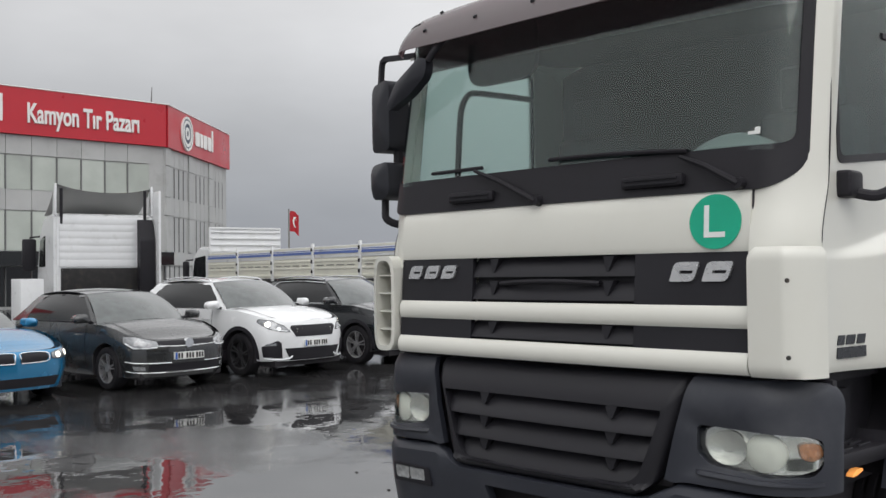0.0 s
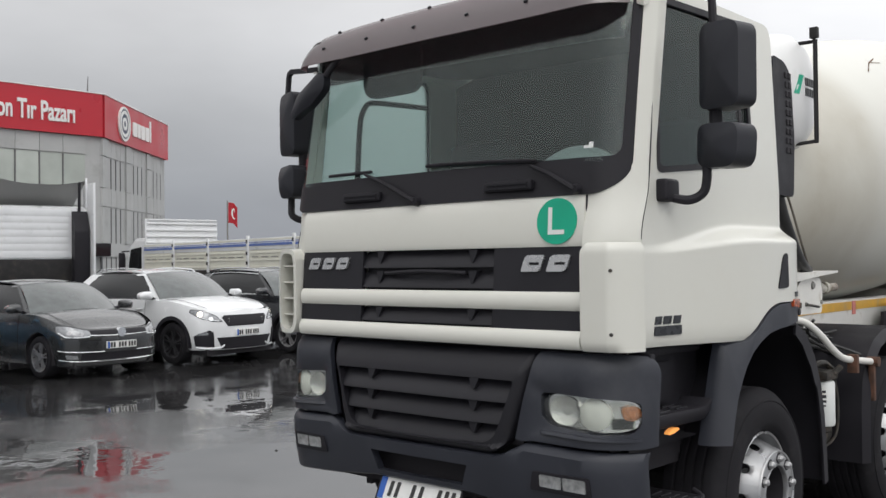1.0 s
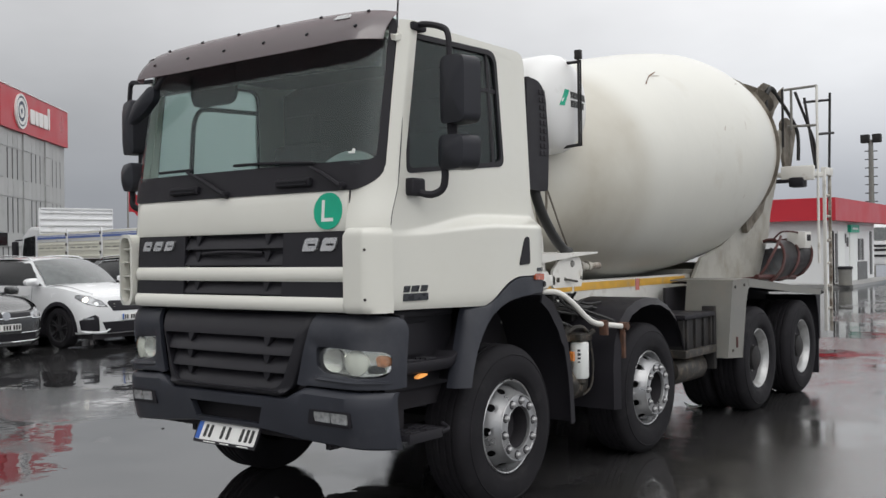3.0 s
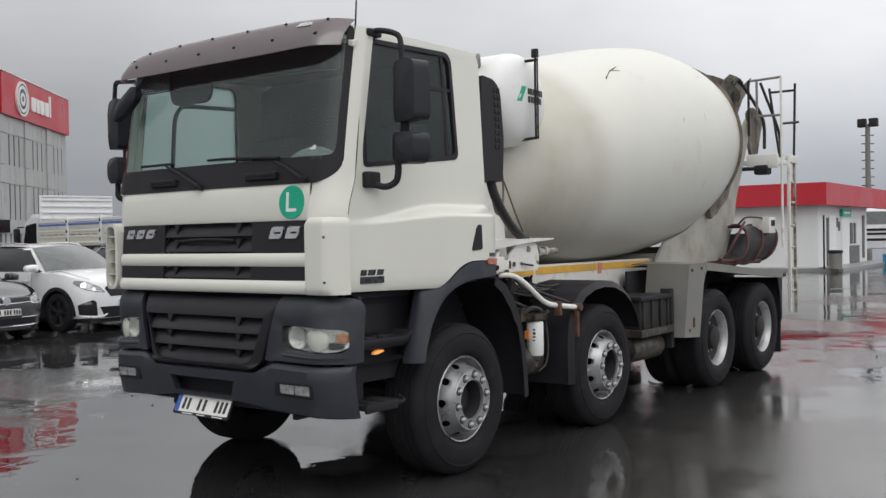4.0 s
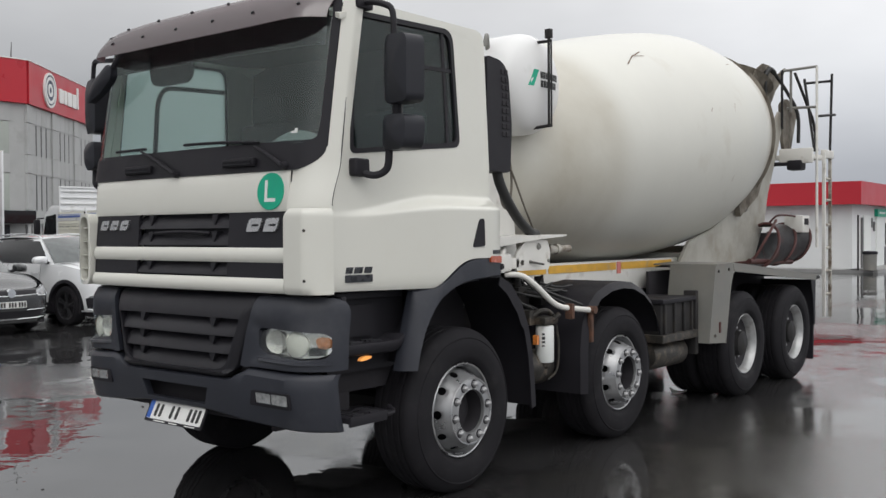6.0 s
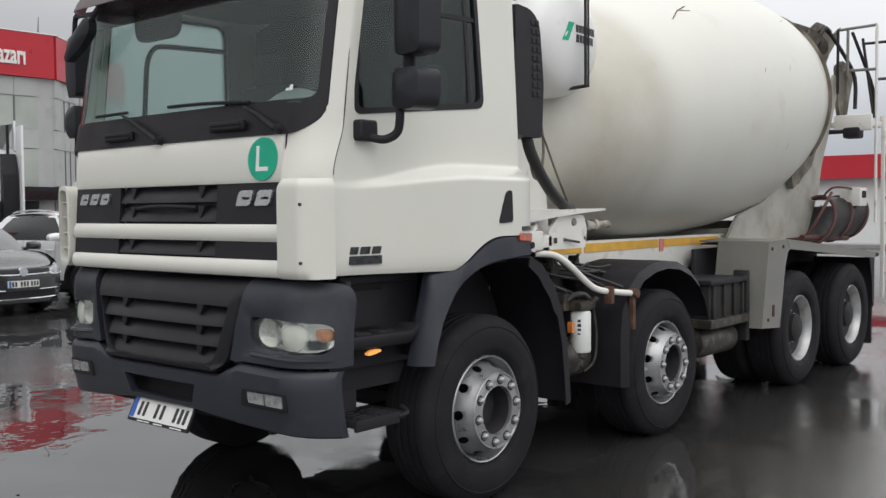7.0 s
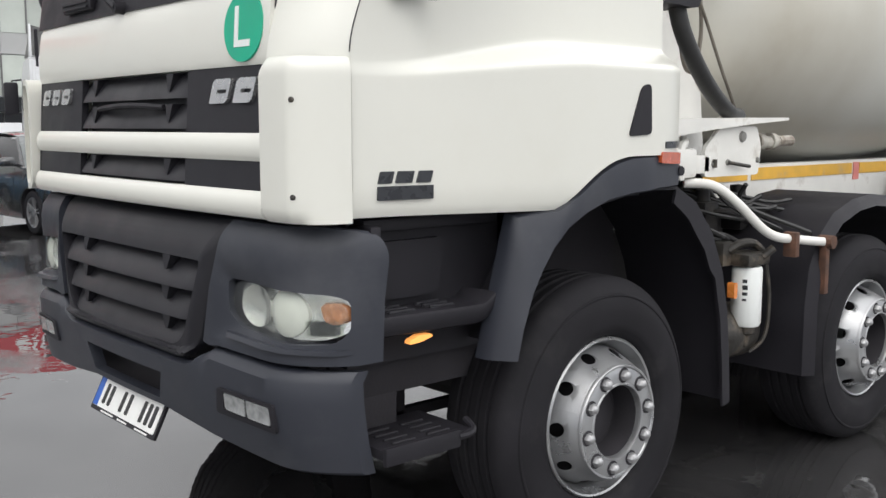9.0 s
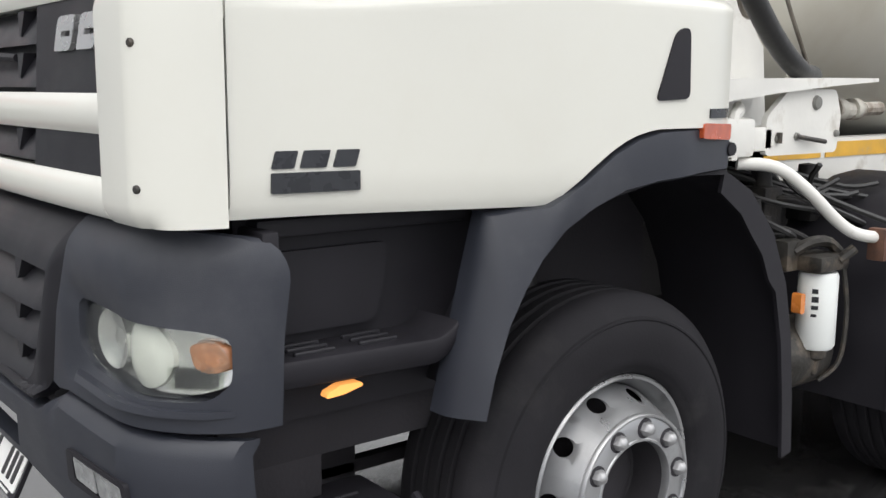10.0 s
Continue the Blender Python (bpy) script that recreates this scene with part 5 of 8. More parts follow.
# ---- wheels ----
TYRE = [(0.292, -0.030), (0.300, -0.004), (0.312, 0.008), (0.322, 0.014), (0.326, 0.018), (0.345, 0.022), (0.39, 0.028), (0.43, 0.024), (0.445, 0.019), (0.448, 0.022), (0.454, 0.021), (0.457, 0.014), (0.478, 0.002), (0.494, -0.012), (0.508, -0.028), (0.514, -0.045)]
for i in range(4):
    c = -0.080 - i * 0.048
    TYRE += [(0.515, c + 0.010), (0.503, c + 0.006), (0.503, c - 0.006), (0.515, c - 0.010)]
TYRE += [(0.514, -0.262), (0.505, -0.288), (0.47, -0.304), (0.40, -0.312), (0.34, -0.304), (0.30, -0.28)]


def polar(r, a, x):
    return Vector((x, r * math.cos(a), r * math.sin(a)))


def front_rim_mesh():
    """A convex steer-axle disc with ten holes, in the yz plane, its outside towards +x."""
    bm = BM()
    lathe(bm, [(0.293, -0.03), (0.2955, -0.006), (0.290, 0.0), (0.283, -0.004), (0.279, -0.02), (0.272, -0.035), (0.262, -0.055), (0.258, -0.10), (0.256, -0.26)], 60)
    pr = [(0.256, -0.075), (0.246, -0.040), (0.208, 0.022), (0.198, 0.034)]
    k = 10

    turns = sorted([2 * math.pi * j / 28 for j in range(28)] + [math.atan2(v / 0.26, w * math.pi / k / 0.112) % (2 * math.pi) for v in (0.60, -0.40) for w in (1, -1)])

    def CONE(a, v, d):
        r = 0.256 - 0.046 * v
        return polar(r, a, -0.058 + 0.118 * v ** 0.9 + d)

    for i in range(k):
        a0, a1 = 2 * math.pi * (i - 0.5) / k, 2 * math.pi * (i + 0.5) / k
        ac = (a0 + a1) / 2
        q = [(ac + 0.112 * math.cos(t), 0.40 + 0.26 * math.sin(t)) for t in turns]
        o = []
        for t in turns:
            c, e = 0.112 * math.cos(t), 0.26 * math.sin(t)
            f = min(math.pi / k / max(abs(c), 1e-6), (0.60 if e > 0 else 0.40) / max(abs(e), 1e-6))
            o.append((ac + c * f, 0.40 + e * f))
        frame_panel(bm, o, q, CONE, 0.0, -0.012, 3)
    lathe(bm, [(0.254, -0.058), (0.259, -0.08)], 60)
    lathe(bm, [(0.210, 0.060), (0.208, 0.069), (0.205, 0.073), (0.199, 0.072), (0.196, 0.066), (0.193, 0.068), (0.142, 0.068), (0.139, 0.071), (0.134, 0.071), (0.131, 0.062), (0.131, 0.040)], 60)
    bmesh.ops.remove_doubles(bm, verts=bm.verts, dist=0.0004)
    return bm


def nut_mesh():
    bm = BM()
    lathe(bm, [(0.0215, -0.004), (0.0205, 0.012), (0.019, 0.017), (0.0125, 0.026), (0.006, 0.029), (0.0005, 0.0295)], 6)
    return bm


def wheel_at(x, y, z, outward, rear=False):
    m = pose(x, y, z, 0, 0, 0 if outward > 0 else 180)
    if not rear:
        rim = part("wheel", front_rim_mesh(), M_RIM, truck, "silver steel wheel with ten nuts")
    else:
        bm = BM()
        lathe(bm, [(0.293, -0.03), (0.2955, -0.006), (0.290, 0.0), (0.283, -0.004), (0.278, -0.02), (0.270, -0.035), (0.262, -0.06), (0.255, -0.10), (0.250, -0.145), (0.235, -0.155), (0.14, -0.155)], 60)
        rim = part("wheel", bm, M_REARRIM, truck, "dished light grey rear wheel")
    bm = BM()
    lathe(bm, TYRE, 72)
    part("tyre", bm, M_RUBBER, rim, "black lorry tyre")
    if rear:
        bm = BM()
        lathe(bm, [(r, a - 0.34) for r, a in TYRE], 60)
        part("inner_tyre", bm, M_RUBBER, rim, "black inner twin tyre")
        bm = BM()
        lathe(bm, [(0.24, -0.150), (0.17, -0.150), (0.165, -0.12), (0.125, -0.11), (0.12, -0.03), (0.09, -0.015), (0.0005, -0.012)], 40)
        part("hub", bm, M_FRAME, rim, "dirty dark axle hub")
    else:
        bm = BM()
        lathe(bm, [(0.1305, 0.046), (0.126, -0.05), (0.105, -0.06), (0.098, -0.035), (0.060, -0.022), (0.0005, -0.020)], 36)
        part("hub", bm, M_DARK, rim, "black hub cap deep in the wheel")
    bm = BM()
    lathe(bm, [(0.262, -0.09), (0.10, -0.10)], 40)
    part("brake_drum", bm, M_DARK, rim)
    r, d = (0.168, 0.068) if not rear else (0.150, -0.118)
    first = None
    for i in range(10):
        a = 2 * math.pi * (i + 0.25) / 10
        p = polar(r, a, d)
        if first is None:
            first = part("wheel_nut", nut_mesh(), M_NUT, rim)
            first.matrix_basis = Matrix.Translation(p)
            # dark disc for the nut's seat and the shadow ring painted round it
            bm = BM()
            lathe(bm, [(0.0285, -0.004), (0.0275, 0.0022), (0.012, 0.0026)], 20)
            seat_shadow_ring = part("nut_seat", bm, M_DARK, rim)
            seat_shadow_ring.matrix_basis = Matrix.Translation(p)
        else:
            again(first, Matrix.Translation(p))
            again(seat_shadow_ring, Matrix.Translation(p))
    rim.matrix_basis = m
    return rim


WHEELS = [(1.178, 1.440), (1.18, 3.47), (1.21, 5.96), (1.21, 7.36)]
masters = {}
for x, y in WHEELS:
    rear = y > 5
    for s in (1, -1):
        if rear in masters:
            again(masters[rear], pose(s * x, y, 0.512, 17.0 * y, 0, 0 if s > 0 else 180))
        else:
            masters[rear] = wheel_at(s * x, y, 0.512, s, rear)
for x, y in WHEELS:
    bm = BM()
    tube(bm, [(-1.0, y, 0.52), (-0.5, y, 0.50), (0.5, y, 0.50), (1.0, y, 0.52)], 0.075, 10)
    if y > 5:
        lathe(bm, [(0.05, -0.3), (0.2, -0.2), (0.24, 0), (0.2, 0.2), (0.05, 0.3)], 20, pose(0, y, 0.52))
    part("axle", bm, M_FRAME, truck, "black axle")

# ---- chassis ----
for s in (1, -1):
    bm = BM()
    box(bm, s * 0.44 - 0.04, s * 0.44 + 0.04, 1.2, 8.12, 0.78, 1.06, 0.008)
    part("chassis_rail", bm, M_FRAME, truck, "black frame rail")
    bm = BM()
    box(bm, s * 0.47 - 0.05, s * 0.47 + 0.05, 2.35, 8.10, 1.075, 1.355, 0.01)
    beam = part("subframe_beam", bm, M_WHITEMETAL, truck, "white subframe beam with yellow tape")
    bm = BM()
    for y0, y1 in ((3.00, 3.42), (3.46, 4.60), (4.70, 5.75)):
        box(bm, min(s * 0.521, s * 0.526), max(s * 0.521, s * 0.526), y0, y1, 1.272, 1.338)
    part("yellow_tape", bm, M_YELLOW, beam)
    bm = BM()
    box(bm, min(s * 0.521, s * 0.527), max(s * 0.521, s * 0.527), 4.62, 4.69, 1.235, 1.342)
    part("pink_patch", bm, M_PINK, beam)
bm = BM()
for y in (1.3, 2.6, 4.3, 5.2, 6.5, 8.0):
    box(bm, -0.44, 0.44, y, y + 0.10, 0.80, 1.04, 0.01)
part("cross_member", bm, M_FRAME, truck)
bm = BM()
box(bm, -1.15, 1.15, 8.02, 8.12, 0.62, 0.80, 0.02)
part("rear_bumper", bm, M_FRAME, truck)

# unseen boxes added on the far side, between the wheels, blocking bright sky reflections
for name, y0, y1, z0, z1 in (("fuel_tank", 2.02, 2.86, 0.40, 1.02), ("equipment_box", 4.15, 5.25, 0.34, 1.0)):
    bm = BM()
    box(bm, -1.16, -0.56, y0, y1, z0, z1, 0.06, 4)
    part(name, bm, M_FRAME, truck)

# ---- second-axle mudguards, tanks and pipes along the frame ----
for s in (1, -1):
    flip = (lambda u: u) if s > 0 else mirrored
    bm = BM()
    arc = [(2.86, 0.42), (2.86, 0.75), (2.885, 0.92), (2.96, 1.06), (3.09, 1.16), (3.27, 1.215), (3.45, 1.232), (3.65, 1.215), (3.84, 1.15), (3.99, 1.05), (4.09, 0.92), (4.15, 0.78)]
    arc = fine(arc, 3)

    def GUARD(i, x, d):
        a, c = arc[max(i - 1, 0)], arc[min(i + 1, len(arc) - 1)]
        n = Vector((0, -(c[1] - a[1]), c[0] - a[0])).normalized()
        return Vector((x, arc[i][0], arc[i][1])) + n * d

    sheet(bm, GUARD, list(range(len(arc))), [0.68, 0.80, 0.95, 1.08, 1.15, 1.17], 0.0, -0.008)
    guard = part("mudguard", flip(bm), M_BLACK, truck, "black plastic mudguard over the second wheel")
    bm = BM()
    sheet(bm, lambda i, v, d: GUARD(i, 1.168 + d, 0.0) + (GUARD(i, 1.168 + d, -0.055) - GUARD(i, 1.168 + d, 0.0)) * v + Vector((0.035 * v, 0, 0)), list(range(len(arc))), [0, 0.3, 0.7, 1.0], 0.0, 0.012)
    part("mudguard_lip", flip(bm), M_BLACK, guard)
    bm = BM()
    tube(bm, [(0.98, 2.18, 1.325), (1.06, 2.27, 1.315), (1.11, 2.37, 1.245), (1.15, 2.50, 1.135), (1.17, 2.60, 1.085), (1.19, 2.75, 1.062), (1.225, 2.98, 1.035)], 0.0205, 12, smooth_steps=5)
    pipe = part("mudguard_pipe", flip(bm), M_WHITEMETAL, truck, "bent white steel pipe")
    bm = BM()
    box(bm, 1.16, 1.222, 2.68, 2.715, 0.99, 1.10, 0.006)
    part("pipe_bracket", flip(bm), M_RUST, pipe, "rusty clamp")
    bm = BM()
    box(bm, 1.20, 1.235, 2.93, 2.965, 0.80, 1.06, 0.006)
    tube(bm, [(1.19, 2.95, 1.04), (1.26, 2.95, 1.04)], 0.03, 10)
    part("pipe_bracket", flip(bm), M_RUST, pipe, "rusty clamp")
bm = BM()
lathe(bm, [(0.02, 0.150), (0.060, 0.147), (0.066, 0.135), (0.066, -0.105), (0.058, -0.118), (0.02, -0.12)], 24, pose(1.06, 2.565, 0.80, 0, -90, 0), caps=True)
filt = part("fuel_filter", bm, M_STICKERWHITE, truck, "white spin-on fuel filter")
bm = BM()
lathe(bm, [(0.02, -0.118), (0.042, -0.12), (0.042, -0.15), (0.02, -0.165), (0.015, -0.21), (0.005, -0.22)], 16, pose(1.06, 2.565, 0.80, 0, -90, 0))
part("drain_bowl", bm, M_OILY, filt)
bm = BM()
for z0, h, w in ((0.880, 0.016, 0.30), (0.850, 0.020, 0.34), (0.825, 0.014, 0.34), (0.800, 0.010, 0.28)):
    for i in (0,):
        prism(bm, [(-1.30, z0), (-1.30 + w, z0), (-1.30 + w, z0 + h), (-1.30, z0 + h)], lambda a, z, d: Vector((1.06 + (0.0665 + d) * math.cos(a), 2.565 + (0.0665 + d) * math.sin(a), z)), 0.0006, -0.002)
part("print_bar", bm, M_BADGE, filt)
bm = BM()
box(bm, 0.98, 1.12, 2.48, 2.66, 0.952, 1.01, 0.02)
box(bm, 0.96, 1.03, 2.42, 2.52, 0.95, 1.06, 0.02)
tube(bm, [(1.02, 2.47, 1.02), (1.05, 2.52, 1.05), (1.06, 2.62, 1.04), (1.10, 2.66, 0.98)], 0.02, 8, smooth_steps=3)
tube(bm, [(1.11, 2.60, 0.99), (1.14, 2.64, 1.03)], 0.018, 8)
tube(bm, [(1.09, 2.66, 0.98), (1.10, 2.69, 0.8), (1.09, 2.68, 0.62), (1.05, 2.62, 0.55)], 0.009, 6, smooth_steps=4)
part("filter_head", bm, M_OILY, truck, "greasy filter head with fittings")
bm = BM()
lathe(bm, [(0.02, -0.16), (0.10, -0.14), (0.125, -0.09), (0.125, 0.09), (0.10, 0.14), (0.02, 0.16)], 24, pose(0.95, 2.57, 0.64, 0, 0, 90))
part("air_tank", bm, M_OILY, truck, "dull metal air tank")
bm = BM()
patch(bm, rounded([(2.442, 0.815), (2.468, 0.815), (2.468, 0.885), (2.442, 0.885)], 0.010, 3), lambda y, z, d: Vector((1.06 + d, y, z)), 0.015, -0.02, 2)
part("side_marker", bm, M_AMBER, truck, "amber side marker lamp")
rng_c = random.Random(5)
for i in range(9):
    bm = BM()
    x, y = 0.62 + rng_c.random() * 0.35, 2.25 + rng_c.random() * 0.5
    tube(bm, [(x, y, 1.30), (x + rng_c.uniform(-.1, .1), y + 0.05, 1.2), (x + rng_c.uniform(-.1, .2), y + rng_c.uniform(.1, .35), 1.08), (x, y + 0.4, 1.0 + rng_c.random() * 0.1)], 0.011, 6, smooth_steps=4)
    part("air_hose", bm, M_HOSE, truck, "loose black air hose")
for x, y, z, w, h in ((0.70, 2.42, 1.13, 0.13, 0.10), (0.78, 2.62, 1.16, 0.11, 0.09), (0.66, 2.80, 1.15, 0.14, 0.11), (0.84, 2.48, 1.07, 0.10, 0.09), (0.74, 2.98, 1.16, 0.12, 0.10)):
    bm = BM()
    box(bm, x - w / 2, x + w / 2, y - w / 2, y + w / 2, z - h, z + h * 0.6, 0.012)
    lathe(bm, [(0.0005, 0.06), (w * 0.30, 0.055), (w * 0.34, 0.0)], 14, pose(x, y, z + h * 0.6, 0, -90, 0))
    tube(bm, [(x, y, z), (x + 0.10, y + 0.05, z + 0.01), (x + 0.14, y + 0.16, z - 0.04)], 0.013, 8, smooth_steps=3)
    part("air_valve", bm, M_FRAME, truck, "dirty black air valve")
for i in range(8):
    bm = BM()
    y, z = 2.30 + 0.07 * i, 1.20 + 0.05 * rng_c.random()
    tube(bm, [(0.60, y, z + 0.06), (0.72, y + 0.08, z + 0.02), (0.86, y + 0.22 + 0.1 * rng_c.random(), z - 0.05), (0.92, y + 0.45, z - 0.12 * rng_c.random())], 0.010, 6, smooth_steps=4)
    part("air_line", bm, M_HOSE, truck, "black air line")
# battery box and air tanks behind the second wheel
bm = BM()
box(bm, 0.72, 1.12, 4.30, 4.92, 0.72, 1.00, 0.015)
batt = part("battery_box", bm, M_FRAME, truck, "black battery box")
bm = BM()
box(bm, 0.70, 1.15, 4.28, 4.96, 0.995, 1.035, 0.012)
part("lid", bm, M_BLACK, batt)
bm = BM()
box(bm, 0.70, 1.16, 4.26, 4.98, 0.66, 0.73, 0.012)
part("tray", bm, M_OILY, batt)
for y in (4.34, 4.53, 4.72, 4.88):
    bm = BM()
    box(bm, 1.118, 1.14, y, y + 0.03, 0.72, 0.99, 0.006)
    part("strap", bm, M_FRAME, batt)
bm = BM()
lathe(bm, [(0.02, -0.34), (0.10, -0.32), (0.125, -0.27), (0.125, 0.27), (0.10, 0.32), (0.02, 0.34)], 24, pose(0.98, 4.60, 0.54, 0, 0, 90))
part("air_tank", bm, M_OILY, truck, "dirty air tank under the battery box")
bm = BM()
box(bm, 1.02, 1.14, 4.96, 5.02, 0.50, 1.08, 0.01)
part("bracket", bm, M_FRAME, truck)

# ---- rear wings: bent grey sheet with a deep front panel ----
for s in (1, -1):
    flip = (lambda u: u) if s > 0 else mirrored
    bm = BM()
    side = lambda y, z, d: Vector((1.246 + d, y, z))
    prism(bm, [(5.17, 1.310), (5.56, 1.318), (5.60, 1.235), (5.555, 1.215), (5.50, 1.10), (5.38, 0.575), (5.02, 0.60)], side, 0.0, -0.006)
    tube(bm, [side(y, z, -0.004) for y, z in ((5.60, 1.235), (5.555, 1.215), (5.50, 1.10), (5.38, 0.575))], 0.010, 6)
    wing = part("rear_wing", flip(bm), M_ALLOY, truck, "dented grey sheet-metal rear wing")
    bm = BM()
    prism(bm, [(5.55, 1.318), (7.98, 1.115), (7.98, 1.055), (5.60, 1.235)], side, 0.003, -0.02)
    part("wing_edge", flip(bm), M_ALLOY, wing)
    bm = BM()
    prism(bm, [(5.17, 1.312), (5.56, 1.322), (7.98, 1.118), (7.98, 1.106), (5.56, 1.308), (5.17, 1.298)], lambda y, z, d: Vector((d, y, z)), 0.62, 1.250)
    part("wing_top", flip(bm), M_ALLOY, wing)
    bm = BM()
    prism(bm, [(5.155, 1.306), (5.175, 1.306), (5.03, 0.60), (5.010, 0.60)], lambda y, z, d: Vector((d, y, z)), 0.80, 1.248)
    part("wing_front", flip(bm), M_ALLOY, wing)
    bm = BM()
    prism(bm, [(7.93, 1.06), (7.96, 1.06), (7.92, 0.16), (7.89, 0.16)], lambda y, z, d: Vector((d, y, z)), 0.62, 1.235)
    prism(bm, [(7.80, 1.07), (7.96, 1.07), (7.95, 0.55), (7.91, 0.55), (7.88, 0.85)], side, 0.0, -0.012)
    part("mud_flap", flip(bm), M_BLACK, wing, "black rubber mud flap")
    # inner housing wall, and an added sheet that darkens the wing's underside
    bm = BM()
    box(bm, 0.60, 0.63, 5.05, 8.02, 0.86, 1.24, 0.006)
    prism(bm, [(5.22, 1.285), (5.56, 1.298), (7.90, 1.098), (7.90, 1.088), (5.56, 1.288), (5.22, 1.275)], lambda y, z, d: Vector((d, y, z)), 0.61, 1.225)
    part("inner_liner", flip(bm), M_DARK, wing, "black inner wheel housing with an added dark sheet under the wing top")
    for y, z in ((5.22, 1.25), (5.46, 1.26), (5.14, 0.66)):
        bm = BM()
        lathe(bm, [(0.0005, 0.012), (0.014, 0.010), (0.016, 0.0)], 8, pose(1.246, y, z))
        part("bolt", flip(bm), M_OILY, wing)
    bm = BM()
    box(bm, 1.240, 1.258, 5.23, 5.26, 0.68, 0.78, 0.006)
    part("wing_lamp", flip(bm), M_REDOXIDE, wing, "dirty red marker")
    bm = BM()
    tube(bm, [(1.20, 7.86, 1.07), (1.23, 8.02, 1.085), (1.23, 8.10, 1.085)], 0.022, 8)
    part("wing_tail", flip(bm), M_FRAME, wing)

# ---- drum, turned about a raked axis ----
DRUM_Y, DRUM_Z, RAKE = 2.842, 2.119, 0.136
drum_m = Matrix(((0, 1, 0, 0), (math.cos(RAKE), 0, -math.sin(RAKE), DRUM_Y), (math.sin(RAKE), 0, math.cos(RAKE), DRUM_Z), (0, 0, 0, 1)))
outline = [(0.02, -0.16), (0.30, -0.14), (0.50, -0.08), (0.60, 0.0), (0.665, 0.08), (0.72, 0.25), (0.85, 0.70), (0.99, 1.25), (1.045, 1.60), (1.085, 2.0), (1.115, 2.4), (1.138, 2.8), (1.148, 3.2), (1.147, 3.45), (1.135, 3.62), (1.105, 3.85), (1.06, 4.10), (0.995, 4.40), (0.935, 4.64), (0.84, 4.95), (0.72, 5.20), (0.70, 5.22), (0.66, 5.0), (0.6, 4.6)]
prof = []
for i in range(len(outline) - 1):
    p0, p1, p2, p3 = (Vector(outline[j]) for j in (max(i - 1, 0), i, i + 1, min(i + 2, len(outline) - 1)))
    for j in range(4):
        t = j / 4
        q = 0.5 * ((2 * p1) + (p2 - p0) * t + (2 * p0 - 5 * p1 + 4 * p2 - p3) * t * t + (3 * p1 - p0 - 3 * p2 + p3) * t ** 3)
        prof.append((max(q.x, 0.01), q.y))


def drum_radius(s):
    for (r0, a0), (r1, a1) in zip(prof, prof[1:]):
        if a0 <= s <= a1 and a1 > a0:
            return r0 + (r1 - r0) * (s - a0) / (a1 - a0)
    return 0.9


def DRUM(s, a, d):
    """A point on the drum: s along the axis, a round it (0: left, 90: top)."""
    r = drum_radius(s) + d
    return drum_m @ Vector((s, r * math.cos(radians(a)), r * math.sin(radians(a))))


bm = BM()
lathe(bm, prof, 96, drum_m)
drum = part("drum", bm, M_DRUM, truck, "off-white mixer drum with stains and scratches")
for s_ in (4.30,):
    bm = BM()
    r = drum_radius(s_)
    lathe(bm, [(r - 0.002, s_ - 0.014), (r + 0.003, s_ - 0.006), (r + 0.003, s_ + 0.006), (r - 0.002, s_ + 0.014)], 96, drum_m)
    part("weld_seam", bm, M_DRUM, drum)
bm = BM()
lathe(bm, [(drum_radius(4.66) + 0.0, 4.66), (drum_radius(4.66) + 0.035, 4.67), (drum_radius(4.72) + 0.03, 4.73), (drum_radius(4.76), 4.76)], 96, drum_m)
part("roller_ring", bm, M_CONCRETED, drum, "dark crusted roller ring")
for pts, w in ((((1.72, 46), (1.92, 51), (2.12, 53.5)), 0.012), (((1.93, 47.5), (1.95, 53.5)), 0.010), (((1.96, 51), (2.10, 50)), 0.010), (((3.6, 40), (3.72, 41)), 0.006), (((3.16, 13), (3.20, 17)), 0.012), (((2.64, 14), (2.68, 16)), 0.010), (((3.1, -22), (3.13, -19)), 0.012)):
    bm = BM()
    for a, c in zip(pts, pts[1:]):
        q = [DRUM(a[0], a[1] - w * 30, 0.0015), DRUM(a[0], a[1] + w * 30, 0.0015), DRUM(c[0], c[1] + w * 25, 0.0015), DRUM(c[0], c[1] - w * 25, 0.0015)]
        bm.faces.new([bm.verts.new(v) for v in q])
    bmesh.ops.solidify(bm, geom=bm.faces[:], thickness=0.003)
    part("scratch", bm, M_SCRATCH, drum, "brown scratch")

# front pedestal and its white brackets
bm = BM()
for s in (1, -1):
    prism(bm, [(2.30, 1.10), (3.05, 1.10), (2.90, 2.2), (2.55, 2.35), (2.40, 2.2)], lambda y, z, d: Vector((s * 0.5 + d, y, z)), -0.02, 0.02)
box(bm, -0.5, 0.5, 2.42, 2.66, 1.4, 2.35, 0.01)
part("front_pedestal", bm, M_WHITEMETAL, truck, "white steel drum pedestal")
bm = BM()
prism(bm, [(2.00, 1.515), (2.30, 1.545), (2.62, 1.570), (2.92, 1.588), (2.92, 1.600), (2.62, 1.598), (2.20, 1.592), (2.00, 1.588)], lambda y, z, d: Vector((d, y, z)), 0.45, 1.03)
part("bracket_shelf", bm, M_WHITEMETAL, truck, "white steel shelf bracket")
bm = BM()
prism(bm, rounded([(2.30, 1.345), (2.72, 1.345), (2.74, 1.47), (2.70, 1.56), (2.42, 1.56), (2.30, 1.47)], 0.02, 3), lambda y, z, d: Vector((1.0 + d, y, z)), 0.0, -0.02)
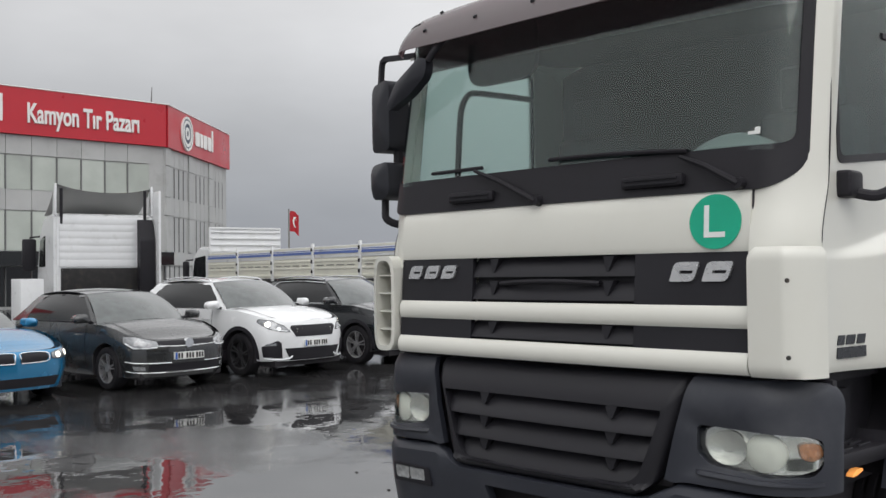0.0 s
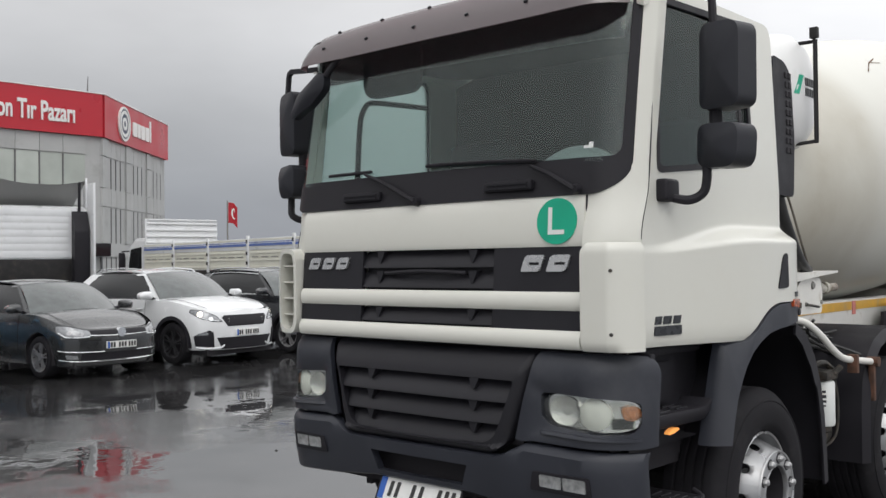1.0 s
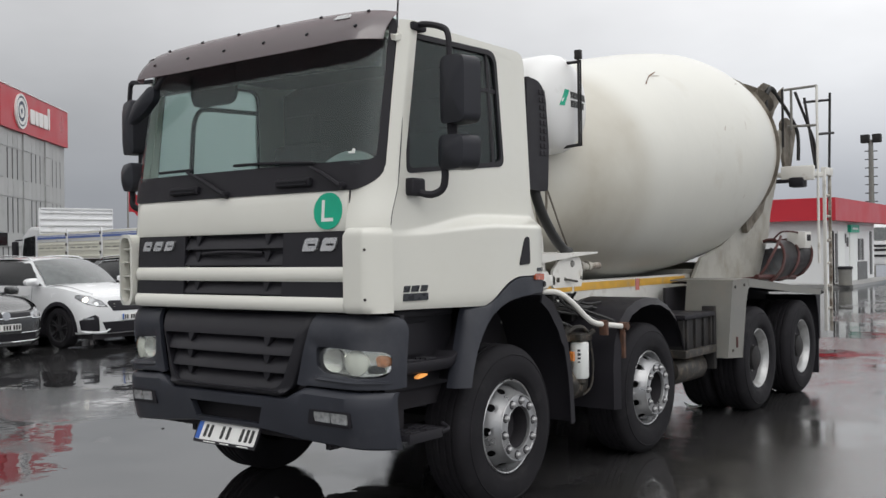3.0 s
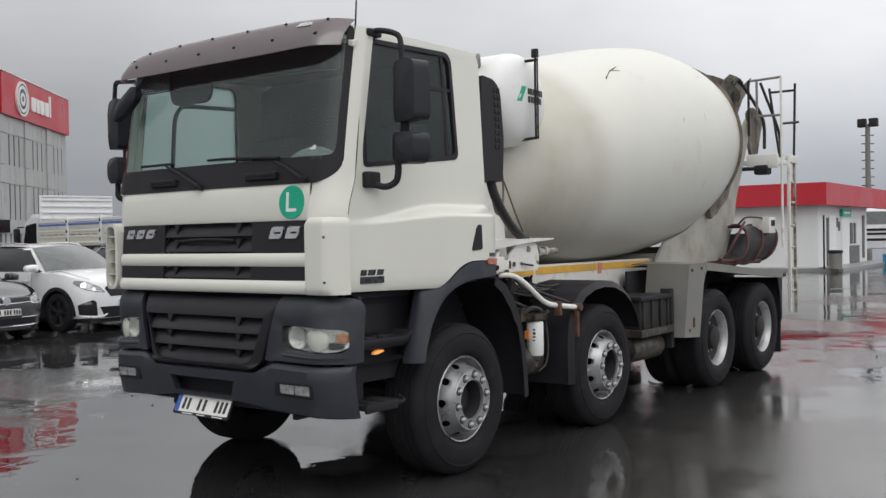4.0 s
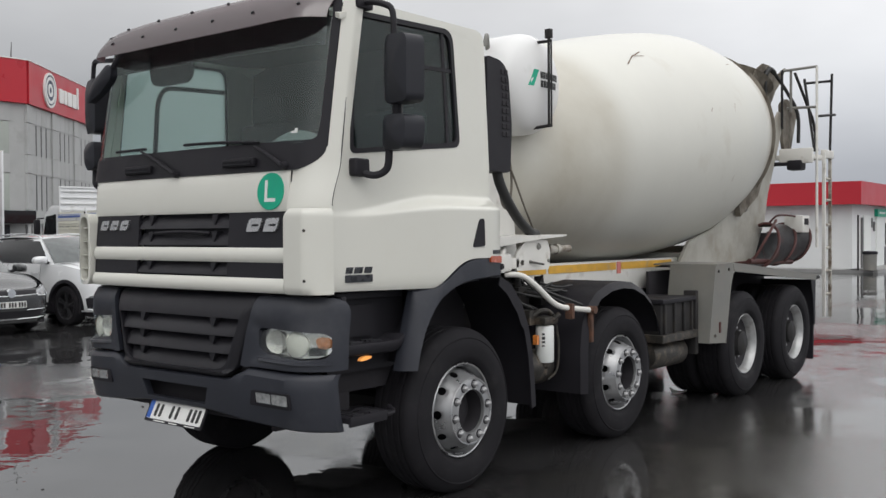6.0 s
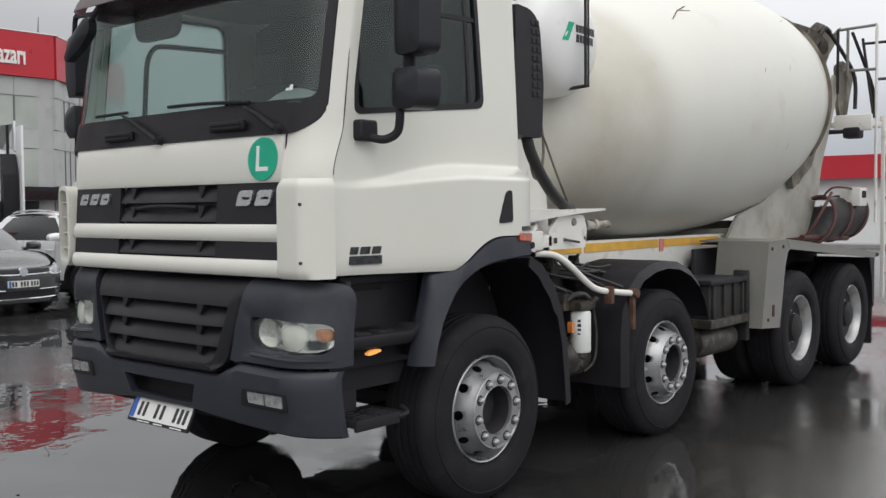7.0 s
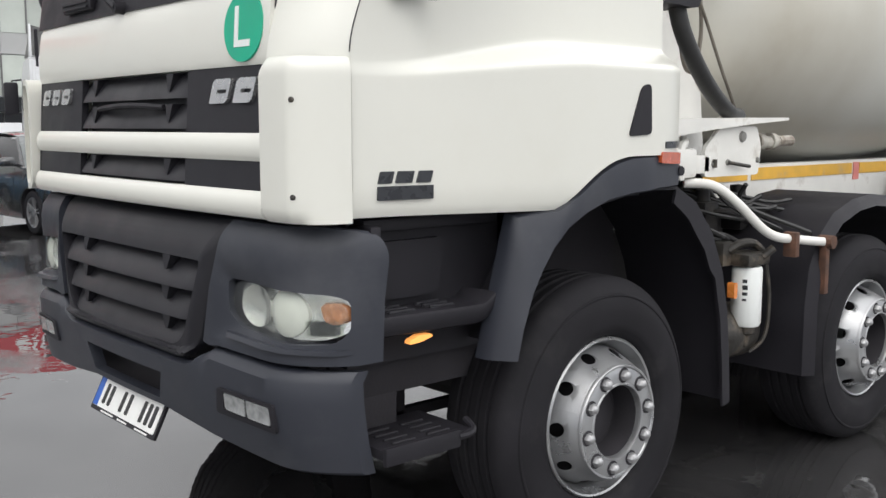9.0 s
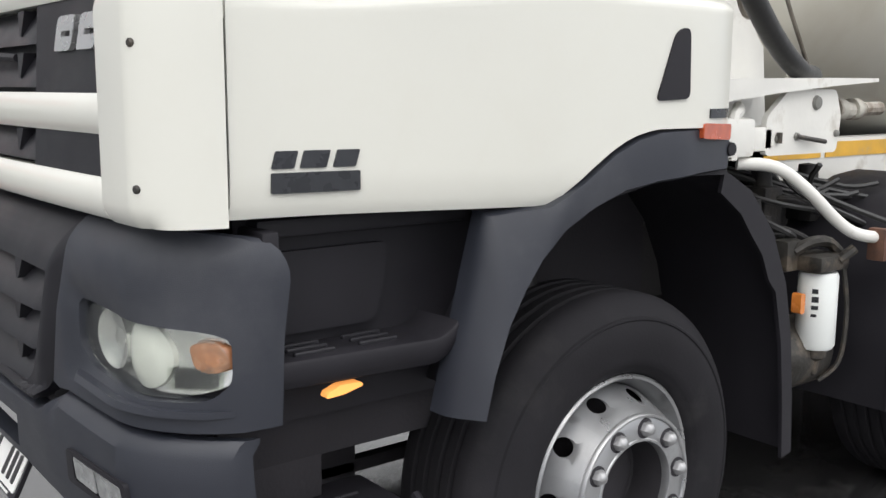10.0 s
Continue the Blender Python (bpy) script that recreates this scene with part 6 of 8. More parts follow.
side_plate = part("bracket_plate", bm, M_WHITEMETAL, truck, "white control bracket with bolts")
bm = BM()
box(bm, 0.86, 1.02, 2.06, 2.22, 1.345, 1.47, 0.02)
box(bm, 0.9, 1.0, 2.22, 2.34, 1.36, 1.44, 0.01)
tube(bm, [(1.0, 2.12, 1.34), (1.0, 2.12, 1.46), (0.99, 2.16, 1.49), (0.96, 2.2, 1.5)], 0.02, 8, smooth_steps=3)
part("bracket_clamp", bm, M_WHITEMETAL, side_plate)
for y, z, r in ((2.36, 1.40, 0.013), (2.47, 1.405, 0.014), (2.71, 1.41, 0.013), (2.58, 1.515, 0.026)):
    bm = BM()
    lathe(bm, [(0.0005, 0.012), (r * 0.8, 0.010), (r, 0.0)], 12, pose(1.0, y, z))
    part("bolt", bm, M_ALLOY, side_plate)
bm = BM()
tube(bm, [(1.01, 2.46, 1.405), (1.03, 2.60, 1.385)], 0.008, 8)
part("lever", bm, M_OILY, side_plate)
bm = BM()
tube(bm, [(1.01, 2.36, 1.42), (1.01, 2.36, 1.385)], 0.01, 8)
part("lever", bm, M_OILY, side_plate)
bm = BM()
tube(bm, [(0.92, 2.55, 1.60), (0.93, 2.64, 1.58), (0.94, 2.72, 1.50), (0.94, 2.86, 1.485), (0.94, 3.02, 1.49)], [0.028, 0.028, 0.03, 0.032, 0.022], 10, smooth_steps=1)
tube(bm, [(0.94, 2.78, 1.49), (0.94, 2.83, 1.49)], 0.042, 12)
tube(bm, [(0.94, 2.90, 1.49), (0.94, 2.94, 1.49)], 0.04, 12)
tube(bm, [(0.94, 2.98, 1.49), (0.94, 3.10, 1.492)], 0.026, 10)
part("water_valve", bm, M_RUSTWHITE, truck, "tan and grey water valve")

# water tank behind the cab, lying across the frame
bm = BM()
tank_prof = [(0.005, 0.900), (0.14, 0.893), (0.25, 0.872), (0.32, 0.842), (0.36, 0.80), (0.377, 0.75), (0.382, 0.70), (0.382, -0.70), (0.377, -0.75), (0.32, -0.835), (0.14, -0.88), (0.005, -0.885)]
lathe(bm, tank_prof, 64, Matrix.Translation((0, 2.80, 2.735)))
tank = part("water_tank", bm, M_TANK, truck, "white horizontal water tank with dark print")


def TANK(y, z, d):
    r = math.hypot(y - 2.80, z - 2.735)
    x = 0.900
    for (r0, a0), (r1, a1) in zip(tank_prof, tank_prof[1:]):
        if r0 <= r <= r1:
            x = a0 + (a1 - a0) * (r - r0) / (r1 - r0)
            break
    return Vector((x + d, y, z))


bm = BM()
prism(bm, [(2.625, 2.70), (2.685, 2.70), (2.755, 2.825), (2.695, 2.825)], TANK, 0.004, -0.004)
part("green_slash", bm, M_GREEN, tank, "green slanting mark")
for y, z, w in [(2.775 + 0.038 * i, 2.765, 0.028) for i in range(7)] + [(2.775 + 0.040 * i, 2.70, 0.030) for i in range(6)]:
    bm = BM()
    prism(bm, [(y, z), (y + w, z), (y + w, z + 0.05), (y, z + 0.05)], TANK, 0.004, -0.006)
    part("print_bar", bm, M_INK, tank)
bm = BM()
tube(bm, [(0.945, 2.815, 2.40), (0.945, 2.815, 3.10)], 0.010, 8)
tube(bm, [(0.945, 2.85, 2.42), (0.945, 2.85, 3.06)], 0.007, 8)
box(bm, 0.92, 0.97, 2.795, 2.835, 3.06, 3.13, 0.006)
tube(bm, [(0.80, 2.80, 3.04), (0.945, 2.86, 3.05)], 0.012, 8)
tube(bm, [(0.80, 2.80, 2.40), (0.945, 2.86, 2.42)], 0.012, 8)
part("level_gauge", bm, M_FRAME, tank, "dark sight-glass gauge")
bm = BM()
box(bm, -0.5, 0.5, 2.50, 2.86, 2.25, 2.36, 0.01)
part("tank_cradle", bm, M_WHITEMETAL, tank)
bm = BM()
tube(bm, [(0.60, 2.52, 2.96), (0.62, 2.48, 3.06), (0.66, 2.42, 3.05), (0.66, 2.40, 2.98)], 0.018, 8, smooth_steps=4)
part("tank_fitting", bm, M_ALLOY, tank)

# air intake stack behind the cab
bm = BM()
prism(bm, rounded([(1.825, 2.03), (2.10, 2.02), (2.12, 2.35), (2.08, 2.70), (2.00, 2.77), (1.84, 2.785)], [0.03, 0.04, 0.05, 0.08, 0.06, 0.02], 4), lambda y, z, d: Vector((d, y, z)), 0.82, 1.09)
stack = part("air_intake", bm, M_BLACK, truck, "tall black plastic air intake")
for i in range(9):
    for j in range(2):
        z = 2.28 + 0.052 * i
        y = 2.02 + 0.045 * j - 0.02 * max(0, (z - 2.55)) / 0.2
        bm = BM()
        box(bm, 1.086, 1.097, y - 0.016, y + 0.016, z - 0.018, z + 0.018, 0.004, 1)
        part("grid_slot", bm, M_DARK, stack)
bm = BM()
tube(bm, [(1.02, 2.03, 2.06), (1.03, 2.06, 1.95), (1.03, 2.16, 1.82), (1.01, 2.32, 1.70), (0.98, 2.50, 1.62), (0.95, 2.62, 1.605)], 0.036, 12, smooth_steps=5)
part("hose", bm, M_HOSE, truck, "thick black hose")
bm = BM()
tube(bm, [(0.96, 2.20, 2.20), (0.99, 2.30, 1.98), (1.0, 2.40, 1.80), (1.0, 2.52, 1.63)], 0.007, 8, smooth_steps=5)
part("thin_cable", bm, M_CONCRETED, truck)
bm = BM()
for k in range(4):
    tube(bm, [(0.93, 2.27 + 0.075 * math.cos(a), 1.98 + (0.17 + 0.008 * k) * math.sin(a)) for a in spread(0, 2 * math.pi, 24)], 0.009, 6, caps=False)
part("coiled_hose", bm, M_CONCRETED, truck, "coiled tan hose")

# ---- rear: drum support, hopper, chute, ladder ----
for s in (1, -1):
    flip = (lambda u: u) if s > 0 else mirrored
    bm = BM()
    prism(bm, [(5.75, 1.32), (5.78, 1.28), (7.70, 1.26), (8.02, 1.75), (8.10, 2.05), (8.60, 3.02), (8.40, 3.06), (7.95, 2.55), (7.45, 2.02), (7.0, 1.83), (6.5, 1.64), (5.95, 1.52)], lambda y, z, d: Vector((0.62 + 0.03 * (z - 1.3) + d, y, z)), 0.0, -0.03)
    support = part("drum_support", flip(bm), M_SUPPORT, truck, "grey-white rear drum support plate")
    bm = BM()
    prism(bm, [(7.10, 1.78), (7.60, 2.02), (7.98, 2.60), (8.10, 2.85), (7.98, 2.82), (7.62, 2.25), (7.05, 1.90)], lambda y, z, d: Vector((0.70 + 0.02 * (z - 1.3) + d, y, z)), 0.0, -0.06)
    part("roller_guard", flip(bm), M_CONCRETED, support, "dark crusted roller guard")
    bm = BM()
    lathe(bm, [(0.02, -0.06), (0.12, -0.05), (0.12, 0.05), (0.02, 0.06)], 24, pose(0.62, 7.32, 1.95))
    part("roller", flip(bm), M_OILY, support)
for y, z0, z1 in ((7.6, 1.26, 1.45), (5.9, 1.28, 1.40)):
    bm = BM()
    box(bm, -0.62, 0.62, y, y + 0.15, z0, z1, 0.01)
    part("support_beam", bm, M_SUPPORT, truck)
# feed hopper over the drum mouth and collecting funnel under it
bm = BM()
lathe(bm, [(0.30, 0.0), (0.52, 0.42), (0.60, 0.50), (0.585, 0.50), (0.50, 0.42), (0.28, 0.0)], 32, Matrix.Translation((0, 8.15, 2.98)) @ pose(0, 0, 0, 0, -70, 90))
hopper = part("feed_hopper", bm, M_CONCRETED, truck, "dark concrete-crusted feed hopper")
for s in (1, -1):
    bm = BM()
    prism(bm, [(7.92, 3.30), (8.05, 3.54), (8.25, 3.64), (8.48, 3.64), (8.72, 3.54), (9.0, 3.68), (8.93, 3.52), (8.75, 3.36), (8.5, 2.95), (8.1, 2.8)], lambda y, z, d: Vector((s * (0.47 - 0.12 * (3.2 - z)) + d, y, z)), -0.01, 0.01)
    part("hopper_side", bm, M_CONCRETED, hopper)
bm = BM()
lathe(bm, [(0.52, 0.0), (0.45, 0.3), (0.25, 0.75), (0.24, 0.75), (0.44, 0.28), (0.50, 0.0)], 32, Matrix.Translation((0, 8.35, 2.55)) @ pose(0, 0, 0, 0, 100, 90))
part("discharge_funnel", bm, M_CHUTE, truck, "dark discharge funnel")
for s in (1, -1):
    bm = BM()
    prism(bm, rounded([(8.45, 3.16), (8.62, 3.24), (8.98, 3.20), (9.02, 3.10), (8.92, 2.92), (8.78, 2.60), (8.62, 2.48), (8.50, 2.75)], 0.04, 3), lambda y, z, d: Vector((s * 0.66 + d, y, z)), -0.02, 0.02)
    part("funnel_cheek", bm, M_CONCRETED, truck, "dirty grey cheek plate of the funnel")
bm = BM()
tube(bm, [(0.55, 8.30, 3.10), (0.55, 8.28, 3.55)], 0.018, 8)
tube(bm, [(0.55, 8.28, 3.50), (0.58, 8.34, 3.58), (0.60, 8.44, 3.54)], 0.03, 8, smooth_steps=3)
tube(bm, [(0.60, 8.44, 3.54), (0.70, 8.62, 3.30), (0.78, 8.74, 3.05), (0.78, 8.76, 2.70)], 0.022, 8, smooth_steps=4)
part("wash_hose", bm, M_HOSE, truck, "black water hose at the hopper")
# chute: a half pipe folded on the side
bm = BM()


def CHUTE(a, v, d):
    r = 0.25 - 0.03 * v + d
    return Vector((0.74 + 0.02 * v + r * math.cos(a) * 0.80, 7.62 + 1.08 * v + 0.16 * math.sin(a), 1.45 + 0.03 * v + r * math.sin(a)))


sheet(bm, CHUTE, spread(radians(-215), radians(115), 30), spread(0, 1, 6), 0.0, -0.012)
chute = part("chute", bm, M_CHUTE, truck, "dark worn discharge chute with red edges")
for v in (0.0, 0.5, 1.0):
    bm = BM()
    tube(bm, [CHUTE(a, v, 0.006) for a in spread(radians(-215), radians(115), 24)], 0.018, 8)
    part("chute_rib", bm, M_REDOXIDE, chute, "red-painted rib")
bm = BM()
tube(bm, [CHUTE(radians(80), 0, 0.01), (0.86, 7.78, 1.79), (0.90, 8.0, 1.80), (0.90, 8.35, 1.78), CHUTE(radians(80), 1, 0.01)], 0.012, 8, smooth_steps=3)
tube(bm, [(0.62, 7.15, 1.26), (0.80, 7.20, 1.30), (0.90, 7.30, 1.50), (0.92, 7.52, 1.68), (0.90, 7.66, 1.74)], 0.016, 8, smooth_steps=3)
tube(bm, [(0.80, 7.10, 1.285), (0.85, 8.3, 1.25)], 0.03, 8)
part("chute_frame", bm, M_REDOXIDE, chute, "red-brown tubular chute frame")
bm = BM()
box(bm, 0.78, 1.0, 8.26, 8.50, 1.60, 1.80, 0.012)
part("control_box", bm, M_WHITEMETAL, truck, "white control box")
bm = BM()
box(bm, 0.82, 1.006, 8.32, 8.46, 1.69, 1.765, 0.006)
part("control_panel", bm, M_DARK, truck)
# ladder, guard rails and platform
bm = BM()
box(bm, 1.085, 1.125, 8.69, 8.725, 0.58, 2.57, 0.005)
ladder = part("ladder", bm, M_WHITEMETAL, truck, "off-white steel ladder with rungs")
bm = BM()
box(bm, 1.085, 1.12, 8.93, 8.965, 0.56, 2.54, 0.005)
part("stile", bm, M_RUSTWHITE, ladder, "rust-stained stile")
for z in (2.25, 1.99, 1.69, 1.41, 1.13, 0.85):
    bm = BM()
    tube(bm, [(1.105, 8.70, z), (1.105, 8.95, z)], 0.017, 8)
    part("rung", bm, M_RUSTWHITE, ladder)
for name, mat, pts in (("upright", M_WHITEMETAL, [(1.10, 8.46, 1.42), (1.10, 8.46, 3.57)]), ("upright", M_FRAME, [(1.10, 8.95, 2.56), (1.10, 9.03, 3.55)]), ("rail", M_ALLOY, [(0.72, 8.42, 3.55), (1.10, 8.47, 3.57)]), ("rail", M_ALLOY, [(0.75, 8.45, 3.10), (1.10, 8.46, 3.09)]), ("upright", M_ALLOY, [(0.80, 8.44, 3.05), (0.80, 8.44, 3.55)]), ("upright", M_FRAME, [(0.70, 8.42, 2.85), (0.70, 8.42, 3.56)]), ("rail", M_FRAME, [(0.82, 8.86, 3.44), (1.10, 9.01, 3.46)]), ("rail", M_FRAME, [(1.10, 8.47, 2.98), (1.12, 9.08, 3.05)]), ("upright", M_FRAME, [(1.08, 8.44, 2.56), (0.94, 8.50, 3.44)]), ("chain", M_FRAME, [(0.84, 8.46, 3.52), (0.95, 8.55, 3.15), (1.02, 8.6, 2.9), (1.05, 8.62, 2.58)])):
    bm = BM()
    tube(bm, pts, 0.016 if name != "chain" else 0.018, 8, smooth_steps=3 if name == "chain" else 0)
    part({"chain": "hand_hose"}.get(name, name), bm, mat, ladder)
bm = BM()
box(bm, 0.64, 1.09, 8.34, 8.74, 2.47, 2.53, 0.01)
box(bm, 0.70, 1.10, 8.30, 8.36, 2.42, 2.60, 0.02)
box(bm, 1.06, 1.13, 8.72, 9.02, 2.50, 2.60, 0.012)
plat = part("platform", bm, M_WHITEMETAL, truck, "small steel work platform")
bm = BM()
box(bm, 0.80, 0.98, 8.27, 8.45, 2.34, 2.46, 0.03)
tube(bm, [(0.5, 8.3, 2.42), (0.9, 8.32, 2.42)], 0.025, 8)
part("work_lamp", bm, M_BLACK, plat, "black work lamp")

# ---- parked cars ----
def smooth_line(pts, k=5):
    out = []
    for i in range(len(pts) - 1):
        p0, p1, p2, p3 = (Vector(pts[j]) for j in (max(i - 1, 0), i, i + 1, min(i + 2, len(pts) - 1)))
        for j in range(k):
            t = j / k
            out.append(0.5 * ((2 * p1) + (p2 - p0) * t + (2 * p0 - 5 * p1 + 4 * p2 - p3) * t * t + (3 * p1 - p0 - 3 * p2 + p3) * t ** 3))
    return out + [Vector(pts[-1])]


def ease(a, b, t):
    t = min(1.0, max(0.0, t))
    return a + (b - a) * t * t * (3 - 2 * t)


def car(at, turn, label, paint, spec, group="parked cars in a row"):
    """A car: local x points ahead, the origin lies on the ground under the front bumper. Its skin wraps round a plan line."""
    root = thing("car", (at[0], at[1], 0), label, "car", group, turn)
    L_, W, H = spec["length"], spec["width"] / 2, spec["height"]
    fa, ra, R = -spec["front"], -(spec["front"] + spec["base"]), spec["wheel"]
    hood, belt, sill, nose, s = spec["hood"], spec["belt"], spec["sill"], spec["nose"], spec["screen"]
    arch = R + 0.05
    plan = smooth_line([(0, 0), (-0.015, 0.30 * W), (-0.055, 0.55 * W), (-0.15, 0.78 * W), (-0.33, 0.92 * W), (-0.62, 0.975 * W), (-1.1, W), (-L_ / 2, W), (-L_ + 1.0, 0.985 * W), (-L_ + 0.42, 0.93 * W), (-L_ + 0.12, 0.75 * W), (-L_ + 0.01, 0.4 * W), (-L_, 0)], 6)
    run = [0.0]
    for p, q in zip(plan, plan[1:]):
        run.append(run[-1] + (q - p).length)

    def on_plan(u):
        a = min(abs(u), run[-1] - 1e-6)
        for i in range(len(run) - 1):
            if run[i] <= a <= run[i + 1]:
                t = (a - run[i]) / (run[i + 1] - run[i])
                p, tan = plan[i].lerp(plan[i + 1], t), plan[i + 1] - plan[i]
                n = Vector((tan.y, -tan.x)).normalized()
                return (p, n) if u >= 0 else (Vector((p.x, -p.y)), Vector((n.x, -n.y)))

    def top_z(x):
        if x > s:
            return nose + (hood - 0.035 - nose) * ease(0, 1, (-x) / (-s)) ** 0.8
        return ease(hood - 0.035, belt, (s - x) / 0.6) - ease(0, 0.05, (-x - L_ + 0.7) / 0.7)

    def tuck(z, x, zt):
        """How far the skin lies inside the plan line at a height."""
        f = ease(1, 0, -x / 0.8)
        low = 0.05 * max(0.0, (0.50 - z) / 0.30) ** 1.5
        k = max(0.0, (z - 0.60) / (zt - 0.55))
        return low + (0.05 + 0.07 * f) * k ** 2.2

    def WRAP(u, z, d):
        p, n = on_plan(u)
        q = p - n * (tuck(z, p.x, top_z(p.x)) - d)
        return Vector((q.x, q.y, z))

    def bottom(x):
        for c in (fa, ra):
            if abs(x - c) < arch:
                return max(sill, R + math.sqrt(max(arch * arch - (x - c) ** 2, 0)))
        return sill

    # skin stations: dense at the front and round the arches
    us = []
    for c in (fa, ra):
        for a in range(0, 181, 10):
            x = c + arch * math.cos(radians(a))
            best = min(range(len(run)), key=lambda i: abs(plan[i].x - x) + (9 if plan[i].y < 0.6 * W else 0))
            j = best if plan[best].x >= x else best - 1
            t = (plan[j].x - x) / (plan[j].x - plan[j + 1].x)
            us.append(run[j] + t * (run[j + 1] - run[j]))
    us = sorted(set([round(u, 3) for u in us + run]))
    us = [-u for u in reversed(us[1:])] + us
    bm = BM()
    cols = []
    for u in us:
        x = on_plan(u)[0].x
        zb, zt = bottom(x), top_z(x)
        cols.append([bm.verts.new(WRAP(u, zb + (zt - zb) * v, -0.012 if k == 0 else 0)) for k, v in enumerate((0, 0.04, 0.18, 0.34, 0.5, 0.64, 0.76, 0.86, 0.94, 1.0))])
    for a, b in zip(cols, cols[1:]):
        for i in range(9):
            bm.faces.new((a[i], b[i], b[i + 1], a[i + 1]))
    # deck: bonnet and shoulder, closed over the top edge
    half = [u for u in us if u > 0]
    prev = None
    for u in half:
        e = WRAP(u, top_z(on_plan(u)[0].x), 0)
        crown = 0.055 * ease(0, 1, -e.x / 0.5) * ease(1, 0, (e.x + L_ < 0.4) * 1.0)
        row = [bm.verts.new((e.x - 0.02 * (1 - abs(t)) * 0, e.y * t, e.z + crown * (1 - abs(t) ** 2.6))) for t in spread(-1, 1, 15)]
        if prev:
            for i in range(14):
                bm.faces.new((prev[i], prev[i + 1], row[i + 1], row[i]))
        prev = row
    bmesh.ops.remove_doubles(bm, verts=bm.verts, dist=0.002)
    part("body", bm, paint, root, sharp=48)
    bm = BM()
    box(bm, -L_ + 0.15, -0.18, -W + 0.20, W - 0.20, 0.17, 0.62)
    part("underbody", bm, M_DARK, root)
    # cabin: screen, roof, sides and back window
    rf, rr, re = spec["roof_front"], spec["roof_rear"], spec["rear"]
    wc, wr = 0.86 * W, 0.655 * W

    def SCREEN(t, v, d):
        a, b = Vector((s - 0.24 * t * t, t * wc, hood - 0.02 + 0.045 * (1 - t * t))), Vector((rf - 0.10 * t * t, t * wr, H - 0.045 - 0.035 * t * t))
        p = a.lerp(b, v)
        return p + Vector((0.62, 0.25 * t, 0.75)) * (0.05 * math.sin(math.pi * v) + d)

    def TOP(t, v, d):
        a, b, c = SCREEN(t, 1, 0), Vector((0, 0, 0)), Vector((rr + 0.06 * t * t, t * wr * 0.95, H - 0.06 - 0.035 * t * t))
        p = a.lerp(c, v)
        return p + Vector((0, 0, 0.055 * math.sin(math.pi * v) ** 0.8 + d))

    def BACK(t, v, d):
        a, b = TOP(t, 1, 0), Vector((re + 0.10 * t * t, t * wc * 0.93, belt - 0.02))
        return a.lerp(b, v) + Vector((-0.6, 0, 0.5)) * (0.04 * math.sin(math.pi * v) + d)

    def FLANK(a, v, d, q=1):
        low0, low1 = SCREEN(1, 0, 0), BACK(1, 1, 0)
        low = low0.lerp(low1, a)
        low.z = ease(low0.z, belt - 0.01, a * 5)
        low.y = wc + 0.055 * W * math.sin(math.pi * a)
        up = TOP(1, a, 0)
        p = low.lerp(up, v) + Vector((0, 0.05 * math.sin(math.pi * v) * (0.3 + math.sin(math.pi * a)) + d, 0))
        return Vector((p.x, q * p.y, p.z))

    bm = BM()
    sheet(bm, SCREEN, spread(-1, 1, 18), spread(0, 1, 8), 0.0, -0.01)
    part("windscreen", bm, spec.get("glass", M_CARSCREEN), root, "rain-wet windscreen")
    bm = BM()
    sheet(bm, TOP, spread(-1, 1, 16), spread(0, 1, 12), 0.004, -0.012)
    part("roof", bm, spec.get("roof_paint", paint), root)
    bm = BM()
    sheet(bm, BACK, spread(-1, 1, 14), spread(0, 1, 6), 0.0, -0.01)
    part("back_window", bm, M_CARSIDE, root)
    for q in (1, -1):
        F = lambda a, v, d, q=q: FLANK(a, v, d, q)
        bm = BM()
        ring_o = rounded([(0.0, 0.0), (1.0, 0.0), (1.0, 1.0), (0.0, 1.0)], 0.001, 5)
        ring_i = rounded([(0.045, 0.06), (0.82, 0.06), (0.80, 0.86), (0.045, 0.89)], 0.03, 5)

        def along(r, k=8):
            out = []
            for i in range(len(r)):
                (x0, z0), (x1, z1) = r[i], r[(i + 1) % len(r)]
                n = k if i % 6 == 5 else 1
                out += [(x0 + (x1 - x0) * j / n, z0 + (z1 - z0) * j / n) for j in range(n)]
            return out

        frame_panel(bm, along(ring_o), along(ring_i), F, 0.002, -0.02, 2)
        part("side_frame", bm, paint, root)
        bm = BM()
        sheet(bm, F, spread(0.04, 0.83, 12), spread(0.04, 0.91, 6), -0.012, -0.02)
        part("side_window", bm, M_CARSIDE, root, "dark side windows")
        for a in (0.42, 0.46, 0.74):
            bm = BM()
            prism(bm, [(a, 0.05), (a + 0.026, 0.05), (a + 0.020, 0.90), (a - 0.006, 0.90)], F, -0.004, -0.02)
            part("door_pillar", bm, M_BLACK, root)
        bm = BM()
        tube(bm, [F(a, 0.045, 0.008) for a in spread(0.03, 0.84, 12)] + ([F(a, 0.045 + 0.86 * (a2 / 8), 0.006) for a2 in range(1, 9) for a in [0.84]] if spec.get("trim") else []), 0.009, 6)
        part("window_trim", bm, spec.get("trim", M_BLACK), root)
        if spec.get("trim"):
            bm = BM()
            tube(bm, [F(a, 0.90, 0.008) for a in spread(0.03, 0.84, 12)], 0.012, 6)
            part("window_trim", bm, spec["trim"], root)
        if spec.get("rail"):
            bm = BM()
